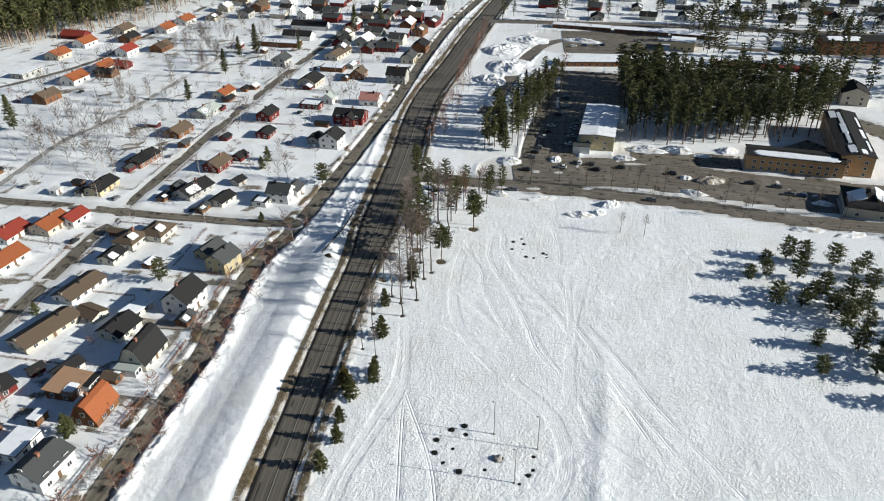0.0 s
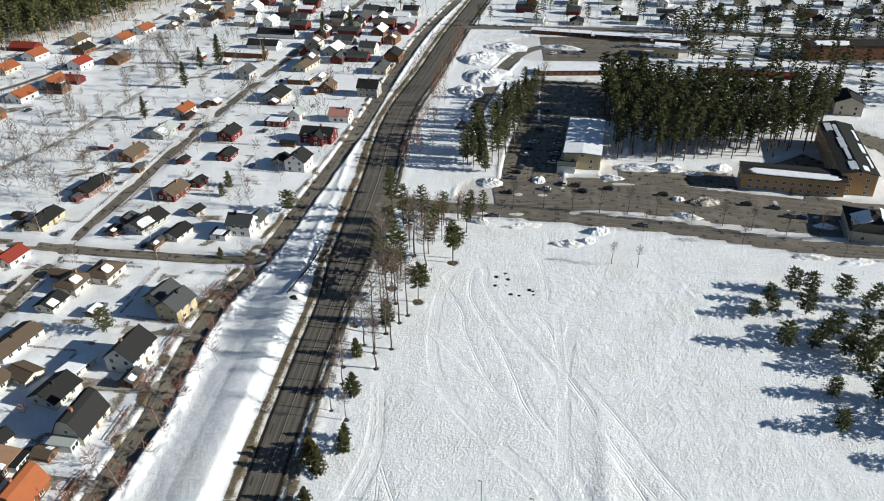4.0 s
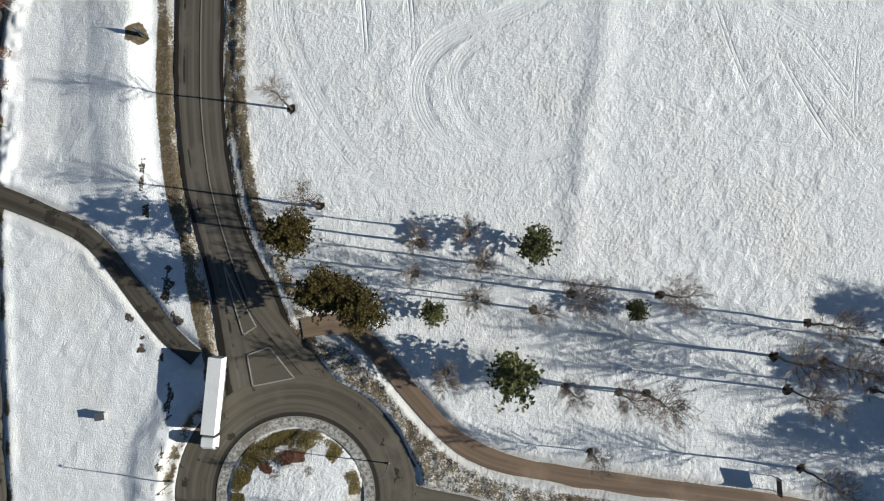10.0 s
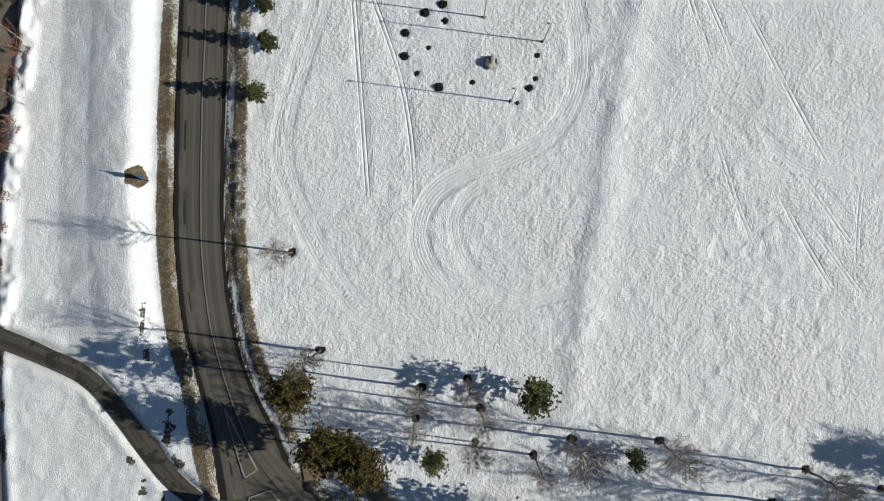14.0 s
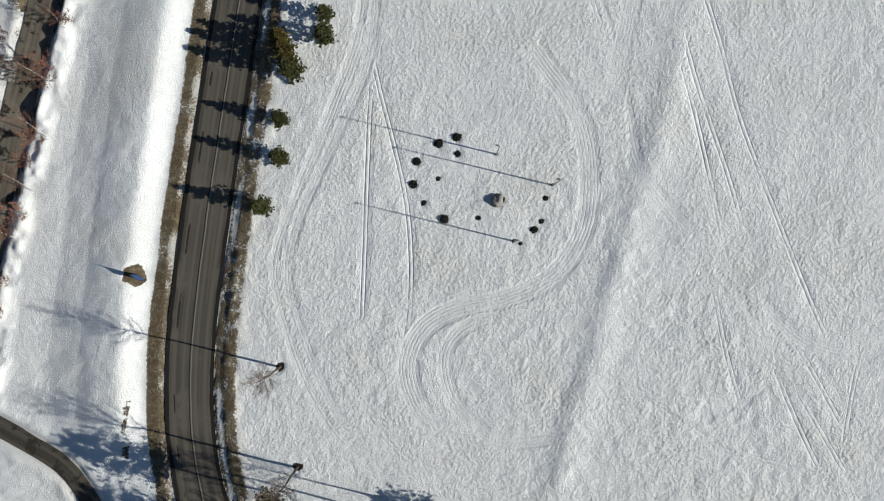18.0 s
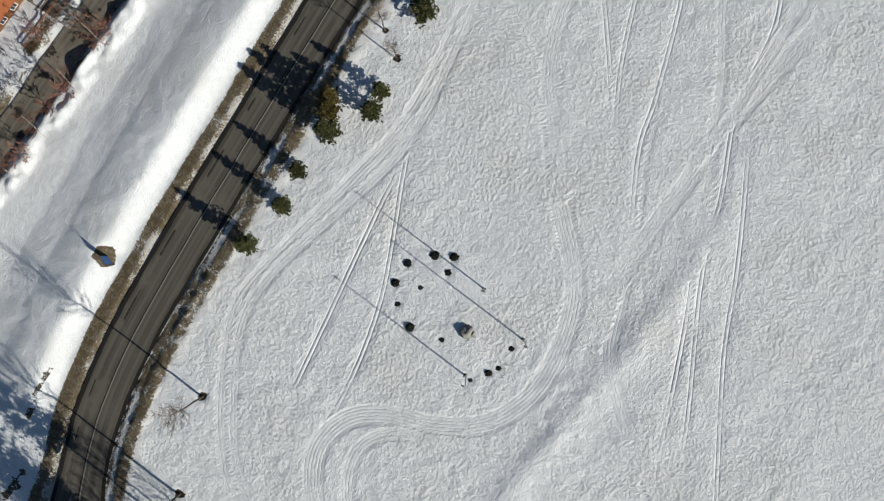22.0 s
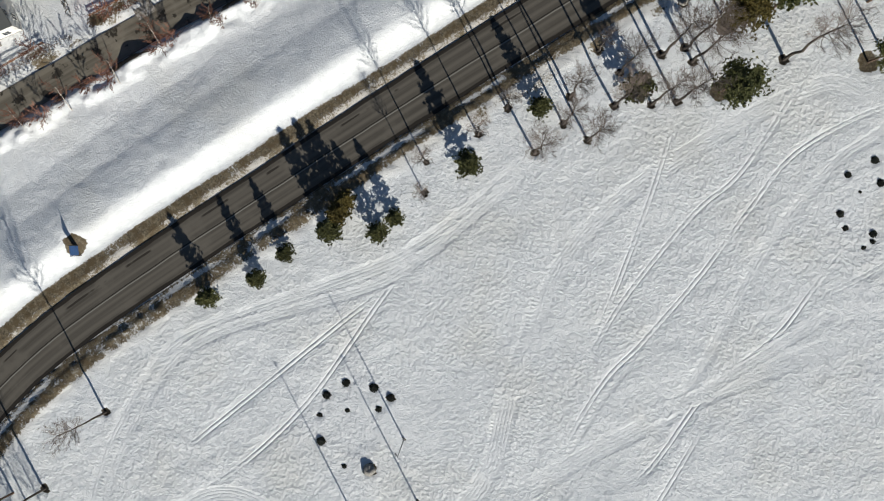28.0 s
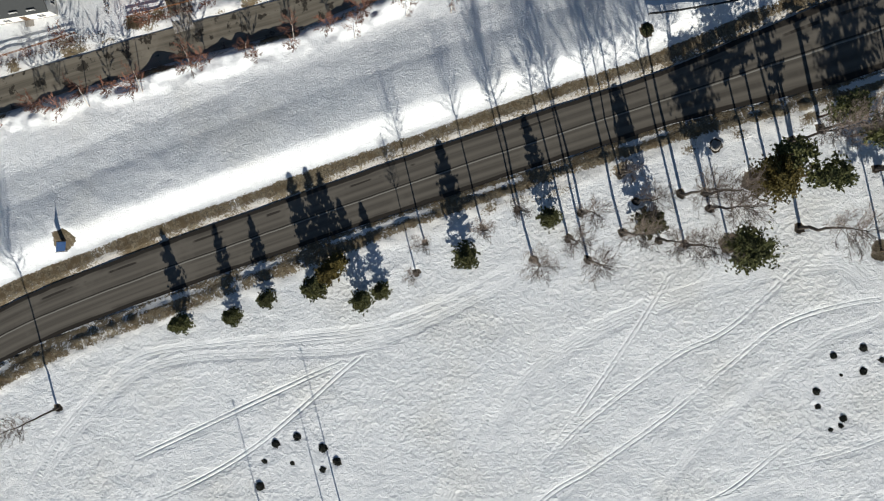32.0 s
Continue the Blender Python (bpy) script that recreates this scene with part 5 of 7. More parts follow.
TALL_NORTH = [(-36.6, 224.8, 17), (-15.5, 241.5, 15), (-24.3, 243.8, 16), (-11.8, 259.5, 14), (-6.2, 268.5, 13), (-23.0, 252.2, 15), (-20.8, 264.5, 14), (-32.1, 253.6, 17),
              (-35.5, 263.1, 17), (-28.7, 263.8, 16), (-35.7, 239.6, 18), (-32.1, 229.3, 17), (-40.8, 272.8, 17), (-44.0, 289.3, 12), (-10.7, 268.1, 13), (-37.9, 248.5, 16), (-40.6, 235.4, 15)]
CIRCLE = [(-9.5, 136.5, 0.9), (-12.6, 134.8, 0.95), (-8.9, 133.5, 0.7), (-16, 131, 0.9), (-16, 126.8, 0.9), (-11.7, 128.5, 0.5), (-13.6, 123.8, 0.6), (-9.5, 121.4, 0.95), (-3.4, 122.6, 0.55),
          (8.1, 128, 0.55), (8, 123.8, 0.6), (6.9, 122, 0.75), (4.9, 119.2, 0.5), (-0.6, 225.4, 0.75), (-0.3, 230.6, 0.8), (2.6, 232.9, 0.6), (3.6, 229.4, 0.8), (3.1, 225.6, 0.4), (4.5, 220.8, 0.75), (7.1, 220.3, 0.6), (10.5, 223.7, 0.8), (11.7, 221, 0.55), (11.6, 222.9, 0.6)]
MASTS = [(-1.9, 134.5), (9.0, 130.5), (3.7, 119.4)]
for x, y, h in BARE_SOUTH + BARE_EAST:
    WELLS.append((x, y, 0.45 + 0.027 * h, 1.0))
BROAD = [(-24.7, 214.6, 14), (-34.0, 221.6, 15), (-15.4, 238.6, 14)]
for x, y, h in BROAD:
    WELLS.append((x, y, 1.9, 0.3))
for x, y, r in CIRCLE:
    WELLS.append((x, y, r * 0.85, 1.0))
WELLS.extend(((-0.5, 126.2, 1.3, 1.0), (-63.6, 102.6, 2.1, 0.25), (-64.1, 212.3, 1.2, 0.8), (-41.7, 217.6, 1.2, 1.0)))
for x, y in MASTS:
    WELLS.append((x, y, 0.35, 0.5))

# ---- ground and roads ----
build_ground()
strip("main_road", MAIN, main_half, 0.05, ROADWAY, "worn grey asphalt road with wheel streaks", edge=0.12, cols=8, norm=4.5)
strip("street_west", STREET_A, 2.9, 0.045, WETSTREET, "sanded wet residential street")
strip("street_far", STREET_B, 2.6, 0.045, WETSTREET, "sanded wet residential street")
strip("cross_street", CROSS, 2.5, 0.054, WETSTREET, "sanded wet residential street")
strip("lane", LANE_D, 2.0, 0.045, STREET, "narrow sanded lane")
strip("meadow_lane", LANE_C, 1.7, 0.047, DIRTYSNOW, "rutted snowy lane across a meadow")
strip("east_lot", EAST_LOT, 12.0, 0.045, WETSTREET, "wet asphalt lot beside the ochre wing", "parking lot")
for k, line in enumerate(DRIVES):
    strip("driveway", line, 1.9, 0.049, DIRTWAY, "packed gritty driveway between snowy gardens", "driveway")
strip("flare", FLARE, 4.0, 0.064, ASPHALT, "worn asphalt beside the ring", edge=0.1)
strip("footway", FOOTWAY, 1.8, 0.057, SHADEDWALK, "wet sanded footway with shade put into its dark colour", "path")
strip("cycle_way", CYCLE, 1.7, 0.06, GRAVEL, "brown sanded cycle way", "path")
strip("east_road", EAST_ROAD, 8.0, 0.056, ASPHALT, "worn grey asphalt road")
strip("park_road", PARK_ROAD, 5.0, 0.063, STREET, "wet asphalt road")
strip("parking_lot", PARKING, 14.6, 0.052, STREET, "sanded asphalt parking lot", "parking lot")
strip("back_lot", BACK_LOT, 12.0, 0.048, WETSTREET, "asphalt yard in shade", "parking lot")
strip("north_lane", NORTH_LANE, 3.8, 0.05, STREET, "wet asphalt lane")
strip("east_yard", EAST_YARD, 8.6, 0.049, STREET, "asphalt yard between the blocks", "parking lot")
strip("mid_yard", MID_YARD, 13.5, 0.047, STREET, "asphalt yard behind the pines", "parking lot")
strip("north_yard", NORTH_YARD, 17.0, 0.044, WETSTREET, "wet asphalt yard behind the office", "parking lot")
strip("service_yard", SERVICE, 7.5, 0.042, WETSTREET, "wet asphalt apron before the pines", "parking lot")
strip("rear_court", REAR, 7.0, 0.046, WETSTREET, "wet asphalt court behind the ochre block", "parking lot")
# dark strip that stands in for the shaded ground between the blocks
strip("court", SHADE_STRIP, 8.0, 0.043, WETSTREET, "dark paved strip standing in for shaded ground between the blocks", "parking lot")
strip("far_lot", FAR_LOT, 27.0, 0.058, STREET, "sanded asphalt parking lot", "parking lot")
strip("far_road", FAR_ROAD, 5.5, 0.066, STREET, "wet asphalt road")
tagged(ring_strip("ring_gutter", 14.25, 15.2, 0.075, SOAKED, "soaked dark gutter round the island"), "", "road", kind="structure")
tagged(ring_strip("roundabout", 13.9, 21.9, 0.07, ASPHALT, "asphalt ring of the roundabout"), "", "road", kind="structure")

# ---- trees ----
rng = random.Random(5)
YOUNG = [conifer(5.5, 2.1, 0.04, 64, 16, 11 + k, "cone", 0.27, 6) for k in range(3)]
ROUND = [conifer(9.0, 3.4, 0.18, 50, 20, 21 + k, "dome", 0.42, 5) for k in range(3)]
BROADPINE = [conifer(15.0, 4.1, 0.48, 62, 40, 28 + k, "dome", 0.38, 5) for k in range(2)]
TALL = [conifer(17.0, 2.9, 0.34, 50, 18, 31 + k, "dome", 0.42, 5) for k in range(3)]
NARROW = [conifer(15.0, 3.2, 0.10, 80, 14, 41 + k, "cone", 0.55, 5) for k in range(2)]
FARPINE = [conifer(17.0, 3.2, 0.3, 24, 6, 47 + k, "dome", 1.05, 4) for k in range(3)]
BARES = [bare_tree(10.0, 3.0, 26, 51 + k, 0.36, (0, 0), 0.85, 1.0, 10, 10) for k in range(3)]
BIGBARE = [bare_tree(14.0, 3.6, 30, 61 + k, 0.45, (0, 0), 0.9, 1.3, 10, 8) for k in range(3)]
SLIM = [bare_tree(14.0, 2.6, 26, 71 + k, 0.58, (0, 0), 0.62, 1.15, 9, 8) for k in range(3)]
HAZE = [bare_tree(13.0, 3.0, 18, 171 + k, 0.25, (0, 0), 2.1, 0.9, 6, 6) for k in range(3)]
SPIRE = [conifer(20.0, 2.9, 0.42, 38, 8, 141 + k, "dome" if k else "cone", 0.72, 5) for k in range(4)]
FORESTPINE = [conifer(20.0, 2.9, 0.45, 18, 3, 151 + k, "dome", 1.5, 3) for k in range(3)]
FARBARE = [bare_tree(10.0, 2.8, 9, 75 + k, 0.22, (0, 0), 3.2, 0.9, 4, 2) for k in range(4)]
LEAN = [bare_tree(6.5, 2.2, 12, 81 + k, 0.40, (0.12, 0.45), 1.1, 0.8, 7, 6) for k in range(3)]
BUSH = [bare_tree(2.2, 1.4, 12, 87 + k, 0.02, (0, 0), 1.3, 0.6, 6, 5) for k in range(3)]
SHRUBS = [shrub_mesh(1.0, 0.85, 91 + k) for k in range(3)]


def turned():
    return rng.uniform(0, 6.283)


for x, y, h in BARE_SOUTH:
    big = x > 15 and h >= 15
    plant("bare_tree", rng.choice(BIGBARE if big else SLIM if h >= 14 else BARES), (DARKBARK, TWIG), x, y, h / (14 if big or h >= 14 else 10), turned(), "leafless park tree in a melted ring of snow", "tree", "park trees")
for x, y, h, yellow in EVER_SOUTH:
    plant("pine_tree", rng.choice(BROADPINE if yellow else ROUND), (BARK, OCHRE if yellow else NEEDLE), x, y, h / (15 if yellow else 9), turned(), "broad pine with yellowed needles beside the road" if yellow else "bushy green pine on the snow", "pine", "pines")
for x, y, h in BARE_EAST:
    h *= 1.4 if h >= 13 else 1.15
    plant("bare_tree", rng.choice(SLIM), (DARKBARK, TWIG), x, y, h / 14, turned(), "slim leafless birch with a melted ring at its foot", "tree", "roadside birches")
for x, y, h, yellow in EVER_EAST:
    plant("young_pine", rng.choice(YOUNG), (BARK, OCHRE if yellow else SPRUCE), x, y, 1.2 * h / 5.5, turned(), "young pine with reddish dry needles" if yellow else "young green pine at the road's edge", "pine", "young pines")
for x, y, h in TALL_NORTH:
    plant("pine_tree", rng.choice(TALL), (BARK, NEEDLE), x, y, h / 17, turned(), "tall pine with a bare trunk between road and field", "pine", "pines")
for k, (x, y, h) in enumerate(BROAD):
    plant("pine_tree", BROADPINE[k % 2], (BARK, OCHRE if k == 1 else NEEDLE), x, y, h / 15, turned(), "broad old pine with a litter ring at its foot", "pine", "pines")
for x, y, r in CIRCLE:
    plant("shrub", rng.choice(SHRUBS), (DARKBARK, HEDGE), x, y, r * 0.85, turned(), "low dark shrub poking from the snow", "shrub", "shrubs in a ring", None, 0, ("stem", "foliage"))
for x, y in MASTS:
    lamp_mast(x, y, 11.0, "slim grey lamp mast on the snowfield", 180, 1)


def inside(x, y, ring):
    hit = False
    for (ax, ay), (bx, by) in zip(ring, ring[1:] + ring[:1]):
        if (ay > y) != (by > y) and x < (bx - ax) * (y - ay) / (by - ay) + ax:
            hit = not hit
    return hit


def wood(ring, n, gap, kinds, mats, lo, hi, base, label, group):
    """Trees strewn over a ring of places, no closer than gap."""
    xs, ys = [p[0] for p in ring], [p[1] for p in ring]
    got, tries = [], 0
    while len(got) < n and tries < n * 60:
        tries += 1
        x, y = rng.uniform(min(xs), max(xs)), rng.uniform(min(ys), max(ys))
        if inside(x, y, ring) and all((x - a) ** 2 + (y - b) ** 2 > gap * gap for a, b in got):
            got.append((x, y))
            plant("pine_tree", rng.choice(kinds), mats, x, y, rng.uniform(lo, hi) / base, turned(), label, "pine", group)


wood([(50.5, 326.0), (75.0, 325.0), (104.0, 328.0), (138.0, 343.0), (158.0, 378.0), (171.0, 404.0), (125.3, 404.2), (78.0, 409.1), (51.9, 397.9)], 205, 4.2, SPIRE, (BARK, NEEDLE), 17, 23, 20, "tall dark pine in a dense stand", "pine stand")
wood([(-16.0, 308.0), (-2.7, 311.9), (7.8, 352.0), (23.4, 406.0), (11.9, 414.5), (-4.0, 369.7), (-16.4, 328.8)], 50, 3.6, TALL + NARROW + SPIRE, (BARK, NEEDLE), 13, 17, 17, "pine in a row beside the yard", "pine row")
wood([(77.1, 212.0), (86.0, 234.8), (105.7, 227.7), (142.9, 219.2), (145.9, 150.9), (96.7, 154.6), (78.4, 173.2), (85.6, 192.4)], 54, 4.6, ROUND, (BARK, NEEDLE), 6, 9, 9, "bushy dark pine in a grove on the snow", "pine grove")
FOREST = []
edge = [(-527.5, 435.5), (-351.7, 443.6), (-319.2, 475.5), (-294.5, 510.4), (-272.8, 582.5), (-247.0, 709.4), (-511.3, 701.8)]
while len(FOREST) < 900:
    fx, fy = rng.uniform(-420, -250), 440 + 220 * rng.random() ** 1.3
    if inside(fx, fy, edge):
        FOREST.append((fx, fy, 0.1, rng.uniform(16, 24) / 20, turned()))
strewn("forest_crowns", FOREST, FORESTPINE, NEEDLE, "dense crowns of a far pine forest", "forest", 1)
strewn("forest_trunks", FOREST, FORESTPINE, PALEBARK, "bare trunks of a far pine forest", "forest", 0)

# ---- houses beside the near street ----
house(-105.6, 130.9, 85, 9.5, 7.0, 2.9, "gambrel", W_BROWN, ORANGEROOF, "brown house with an orange gambrel roof")
o = house(-117.8, 139.1, 85, 9, 8, 2.8, "shed", W_BROWN, TANROOF, "low brown house with a tan roof and melting snow", pitch=6, snow=0.5, chimney=False)
porch(o, 2.0, -5.2, 5, 2.6, 2.5, W_WHITE, DARKROOF)
o = house(-103.7, 154.2, 85, 11.5, 8.2, 2.9, "gambrel", W_CREAM, DARKROOF, "cream house with a dark gambrel roof and a veranda")
porch(o, -7.4, 0.5, 3.0, 6.5, 2.6, W_WHITE, GREENROOF, "white veranda with a pale green roof")
house(-116.7, 165.1, 75, 9.5, 8.5, 2.8, "gable", W_CREAM, DARKROOF, "cream house with a black gable roof", pitch=28)
house(-116.0, 174.9, 71, 9, 4.5, 2.4, "shed", W_CREAM, GREYROOF, "low garage row under snow", pitch=4, snow=0.95, chimney=False, name="garage")
house(-102.4, 180.4, 81, 11, 9, 5.4, "gable", W_WHITE, DARKROOF, "tall white house with a steep black roof", pitch=38, storeys=2)
house(-138.8, 162.0, 69, 19, 8.5, 2.7, "gable", W_BEIGE, BROWNROOF, "long beige bungalow with a brown roof", pitch=20)
house(-129.1, 171.3, 159, 8, 6, 2.6, "gable", W_CREAM, BROWNROOF, "short cream wing with a brown roof", pitch=20, chimney=False)
house(-140.3, 184.3, 75, 15, 8, 2.7, "gable", W_WHITE, BROWNROOF, "white bungalow with a brown roof", pitch=20)
house(-107.4, 110.4, 79, 11, 9, 4.6, "gable", W_WHITE, GREYROOF, "white house with a grey sheet roof", storeys=2, pitch=26)
house(-118.2, 117.0, 83, 9, 6.5, 2.8, "flat", W_WHITE, DARKROOF, "white flat garage deep in snow", snow=1, chimney=False, name="garage")
house(-98.6, 203.6, 73, 9, 8, 5.2, "gable", W_YELLOW, GREYROOF, "yellow two-storey house with a grey roof", storeys=2, pitch=32)
house(-106.5, 211.4, 73, 9, 7, 3.0, "gable", W_YELLOW, GREYROOF, "low yellow outbuilding with a grey roof", pitch=30, chimney=False, name="outbuilding")
house(-139.8, 204.5, 81, 7.5, 6.5, 2.6, "gable", W_CREAM, DARKROOF, "small cream garage with snow on a dark roof", pitch=24, snow=0.5, chimney=False, name="garage")
house(-138.4, 215.8, 79, 9.5, 8.5, 2.8, "hip", W_CREAM, BROWNROOF, "cream villa with a brown hipped roof and snow", pitch=26, snow=0.4)
house(-131.2, 222.6, 81, 10, 9, 2.8, "hip", W_CREAM, BROWNROOF, "cream wing with a brown hipped roof and snow", pitch=26, snow=0.4, chimney=False)
house(-174.5, 223.8, 79, 12, 9, 3.2, "gable", W_BEIGE, ORANGEROOF, "beige house with an orange roof", pitch=26)
house(-168.3, 229.6, 79, 9, 7, 3.2, "gable", W_WHITE, REDROOF, "white wing with a red roof", pitch=26, chimney=False)
house(-186.1, 216.1, 81, 12, 9, 3.0, "gable", W_WHITE, REDROOF, "white house with a red roof", pitch=26)
house(-175.6, 198.0, 77, 13, 9, 3.2, "gable", W_WHITE, ORANGEROOF, "white house with an orange roof", pitch=28)
house(-172.0, 256.9, 83, 13, 8, 2.9, "gable", W_YELLOW, DARKROOF, "yellow bungalow with a black roof", pitch=24)
house(-178.2, 251.6, 83, 4, 3.5, 2.2, "gable", W_GREY, DARKROOF, "small grey shed beside a house", pitch=24, chimney=False, name="shed")
house(-189.3, 251.8, 83, 4, 3.5, 2.2, "flat", W_WHITE, WHITE, "small white shed on the snow", chimney=False, name="shed")
house(-167.6, 285.5, 78, 14, 8, 2.9, "gable", BRICKS, DARKROOF, "brick bungalow with a dark roof", pitch=24)
house(-165.5, 318.8, 79, 12, 8.5, 3.0, "gable", W_BROWN, BROWNROOF, "brown house with a brown roof and porch", pitch=28)
house(-132.2, 257.8, 69, 14, 9, 2.8, "gable", W_GREY, DARKROOF, "pale house with a black roof half under snow", pitch=26, snow=0.55)
house(-117.3, 250.8, 73, 9, 6.5, 2.6, "gable", W_CREAM, DARKROOF, "cream garage with a black roof", pitch=22, chimney=False, name="garage")
house(-94.3, 255.5, 173, 9, 8, 5.0, "gable", W_WHITE, GREYROOF, "white two-storey house with a grey roof", pitch=34, storeys=2)
house(-90.5, 261.2, 83, 7, 5.5, 3.4, "gable", W_WHITE, GREYROOF, "white wing with a grey roof", pitch=30, chimney=False)
house(-101.0, 250.7, 173, 6, 5.5, 2.5, "flat", W_WHITE, DARKROOF, "white double garage with snow", snow=0.6, chimney=False, name="garage")
house(-116.9, 267.9, 71, 5, 4.5, 2.4, "gable", W_GREY, DARKROOF, "small grey shed in a yard", pitch=26, chimney=False, name="shed")
house(-131.8, 282.7, 77, 11, 8, 3.2, "gable", W_RED, BROWNROOF, "falu red house with a brown roof", pitch=28, trim=WHITE)
house(-125.1, 292.5, 77, 6, 5, 2.5, "gable", W_RED, DARKROOF, "small falu red annex", pitch=26, chimney=False, name="annex")
house(-87.4, 312.1, 81, 9.5, 9, 5.2, "gable", W_WHITE, DARKROOF, "white two-storey house with a black roof", pitch=34, storeys=2)
house(-96.2, 316.0, 81, 7, 6, 2.8, "gable", W_GREY, DARKROOF, "low grey garage with a black roof", pitch=24, chimney=False, name="garage")
house(-85.5, 342.9, 173, 15, 10, 4.4, "gable", W_RED, DARKROOF, "large falu red house with a black roof", pitch=28, storeys=2)
house(-84.9, 338.4, 83, 7, 6, 4.4, "gable", W_RED, DARKROOF, "falu red front gable with white trim", pitch=34, storeys=2, chimney=False)
house(-80.5, 369.0, 173, 10, 8, 4.0, "gable", W_WHITE, PINKROOF, "white house with a faded pink roof", pitch=34, storeys=1)
house(-103.2, 369.9, 81, 7, 6, 3.6, "gable", W_WHITE, GREENROOF, "small white house with a pale roof", pitch=36)
house(-110.7, 360.7, 173, 11, 6, 2.8, "flat", W_RED, DARKROOF, "low falu red house under snow", snow=0.8)
house(-128.6, 342.8, 81, 10.5, 7.5, 4.0, "gable", W_RED, DARKROOF, "dark red house with a black roof", pitch=30, storeys=1)
house(-122.3, 320.3, 83, 8.5, 6.5, 2.8, "gable", W_RED, DARKROOF, "dark red garage with a black roof", pitch=24, chimney=False, name="garage")
house(-121.2, 397.8, 81, 13, 11, 3.6, "gable", W_BEIGE, DARKROOF, "beige house with a black roof", pitch=28)
house(-96.4, 412.6, 83, 9, 7.5, 3.6, "gable", W_BROWN, BROWNROOF, "brown house with a brown roof", pitch=32)
house(-72.4, 407.0, 173, 11, 9, 5.6, "gable", W_GREY, DARKROOF, "tall grey house with a black roof", pitch=36, storeys=2)
house(-163.5, 373.7, 79, 11, 8, 3.2, "gable", W_CREAM, ORANGEROOF, "cream house with an orange roof", pitch=28)
house(-162.6, 346.0, 79, 14, 9, 3.0, "gable", W_GREY, GREENROOF, "grey house with a pale green roof", pitch=24, snow=0.4)
house(-149.3, 433.1, 81, 10, 9, 4.6, "gable", W_GREY, GREYROOF, "grey house with a grey roof", pitch=32, storeys=2, far=True)
house(-118.6, 454.0, 75, 20, 9, 3.2, "gable", W_BEIGE, BROWNROOF, "long house with a brown roof", pitch=26, far=True)
house(-114.7, 424.4, 173, 14, 7, 2.8, "flat", W_BROWN, DARKROOF, "low dark garage under snow", snow=0.9, far=True, name="garage")
house(-162.2, 474.5, 173, 26, 9, 3.2, "flat", W_BROWN, DARKROOF, "long low house under snow", snow=0.95, far=True)
house(-155.7, 492.7, 173, 20, 9, 3.6, "gable", W_WHITE, DARKROOF, "white house with a black roof and snow", snow=0.5, far=True)
house(-154.8, 520.2, 173, 26, 9, 3.4, "gable", W_WHITE, DARKROOF, "long white house with a dark roof", far=True)
house(-259.9, 389.8, 79, 13, 10, 3.6, "gable", W_WHITE, ORANGEROOF, "white house with an orange roof", far=True)
house(-254.0, 412.1, 81, 13, 10, 3.6, "gable", W_WHITE, ORANGEROOF, "white house with an orange roof", far=True)
house(-247.3, 418.4, 173, 13, 8, 3.0, "gable", W_RED, REDROOF, "red house with a red roof", far=True)
house(-246.7, 402.5, 173, 11, 8, 3.0, "gable", W_BROWN, DARKROOF, "dark brown garage beside a house", far=True, name="garage")
house(-257.7, 357.9, 79, 12, 9, 4.0, "gable", W_BROWN, BROWNROOF, "weathered brown house among bare trees", far=True)
house(-297.2, 435.4, 81, 13, 10, 3.4, "gable", W_BEIGE, ORANGEROOF, "beige house with an orange roof", far=True)
house(-294.7, 463.2, 81, 13, 10, 3.6, "gable", W_WHITE, ORANGEROOF, "white house with an orange roof", far=True)
house(-256.2, 446.0, 81, 12, 9, 4.2, "gable", W_WHITE, REDROOF, "white house with a red roof", far=True)
house(-296.2, 399.5, 81, 16, 9, 3.0, "flat", W_GREY, DARKROOF, "low house under snow", snow=1, far=True)
house(-311.7, 481.7, 173, 18, 9, 3.2, "gable", W_RED, REDROOF, "red house with a red roof", far=True)
house(-256.1, 502.9, 81, 13, 10, 3.6, "gable", W_WHITE, ORANGEROOF, "white house with an orange roof", far=True)
house(-252.0, 526.9, 81, 13, 10, 3.6, "gable", W_WHITE, ORANGEROOF, "white house with an orange roof", far=True)
house(-285.5, 498.7, 81, 13, 10, 3.4, "gable", W_BEIGE, BROWNROOF, "beige house with a brown roof", far=True)
house(-270.3, 477.6, 81, 12, 9, 3.4, "gable", W_BROWN, DARKROOF, "brown house with a dark roof", far=True)
house(-238.3, 457.8, 81, 13, 9, 3.4, "gable", W_BROWN, BROWNROOF, "brown house with a weathered roof", far=True)
house(-68.1, 471.0, 85, 12, 9, 4.6, "gable", W_BROWN, DARKROOF, "brown house with a dark roof", far=True)
house(-72.0, 446.6, 85, 11, 8, 4.2, "gable", W_BEIGE, GREYROOF, "beige house with a grey roof", far=True)
house(-226.0, 266.2, 81, 5, 4, 2.3, "gable", W_BROWN, DARKROOF, "small dark shed at the lane", chimney=False, name="shed")
house(-250.7, 272.0, 81, 8, 6, 2.6, "gable", W_RED, REDROOF, "red cottage with a red roof", name="cottage")
house(-254.1, 296.6, 173, 9, 6, 2.6, "flat", W_GREY, DARKROOF, "low grey shed deep under snow", snow=1, chimney=False, name="shed")
house(-131.0, 144.5, 61, 4, 3, 2.3, "gable", W_RED, DARKROOF, "tiny falu red playhouse in the snow", chimney=False, name="shed")
house(-122.2, 145.7, 67, 8, 4.5, 2.5, "gable", W_CREAM, DARKROOF, "dark-roofed shed in a yard", chimney=False, name="shed")
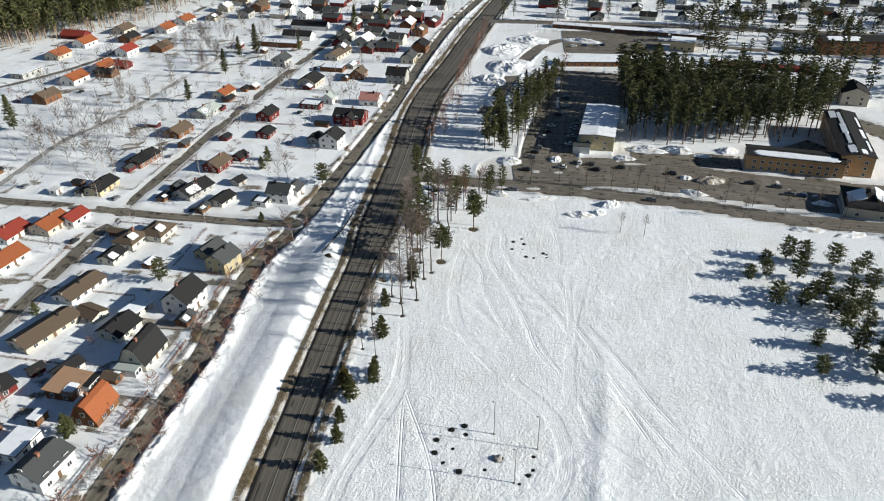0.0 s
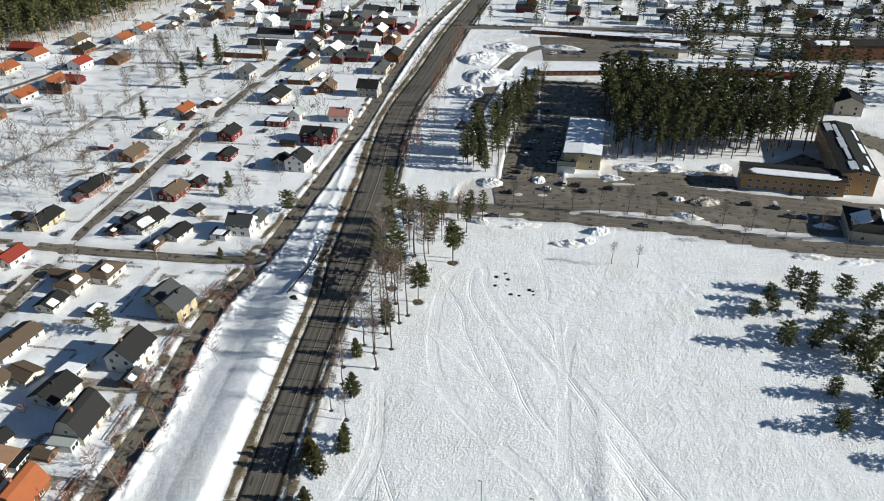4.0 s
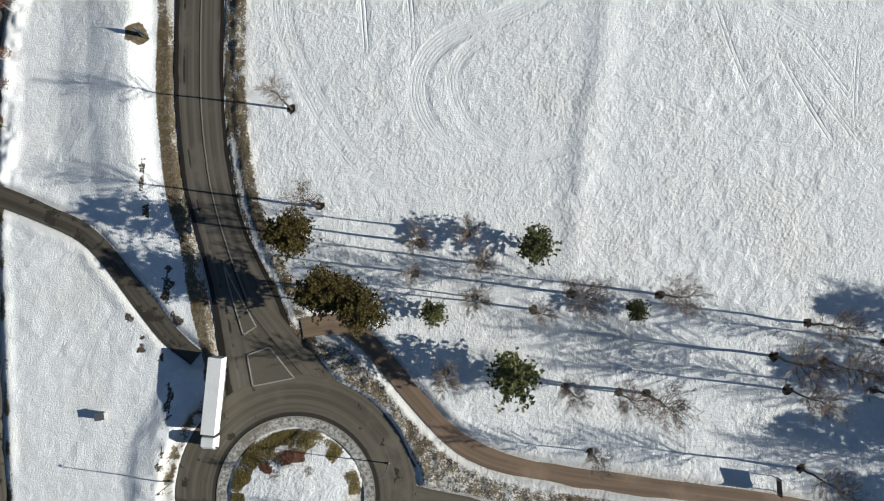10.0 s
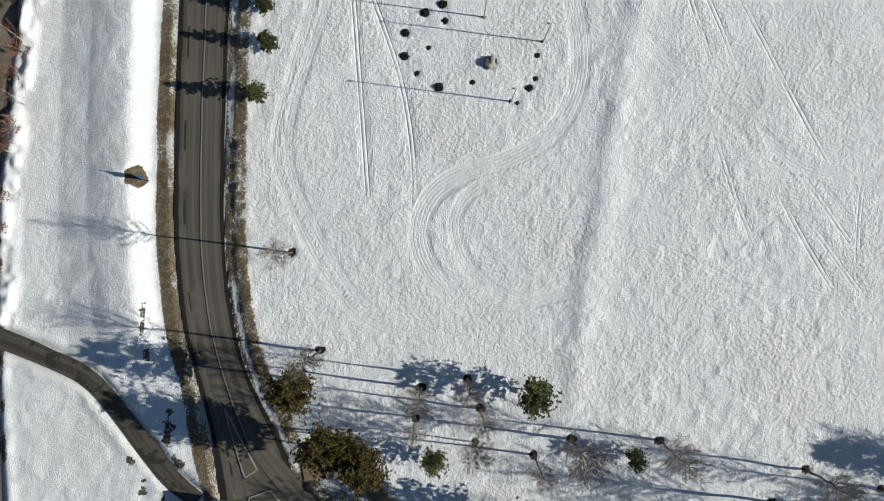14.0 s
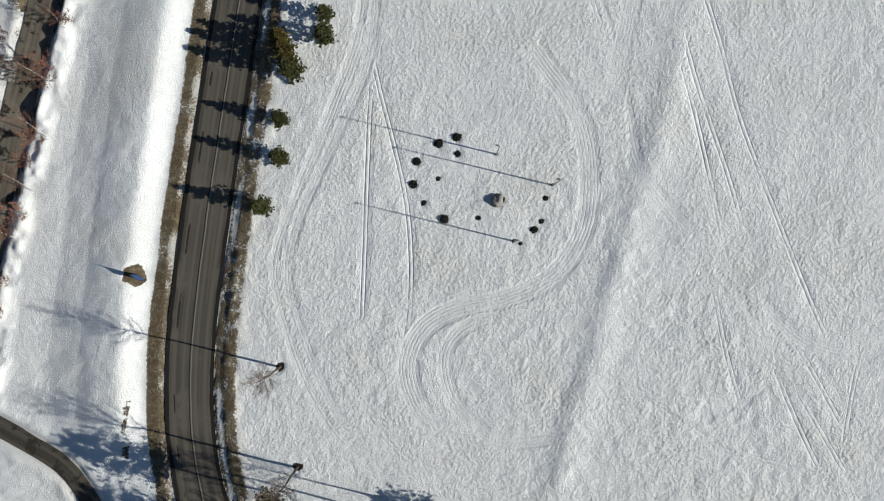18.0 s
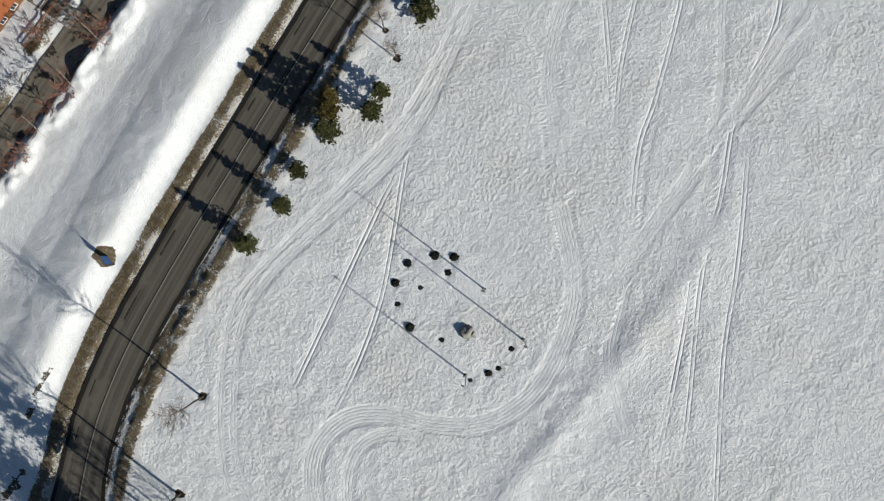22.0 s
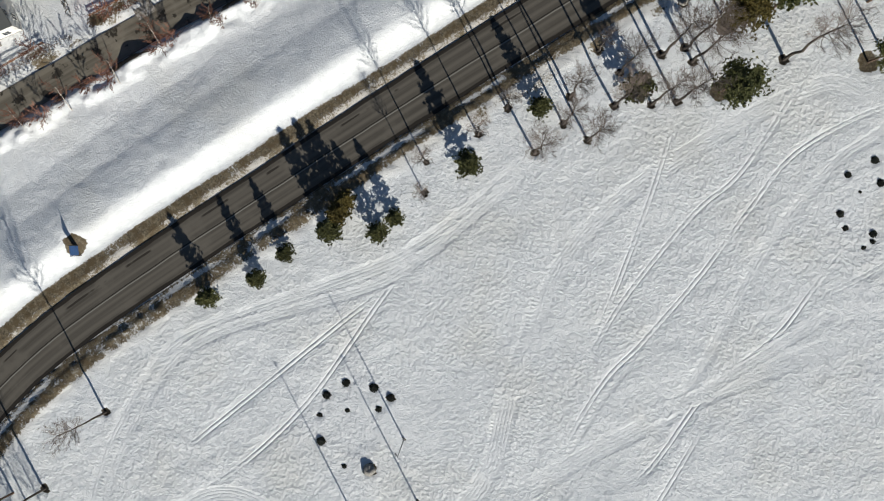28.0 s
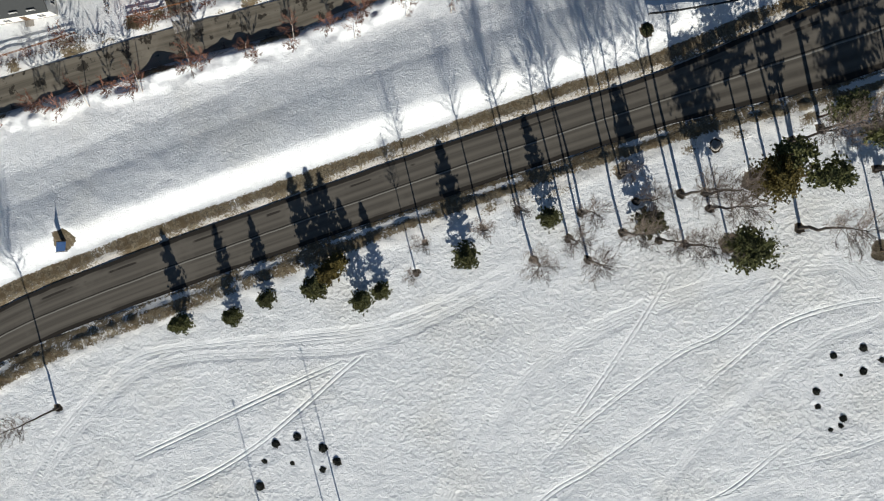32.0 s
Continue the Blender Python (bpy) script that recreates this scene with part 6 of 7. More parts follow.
house(-119.2, 126.6, 81, 4, 3, 2.2, "flat", W_BROWN, DARKROOF, "low garden shed with snow", snow=1, chimney=False, name="shed")
house(-136.9, 133.9, 71, 10, 7, 3.0, "gable", W_RED, DARKROOF, "red house at the far side of a yard", pitch=28)

# ---- rows of houses further off ----
FARW = [W_WHITE, W_BROWN, W_RED, W_BEIGE, W_GREY, W_CREAM]
FARR = [DARKROOF, GREYROOF, BROWNROOF, DARKROOF, GREYROOF]
FARN = {"white_boards": "white", "brown_stained_boards": "brown", "falu_red_boards": "falu red", "beige_render": "beige", "grey_boards": "grey", "cream_boards": "cream"}
spots = []
for row in range(9):
    for col in range(7):
        fx, fy = -120 + row * 16 + rng.uniform(-4, 4), 462 + col * 20 + row * 3 + rng.uniform(-5, 5)
        if fx > float(np.interp(fy, STREET_A[:, 1], STREET_A[:, 0])) - 12:
            continue
        spots.append((fx, fy))
for fy in range(545, 740, 22):
    for fx in range(-235, -140, 22):
        spots.append((fx + rng.uniform(-5, 5), fy + rng.uniform(-6, 6)))
for fy in range(566, 760, 28):
    for fx in range(20, 360, 33):
        spots.append((fx + rng.uniform(-6, 6), fy + rng.uniform(-6, 6)))
for fx, fy in spots:
    fw, fr = rng.choice(FARW), rng.choice(FARR)
    house(fx, fy, rng.choice((78, 84, 172, 168)), rng.uniform(9, 15), rng.uniform(7, 9.5), rng.uniform(2.8, 4.8), "gable", fw, fr, "distant " + FARN[fw.name] + " house with snow on its roof",
          rng.uniform(24, 34), rng.choice((0, 0.4, 0.6, 0.95)), far=True)

# ---- larger buildings beyond the parking lot ----
o = house(37.2, 337.5, 82, 41, 15.5, 7.4, "gable", W_YELLOW, GREYROOF, "two-storey yellow office block with a snow-covered low roof", pitch=4, snow=0.97, storeys=2, chimney=False, name="office_block")
porch(o, -23.0, 6.2, 5.5, 7.5, 3.6, W_WHITE, GREYROOF, "low white annex with a flat roof")
o = house(117.0, 305.4, -9.7, 38.5, 11.2, 7.2, "gable", W_OCHRE, DARKROOF, "long ochre brick block with snow along the eave", pitch=9, storeys=2, chimney=False, name="apartment_block")
part("roof_snow", snow_patch(profile_of("gable", 11.2, 7.2, 9, 0.5), -18.5, 18.5, -5.9, -1.6, 4, 0.25), SNOW, o, "thick snow sheet above the eave")
o = house(145.4, 326.5, 80, 55, 13, 9.5, "gable", W_OCHRE, DARKROOF, "tall ochre brick wing with a dark roof", pitch=10, storeys=3, chimney=False, name="apartment_block")
for k, (xa, xb, ya, yb) in enumerate(((-26, -17, 0.4, 3.6), (-16, -3, 1.0, 2.6), (-4, 9, 0.6, 3.2), (8, 24, 0.8, 2.4), (16, 26, 2.6, 5.6), (-22, -9, -6.0, -4.9), (-7, 4, -6.1, -4.4), (7, 20, -6.1, -5.0), (-26, -21, -3.6, -1.2))):
    part("roof_snow", snow_patch(profile_of("gable", 13, 9.5, 10, 0.5), xa, xb, ya, yb, 7 + k, 0.22), SNOW, o, "thawing streak of roof snow")
o = house(134.9, 270.3, 77, 19, 17, 4.2, "hip", W_BEIGE, DARKROOF, "low hall with a dark hipped roof and snow sheets", pitch=22, snow=0.95, chimney=False, name="hall")
for xa, xb, ya, yb, k in ((-7, 3, 1.5, 7.8, 9), (-6, 0, -7.8, -1.4, 10), (1, 6, -7.6, -1.8, 11)):
    part("roof_snow", snow_patch([(-9, 4.33), (0, 4.33 + 9 * math.tan(radians(22))), (9, 4.33)], xa, xb, ya, yb, k, 0.25), SNOW, o, "thick snow sheet")
for gx, gl in ((52, 40), (92, 36), (126, 30)):
    house(gx - 14, 547 - 0.24 * gx, -12, gl, 7, 2.8, "gable", W_BROWN, DARKROOF, "row of dark garages under thick snow", 8, 0.95, chimney=False, far=True, name="garage_row")
house(38.2, 450.3, 4, 36, 11, 3.0, "flat", W_BROWN, DARKROOF, "long low shed under snow", snow=1, chimney=False, far=True, name="carport")
house(100.2, 490.1, -13, 15, 12, 5.6, "flat", W_YELLOW, DARKROOF, "yellow hall with a snow-white roof", snow=1, chimney=False, far=True, name="hall")
house(139.3, 449.4, -8, 54, 6, 2.8, "gable", W_RED, W_RED, "long low falu red row with snow before it", 12, 0, chimney=False, far=True, name="row_house")
house(206.6, 489.5, 3, 48, 13, 9, "gable", W_BROWN, DARKROOF, "brown three-storey block with snow", 18, 0.5, 3, False, True, name="apartment_block")
house(172.1, 395.6, 79, 15, 13, 7, "gable", W_BEIGE, DARKROOF, "beige two-storey house beside the pines", 24, 0, 2, True, True)

# ---- ring island, refuges and small road things ----
tagged(ring_strip("ring_apron", 12.4, 14.15, 0.17, DIRTYSNOW, "rough stone apron under dirty snow round the island"), "", "kerb", kind="structure")
for k in range(56):
    a = 2 * math.pi * k / 56
    pc = boxed(0, 0, -0.1, 0.24, 1.5, 0.26)
    q = part("kerb_stone", pc, KERB, None)
    q.parent = bpy.data.objects["ring_apron"]
    q.matrix_basis = pose(RING[0] + 14.27 * math.cos(a), RING[1] + 14.27 * math.sin(a), 0.02, 0, 0, math.degrees(a))


def refuge(ring, spot=None):
    o = tagged(new("traffic_island"), "kerbed traffic island with gritty paving", "traffic island")
    part("paving", prism(bmesh.new(), ring, -0.1, 0.17), ISLEPAVE, o)
    n = len(ring)
    for i in range(n):
        (ax, ay), (bx, by) = ring[i], ring[(i + 1) % n]
        L = math.hypot(bx - ax, by - ay)
        e = part("kerb", boxed(0, 0, -0.1, L + 0.2, 0.26, 0.30), KERB, o)
        e.matrix_basis = pose((ax + bx) / 2, (ay + by) / 2, 0, 0, 0, math.degrees(math.atan2(by - ay, bx - ax)))


refuge([(-40.7, 45.0), (-36.8, 46.6), (-32.0, 41.2), (-39.4, 39.4)])
refuge([(-9.7, 18.2), (-4.2, 16.0), (3.6, 14.4), (12.0, 13.5), (3.6, 12.4), (-4.2, 11.5), (-10.5, 12.8)])
refuge([(-46.0, 61.6), (-44.4, 58.5), (-39.4, 50.2), (-41.6, 48.6), (-44.6, 57.0)])
for x, y, s in ((-34.0, 24.5, 0.32), (-24.5, 17.8, 0.4), (-33.5, 16.2, 0.36), (-40.0, 17.0, 0.34), (-28.0, 25.5, 0.3)):
    plant("bare_tree", rng.choice(BARES), (DARKBARK, TWIG), x, y, s * 1.3, turned(), "small leafless tree on the ring island", "tree", "island trees")
lamp_mast(-14.2, 26.6, 9, "grey street lamp beside the ring", 200, 1)
lamp_mast(-53.0, 21.6, 8, "slim pale street lamp at the ring's edge", 20, 1)
lamp_mast(8.0, 13.4, 8, "slim pale street lamp on the traffic island", 180, 1)
truck(-45.7, 37.9, -93)
sg = tagged(new("sign_board"), "dark notice board on two posts beside the cycle way", "sign board")
sg.matrix_world = pose(54.9, 26.3, height(54.9, 26.3), 0, 0, 96)
part("panel", boxed(0, 0, 1.6, 3.2, 0.12, 1.9), BLACK, sg)
for s in (-1.3, 1.3):
    part("post", boxed(s, 0, -0.4, 0.14, 0.14, 3.6), STEEL, sg)
bin_ob = tagged(new("equipment_box"), "small grey cabinet standing in the snow", "cabinet")
bin_ob.matrix_world = pose(-66.5, 32.9, height(-66.5, 32.9), 0, 0, 12)
part("cabinet_body", boxed(0, 0, -0.3, 1.6, 1.1, 1.5), W_GREY, bin_ob)
part("lid", boxed(0, 0, 1.2, 1.8, 1.3, 0.12), STEEL, bin_ob)
boulder(-0.5, 126.2, 1.15, 0.9, 4, "large grey boulder in the ring of shrubs")
bs = tagged(new("sign_board"), "tall blue information board on a bare turf patch", "sign board")
bs.matrix_world = pose(-62.3, 102.4, height(-62.3, 102.4), 0, 0, -25)
part("panel", boxed(0, 0, 0.6, 1.7, 0.14, 2.7), BLUE, bs, "plain blue panel")
for px in (-0.95, 0.95):
    part("post", tube(bmesh.new(), [(px, 0, -0.3), (px, 0, 3.5)], [0.07, 0.07], 6), BLACK, bs)
rail = tagged(new("guard_fence"), "dark low rail fence on the snowy bank", "fence")
RAIL = spline([(-66.4, 213.3), (-65.3, 218.0), (-63.8, 227.4), (-63.2, 236.0), (-62.8, 246.0)], 2.4)
for k, (p, q) in enumerate(zip(RAIL, RAIL[1:])):
    way = math.degrees(math.atan2(q[1] - p[1], q[0] - p[0]))
    L = float(np.hypot(*(q - p)))
    zz = height(p[0], p[1])
    w = part("post", boxed(0, 0, -0.4, 0.16, 0.16, 1.6), BLACK, rail)
    w.matrix_basis = pose(p[0], p[1], zz, 0, 0, way)
    w = part("rail", boxed(L / 2, 0, 0.55, L, 0.22, 0.55), BLACK, rail)
    w.matrix_basis = pose(p[0], p[1], zz, 0, 0, way)
plant("shrub", SHRUBS[1], (DARKBARK, SPRUCE), -64.1, 212.3, 1.0, 0.4, "dark evergreen bush in a melted ring", "shrub", "", None, 0, ("stem", "foliage"))
# a boulder shape stands in for a dark oval, likely a stump or log
boulder(-41.7, 217.6, 0.9, 0.5, 14, "stone standing in for a likely stump in melted snow")

# ---- parked cars and heaps round the lots ----
for x, y, a in ((18.4, 297.1, 170), (26.5, 302.5, 80), (30.8, 301.1, 160), (33.4, 296.1, 150), (43.8, 298.9, 172), (64.9, 294.7, 172), (95.7, 288.3, 175), (105.8, 286.1, 165), (109.2, 279.4, 170), (113.5, 278.6, 172), (53.3, 268.9, 172), (-1.9, 273.1, 172), (3.2, 293.2, 160), (5.2, 306.6, 172), (8.2, 317.6, 172),
                (10.5, 330.7, 172), (14.5, 345.2, 172), (18.1, 361.7, 172), (21.8, 374.4, 172), (22.7, 387.4, 172), (22.4, 323.2, 172), (23.0, 326.4, 172), (23.5, 329.6, 172), (24.0, 332.8, 172), (24.5, 336.0, 172), (25.0, 339.2, 172), (25.6, 343.4, 172), (26.2, 347.6, 172), (6.6, 312.2, 170), (12.5, 338.0, 170), (30.6, 488.3, 10), (37.9, 490.2, 0), (45.4, 488.7, 5), (49.0, 492.2, 170), (72.8, 504.1, 0)):
    pm, pn = rng.choice(PAINTS[:2] + PAINTS[4:] + PAINTS[:3])
    car(x, y, a + rng.uniform(-4, 4), pm, pn + " car parked on the asphalt")
for x, y, a in ((-142.8, 221.8, 70), (-124.4, 205.4, 20), (-126.4, 242.7, 80), (-108.5, 312.0, 82), (-161.9, 249.2, 80), (-164.7, 298.8, 10), (-157.0, 311.8, 80), (-179.4, 221.9, 10), (-147.5, 355.3, 10), (-112.5, 145.0, 40), (-160.1, 214.8, 80)):
    pm, pn = rng.choice(PAINTS[:2] + PAINTS[4:5])
    car(x, y, a, pm, pn + " car parked in a yard")
for k, (x, y, rx, ry, h) in enumerate(((71.0, 277.3, 7, 2.4, 1.4), (36.6, 263.0, 5, 3.5, 2.4), (24.4, 253.5, 7, 3, 1.7), (32.0, 256.0, 4, 3, 1.5), (57.4, 319.5, 10, 3.5, 2.2), (71.7, 320.5, 8, 4, 2.6), (93.5, 322.0, 6, 3.5, 2.2), (107.1, 249.9, 8, 2.5, 1.6), (122, 247.6, 9, 2.5, 1.4), (138, 245.5, 9, 3, 1.5), (8.8, 265.5, 10, 2.6, 1.4), (-7.6, 268.6, 6, 3, 1.6),
                                       (46.5, 309.5, 6, 2.6, 1.5), (16.0, 305.5, 3, 4, 1.6), (70.5, 291.5, 3, 2.2, 1.3), (81.5, 315.5, 5, 2.2, 1.1), (120, 272.5, 5, 2, 1.4), (-4.3, 302.1, 6, 5, 1.8), (-20.0, 413.7, 10, 12, 3.2), (-9.3, 440.3, 16, 18, 3.5), (-15.6, 475.0, 14, 16, 3.2), (0.5, 501.3, 16, 12, 2.6), (-15.5, 378.3, 6, 10, 2.0), (35.7, 502.1, 16, 5, 2.0))):
    heap(x, y, rx, ry, h, rng.uniform(-20, 20), k + 3)

soil = heap(80.0, 289.5, 7, 4, 1.9, 8, 90, "brown heap of gravelly snow on the parking lot")
soil.data.materials[0] = SOILHEAP

# ---- yard trees, bushes and roadside saplings ----
for x, y in ((-86.6, 105.9), (-84.6, 114.7), (-83.7, 125.0), (-84.9, 135.3), (-83.0, 145.0), (-83.0, 154.2), (-79.9, 164.3), (-78.4, 181.7), (-87.7, 96.8), (-86.6, 84.5), (-80.5, 174), (-81, 190), (-82, 201), (-82.5, 213), (-80, 224), (-78, 236)):
    plant("birch_sapling", rng.choice(LEAN), (BIRCH, REDTWIG), x, y, rng.uniform(0.8, 1.15), 1.0 + rng.uniform(-0.4, 0.4), "leaning white birch sapling with reddish twigs", "birch", "street birches")
for k in range(34):
    y = 88 + 4.6 * k + rng.uniform(-1.5, 1.5)
    x = float(np.interp(y, STREET_A[:, 1], STREET_A[:, 0])) + (rng.uniform(4.2, 6.0) if k % 3 else -rng.uniform(4.2, 7))
    plant("bare_bush", rng.choice(BUSH), (DARKBARK, REDTWIG), x, y, rng.uniform(1.0, 2.0), turned(), "reddish leafless brush beside the street", "bush", "street brush", None, 0, ("stem", "crown"))
for x, y, k, s in ((-249.9, 316.1, 1, 1.2), (-227.4, 303.7, 0, 1.0), (-172.5, 454.0, 1, 1.25), (-177.6, 412.5, 1, 1.0), (-179.4, 363.3, 1, 0.8), (-111.7, 282.8, 2, 1.1), (-112.0, 291.8, 2, 1.3), (-81.7, 271.6, 3, 1.0), (-116.0, 192.4, 3, 0.95), (-108.3, 122.3, 2, 1.35),
                   (-181.3, 447.0, 1, 0.9), (-146.9, 462.5, 1, 0.7), (-147.6, 170.8, 2, 0.9), (-121.6, 515.1, 1, 1.2), (-105.1, 528.3, 1, 1.1), (-96.5, 236.9, 2, 0.8)):
    kind, base = ((BARES, 1.0), (NARROW, 1.0), (YOUNG, 1.0), (ROUND, 1.0))[k]
    plant("bare_tree" if k == 0 else "conifer_tree", rng.choice(kind), (BARK, TWIG if k == 0 else NEEDLE), x, y, s, turned(), "leafless tree in a snowy garden" if k == 0 else "dark evergreen tree in a garden", "tree", "garden trees")


def clear(x, y, gap=3.0):
    for line, reach in ((STREET_A, 3.6), (STREET_B, 3.4), (CROSS, 3.4), (MAIN, 9), (LANE_D, 3), (PARK_ROAD, 5.5), (NORTH_LANE, 5)):
        if np.min(np.hypot(line[:, 0] - x, line[:, 1] - y)) < reach + 1.2:
            return False
    return all((x - hx) ** 2 + (y - hy) ** 2 > (r + 0.8) ** 2 for hx, hy, r in TAKEN)


TAKEN = [(o.location.x, o.location.y, 7.5) for o in scene.objects if o.type == "EMPTY" and o.parent is None and o.get("category") in ("house", "garage", "shed", "annex", "outbuilding", "cottage")]
made = 0
while made < 165:
    x, y = rng.uniform(-285, -64), 100 + 480 * rng.random() ** 1.15
    if clear(x, y) and x < -96 + 0.1 * max(0, y - 240):
        made += 1
        big = rng.random()
        if big < 0.55:
            plant("bare_tree", rng.choice(HAZE), (BIRCH, TOWNTWIG if rng.random() < 0.7 else TWIG), x, y, rng.uniform(0.4, 0.95), turned(), "leafless birch in a snowy garden", "birch", "garden birches")
        else:
            plant("bare_bush", rng.choice(BUSH), (DARKBARK, REDTWIG if rng.random() < 0.4 else TWIG), x, y, rng.uniform(0.8, 1.7), turned(), "leafless garden bush above the snow", "bush", "garden bushes", None, 0, ("stem", "crown"))
made = 0
while made < 26:
    x, y = rng.uniform(-190, -75), rng.uniform(120, 520)
    if clear(x, y, 1.0) and x < -98 + 0.1 * max(0, y - 240):
        made += 1
        sw, sr = rng.choice((W_RED, W_BROWN, W_GREY, W_BROWN)), rng.choice((DARKROOF, DARKROOF, BROWNROOF, GREYROOF))
        house(x, y, rng.choice((79, 83, 170)), rng.uniform(3.5, 7), rng.uniform(3, 4.5), rng.uniform(2.1, 2.6), "gable", sw, sr, "small " + {"falu_red_boards": "falu red", "brown_stained_boards": "brown", "grey_boards": "grey"}[sw.name] + " wooden shed in a snowy yard", rng.uniform(15, 30), rng.choice((0, 0, 0.5, 0.9)), chimney=False, far=True, name="shed")
        TAKEN.append((x, y, 4.0))
made = 0
while made < 10:
    x, y = rng.uniform(-280, -72), rng.uniform(250, 540)
    if clear(x, y, 1.0) and x < -84 + 0.1 * max(0, y - 240):
        made += 1
        pm, pn = rng.choice(PAINTS)
        car(x, y, rng.choice((80, 84, 172, 260)) + rng.uniform(-8, 8), pm, pn + " car parked in a snowy yard")
        TAKEN.append((x, y, 2.0))
made = 0
while made < 60:
    x, y = rng.uniform(-275, -175), rng.uniform(300, 560)
    if clear(x, y):
        made += 1
        plant("bare_tree", rng.choice(HAZE), (BIRCH, TOWNTWIG), x, y, rng.uniform(0.5, 1.1), turned(), "leafless birch on a snowy meadow", "birch", "meadow birches")
for k in range(34):
    t = k / 33
    x, y = -41.5 + 13 * t + rng.uniform(-1.5, 1.5), 312 + 215 * t
    plant("birch_sapling", rng.choice(HAZE), (BIRCH, REDTWIG), x, y, rng.uniform(0.6, 0.95), turned(), "leafless birch on the road's verge", "birch", "verge birches")
for k in range(22):
    t = k / 21
    x, y = -60.5 + 15 * t + rng.uniform(-1.2, 1.2), 355 + 175 * t
    plant("birch_sapling", rng.choice(HAZE), (BIRCH, REDTWIG), x, y, rng.uniform(0.4, 0.7), turned(), "leafless birch on the road's verge", "birch", "verge birches")
for k in range(15):
    x = 6 + k * 10.8 + rng.uniform(-1, 1)
    y = float(np.interp(x, PARK_ROAD[:, 0], PARK_ROAD[:, 1])) + 6.2
    plant("street_tree", rng.choice(SLIM), (DARKBARK, TOWNTWIG), x, y, rng.uniform(0.68, 0.85), turned(), "slim leafless street tree beside the parking lot", "tree", "street trees")
    if k % 3 == 1:
        plant("street_tree", rng.choice(SLIM), (DARKBARK, TOWNTWIG), x + 4, y - 12.6, rng.uniform(0.5, 0.7), turned(), "slim leafless street tree beside the parking lot", "tree", "street trees")
for x, y in ((38.7, 241.3), (47.1, 239.5)):
    plant("bare_tree", rng.choice(SLIM), (DARKBARK, TWIG), x, y, 0.62, turned(), "young leafless tree on the field's edge", "tree", "park trees")
for k in range(16):
    x, y = rng.uniform(-32, -12), rng.uniform(246, 272)
    plant("bare_tree", rng.choice(SLIM), (DARKBARK, REDTWIG), x, y, rng.uniform(0.7, 1.0), turned(), "leafless birch among the pines", "birch", "grove birches")

for gx, gy in ((-232, 305), (-219, 291), (-195, 282), (-197, 297), (-197, 309), (-218, 315), (-218, 367), (-208, 358), (-234, 383), (-208, 443), (-223, 457), (-193, 417), (-201, 482), (-222, 525), (-139, 335), (-119, 489), (-177, 299), (-150, 323), (-182, 273), (-136, 391), (-237, 400), (-226, 480), (-212, 473), (-211, 555), (-109, 362), (-65, 351), (-160, 296)):
    for k in range(3):
        x, y = gx + rng.uniform(-5, 5), gy + rng.uniform(-6, 6)
        if clear(x, y):
            plant("bare_tree", rng.choice(HAZE), (BIRCH, TOWNTWIG if rng.random() < 0.7 else TWIG), x, y, rng.uniform(0.75, 1.15), turned(), "tall leafless birch with a hazy brown crown", "birch", "tall birches")

for gx, gy in [(-33, 360), (-34, 418), (-34, 389), (10, 389), (17, 417), (14, 403), (-33, 330), (-11, 358), (4, 384), (22, 433)]:
    for k in range(3):
        x, y = gx + rng.uniform(-4, 4), gy + rng.uniform(-6, 6)
        if clear(x, y):
            plant("bare_tree", rng.choice(HAZE), (BIRCH, REDTWIG), x, y, rng.uniform(0.6, 1.0), turned(), "leafless birch on the road's verge", "birch", "verge birches")

# the park goes on to the east, and shades the snow at its foot
for k in range(30):
    x, y = 80 + 56 * rng.random(), 20 + 38 * ((k * 0.618 + 0.1 * rng.random()) % 1)
    if k % 3 == 1:
        plant("pine_tree", rng.choice(BROADPINE), (BARK, NEEDLE), x + 8, y, rng.uniform(0.8, 1.1), turned(), "bushy green pine on the snow", "pine", "pines")
    else:
        plant("bare_tree", rng.choice(BIGBARE), (DARKBARK, TWIG), x, y, rng.uniform(0.95, 1.2), turned(), "leafless park tree in a melted ring of snow", "tree", "park trees")

# crowds of bare trees and brush over the far gardens
FAR_TREES = []
while len(FAR_TREES) < 620:
    x, y = rng.uniform(-290, 320), rng.uniform(255, 740)
    if (x < -68 + 0.13 * (y - 380) or (x > 0 and y > 520)) and clear(x, y):
        FAR_TREES.append((x, y, 0.1, rng.uniform(0.5, 1.2), turned()))
strewn("far_tree_twigs", FAR_TREES, FARBARE, TOWNTWIG, "bare crowns of many garden trees", "trees", 1)
strewn("far_tree_trunks", FAR_TREES, FARBARE, BIRCH, "pale trunks of many garden trees", "trees", 0)
FAR_PINES = [(rng.uniform(-130, 330), rng.uniform(550, 760), 0.1, rng.uniform(0.6, 1.1), turned()) for k in range(170)]
FAR_PINES += [(rng.uniform(110, 330), rng.uniform(400, 560), 0.1, rng.uniform(0.7, 1.2), turned()) for k in range(190)]
FAR_PINES += [(rng.uniform(50, 80), rng.uniform(400, 436), 0.1, rng.uniform(0.9, 1.3), turned()) for k in range(22)]
FAR_PINES = [p for p in FAR_PINES if clear(p[0], p[1])]
strewn("far_pine_crowns", FAR_PINES, FARPINE, NEEDLE, "dark pine crowns between far houses", "trees", 1)
strewn("far_pine_trunks", FAR_PINES, FARPINE, BARK, "pine trunks between far houses", "trees", 0)


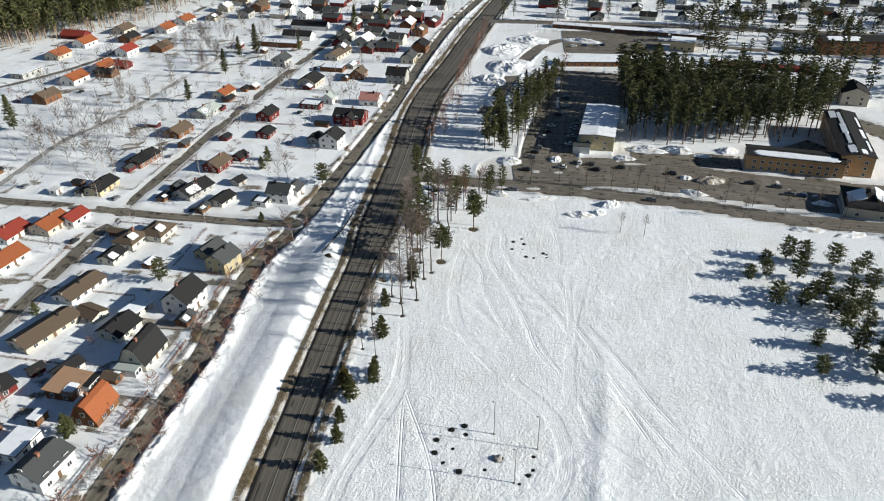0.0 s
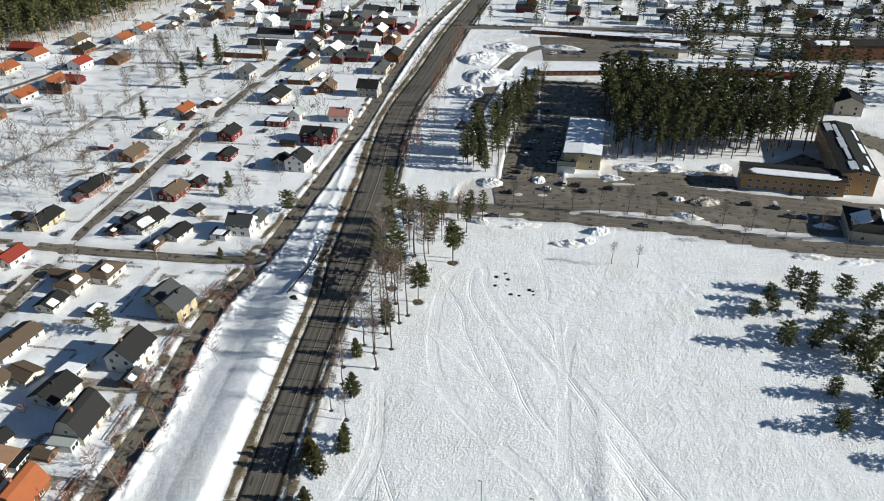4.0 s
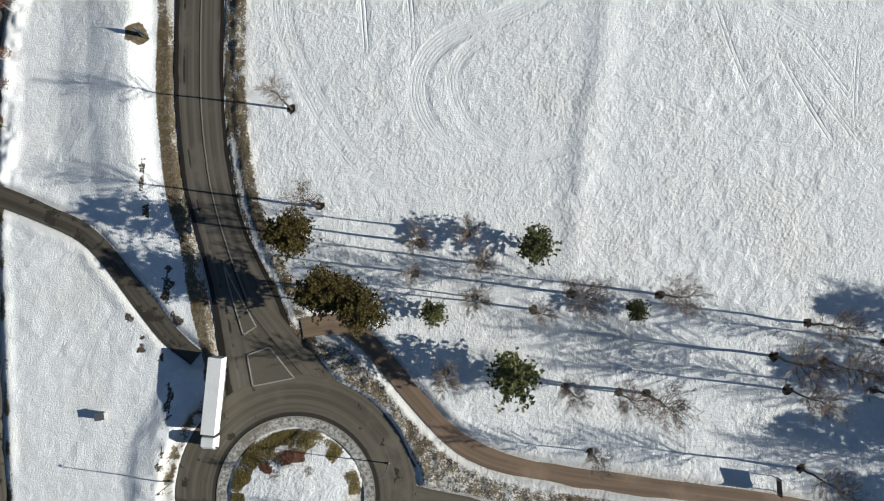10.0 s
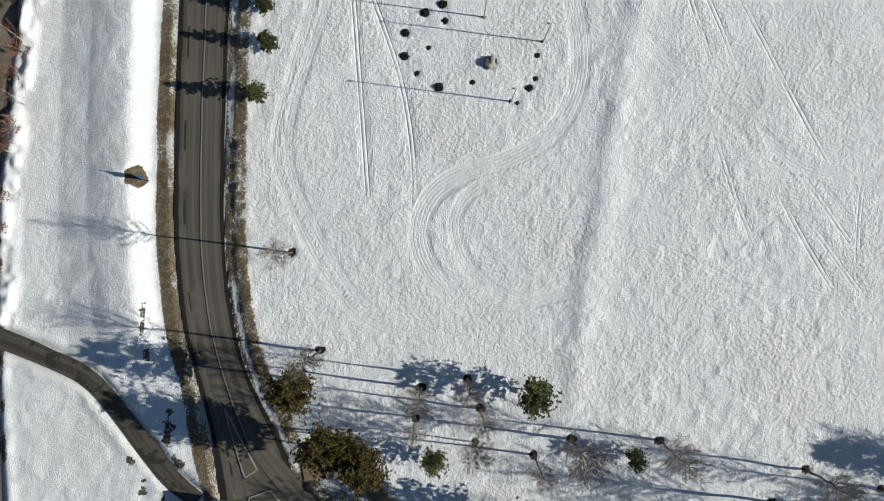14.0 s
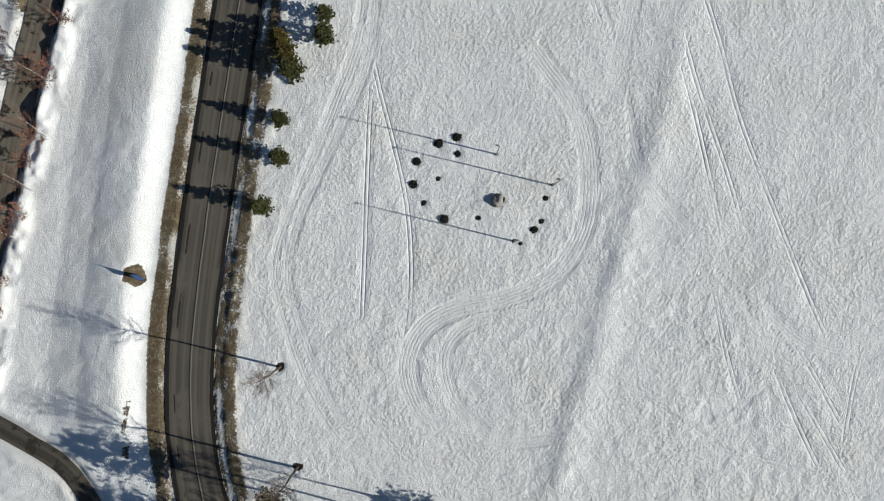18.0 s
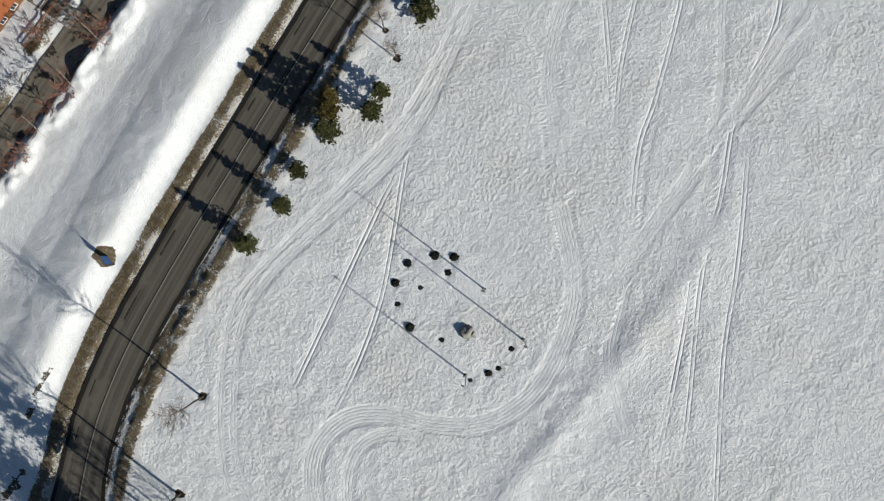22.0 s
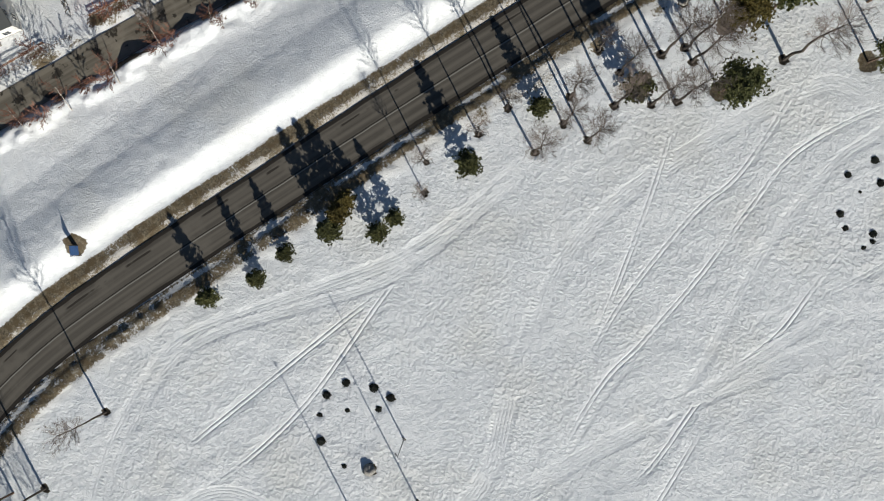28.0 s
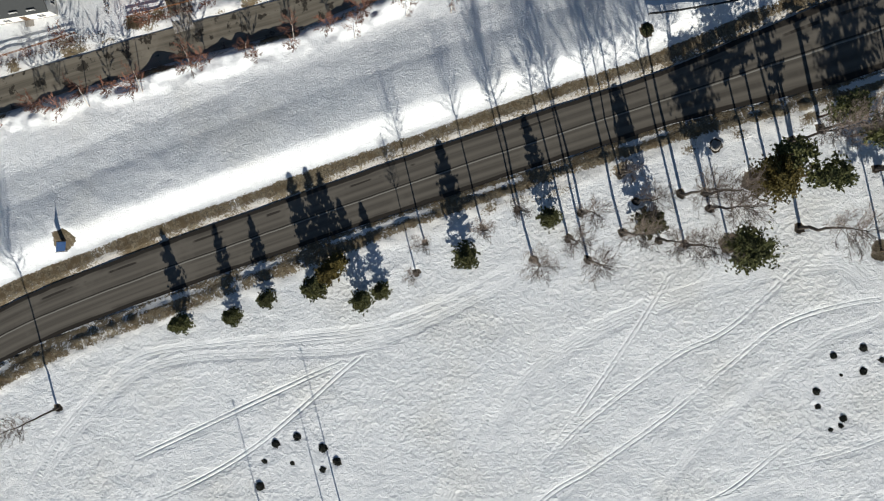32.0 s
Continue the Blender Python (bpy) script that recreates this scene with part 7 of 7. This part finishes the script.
def hedge(x0, y0, x1, y1, h=1.3, w=1.0):
    """A leafless clipped hedge from place to place."""
    rnd = random.Random(int(x0 * 3 + y0))
    L = math.hypot(x1 - x0, y1 - y0)
    bm = bmesh.new()
    for k in range(int(L * 16)):
        t = rnd.random()
        tri_tuft(bm, Vector((L * t, rnd.uniform(-w, w) / 2, rnd.uniform(0.05, h) * (0.7 + 0.3 * math.sin(7 * t + x0)))), 0.26, rnd, 2)
    o = part("hedge", bm, REDTWIG if rnd.random() < 0.5 else TWIG, None, "leafless brown hedge along a garden")
    o.matrix_world = pose(x0, y0, 0.15, 0, 0, math.degrees(math.atan2(y1 - y0, x1 - x0)))
    tagged(o, "", "hedge", "garden hedges")


def fence(x0, y0, x1, y1):
    L = math.hypot(x1 - x0, y1 - y0)
    o = tagged(new("fence"), "low dark wooden fence around a garden", "fence", "garden fences")
    o.matrix_world = pose(x0, y0, 0.1, 0, 0, math.degrees(math.atan2(y1 - y0, x1 - x0)))
    n = max(2, int(L / 3))
    for k in range(n + 1):
        part("post", boxed(L * k / n, 0, -0.2, 0.14, 0.14, 1.35), W_BROWN, o)
    for z in (0.45, 0.85):
        part("rail", boxed(L / 2, 0, z, L, 0.06, 0.16), W_BROWN, o)


# plot edges: hedges along the streets and between gardens
for y0, y1 in ((100, 122), (126, 143), (148, 160), (164, 178), (182, 198), (203, 222), (254, 270), (276, 300), (305, 330), (336, 362)):
    xa, xb = (float(np.interp(y, STREET_A[:, 1], STREET_A[:, 0])) - 5.2 for y in (y0, y1))
    hedge(xa, y0, xb, y1, 1.1, 1.1)
for y0, y1 in ((160, 180), (196, 226), (262, 290), (300, 340), (350, 380), (400, 440)):
    for side in (-5, 5):
        xa, xb = (float(np.interp(y, STREET_B[:, 1], STREET_B[:, 0])) + side for y in (y0, y1))
        hedge(xa, y0 + side, xb, y1 + side, 1.2, 1.0)
for k, y in enumerate((124, 146, 162, 181, 199, 226, 262, 284, 306, 332, 356, 384, 410)):
    if k % 2:
        fence(-121 + 0.1 * max(0, y - 240), y + 2, -150 + 0.06 * max(0, y - 240), y + 4)
    else:
        hedge(-99 + 0.1 * max(0, y - 240), y, -114 + 0.1 * max(0, y - 240), y + 1.5, 1.0, 0.9)
for k, y in enumerate((212, 258, 282, 318, 350, 372)):
    hedge(-162 + 0.06 * (y - 200), y, -188 + 0.06 * (y - 200), y + 3, 1.3, 1.0)
for y0, y1 in ((100, 117), (127, 140), (150, 162), (168, 178), (187, 200), (207, 222)):
    xa, xb = (float(np.interp(y, STREET_A[:, 1], STREET_A[:, 0])) - 6.6 for y in (y0, y1))
    fence(xa, y0, xb, y1)
hedge(-116.4, 202, -115.2, 229, 1.2, 1.0)
hedge(-110.4, 198.6, -97.0, 197.8, 1.1, 0.9)
hedge(-94.0, 176.0, -94.5, 187.0, 1.0, 0.9)
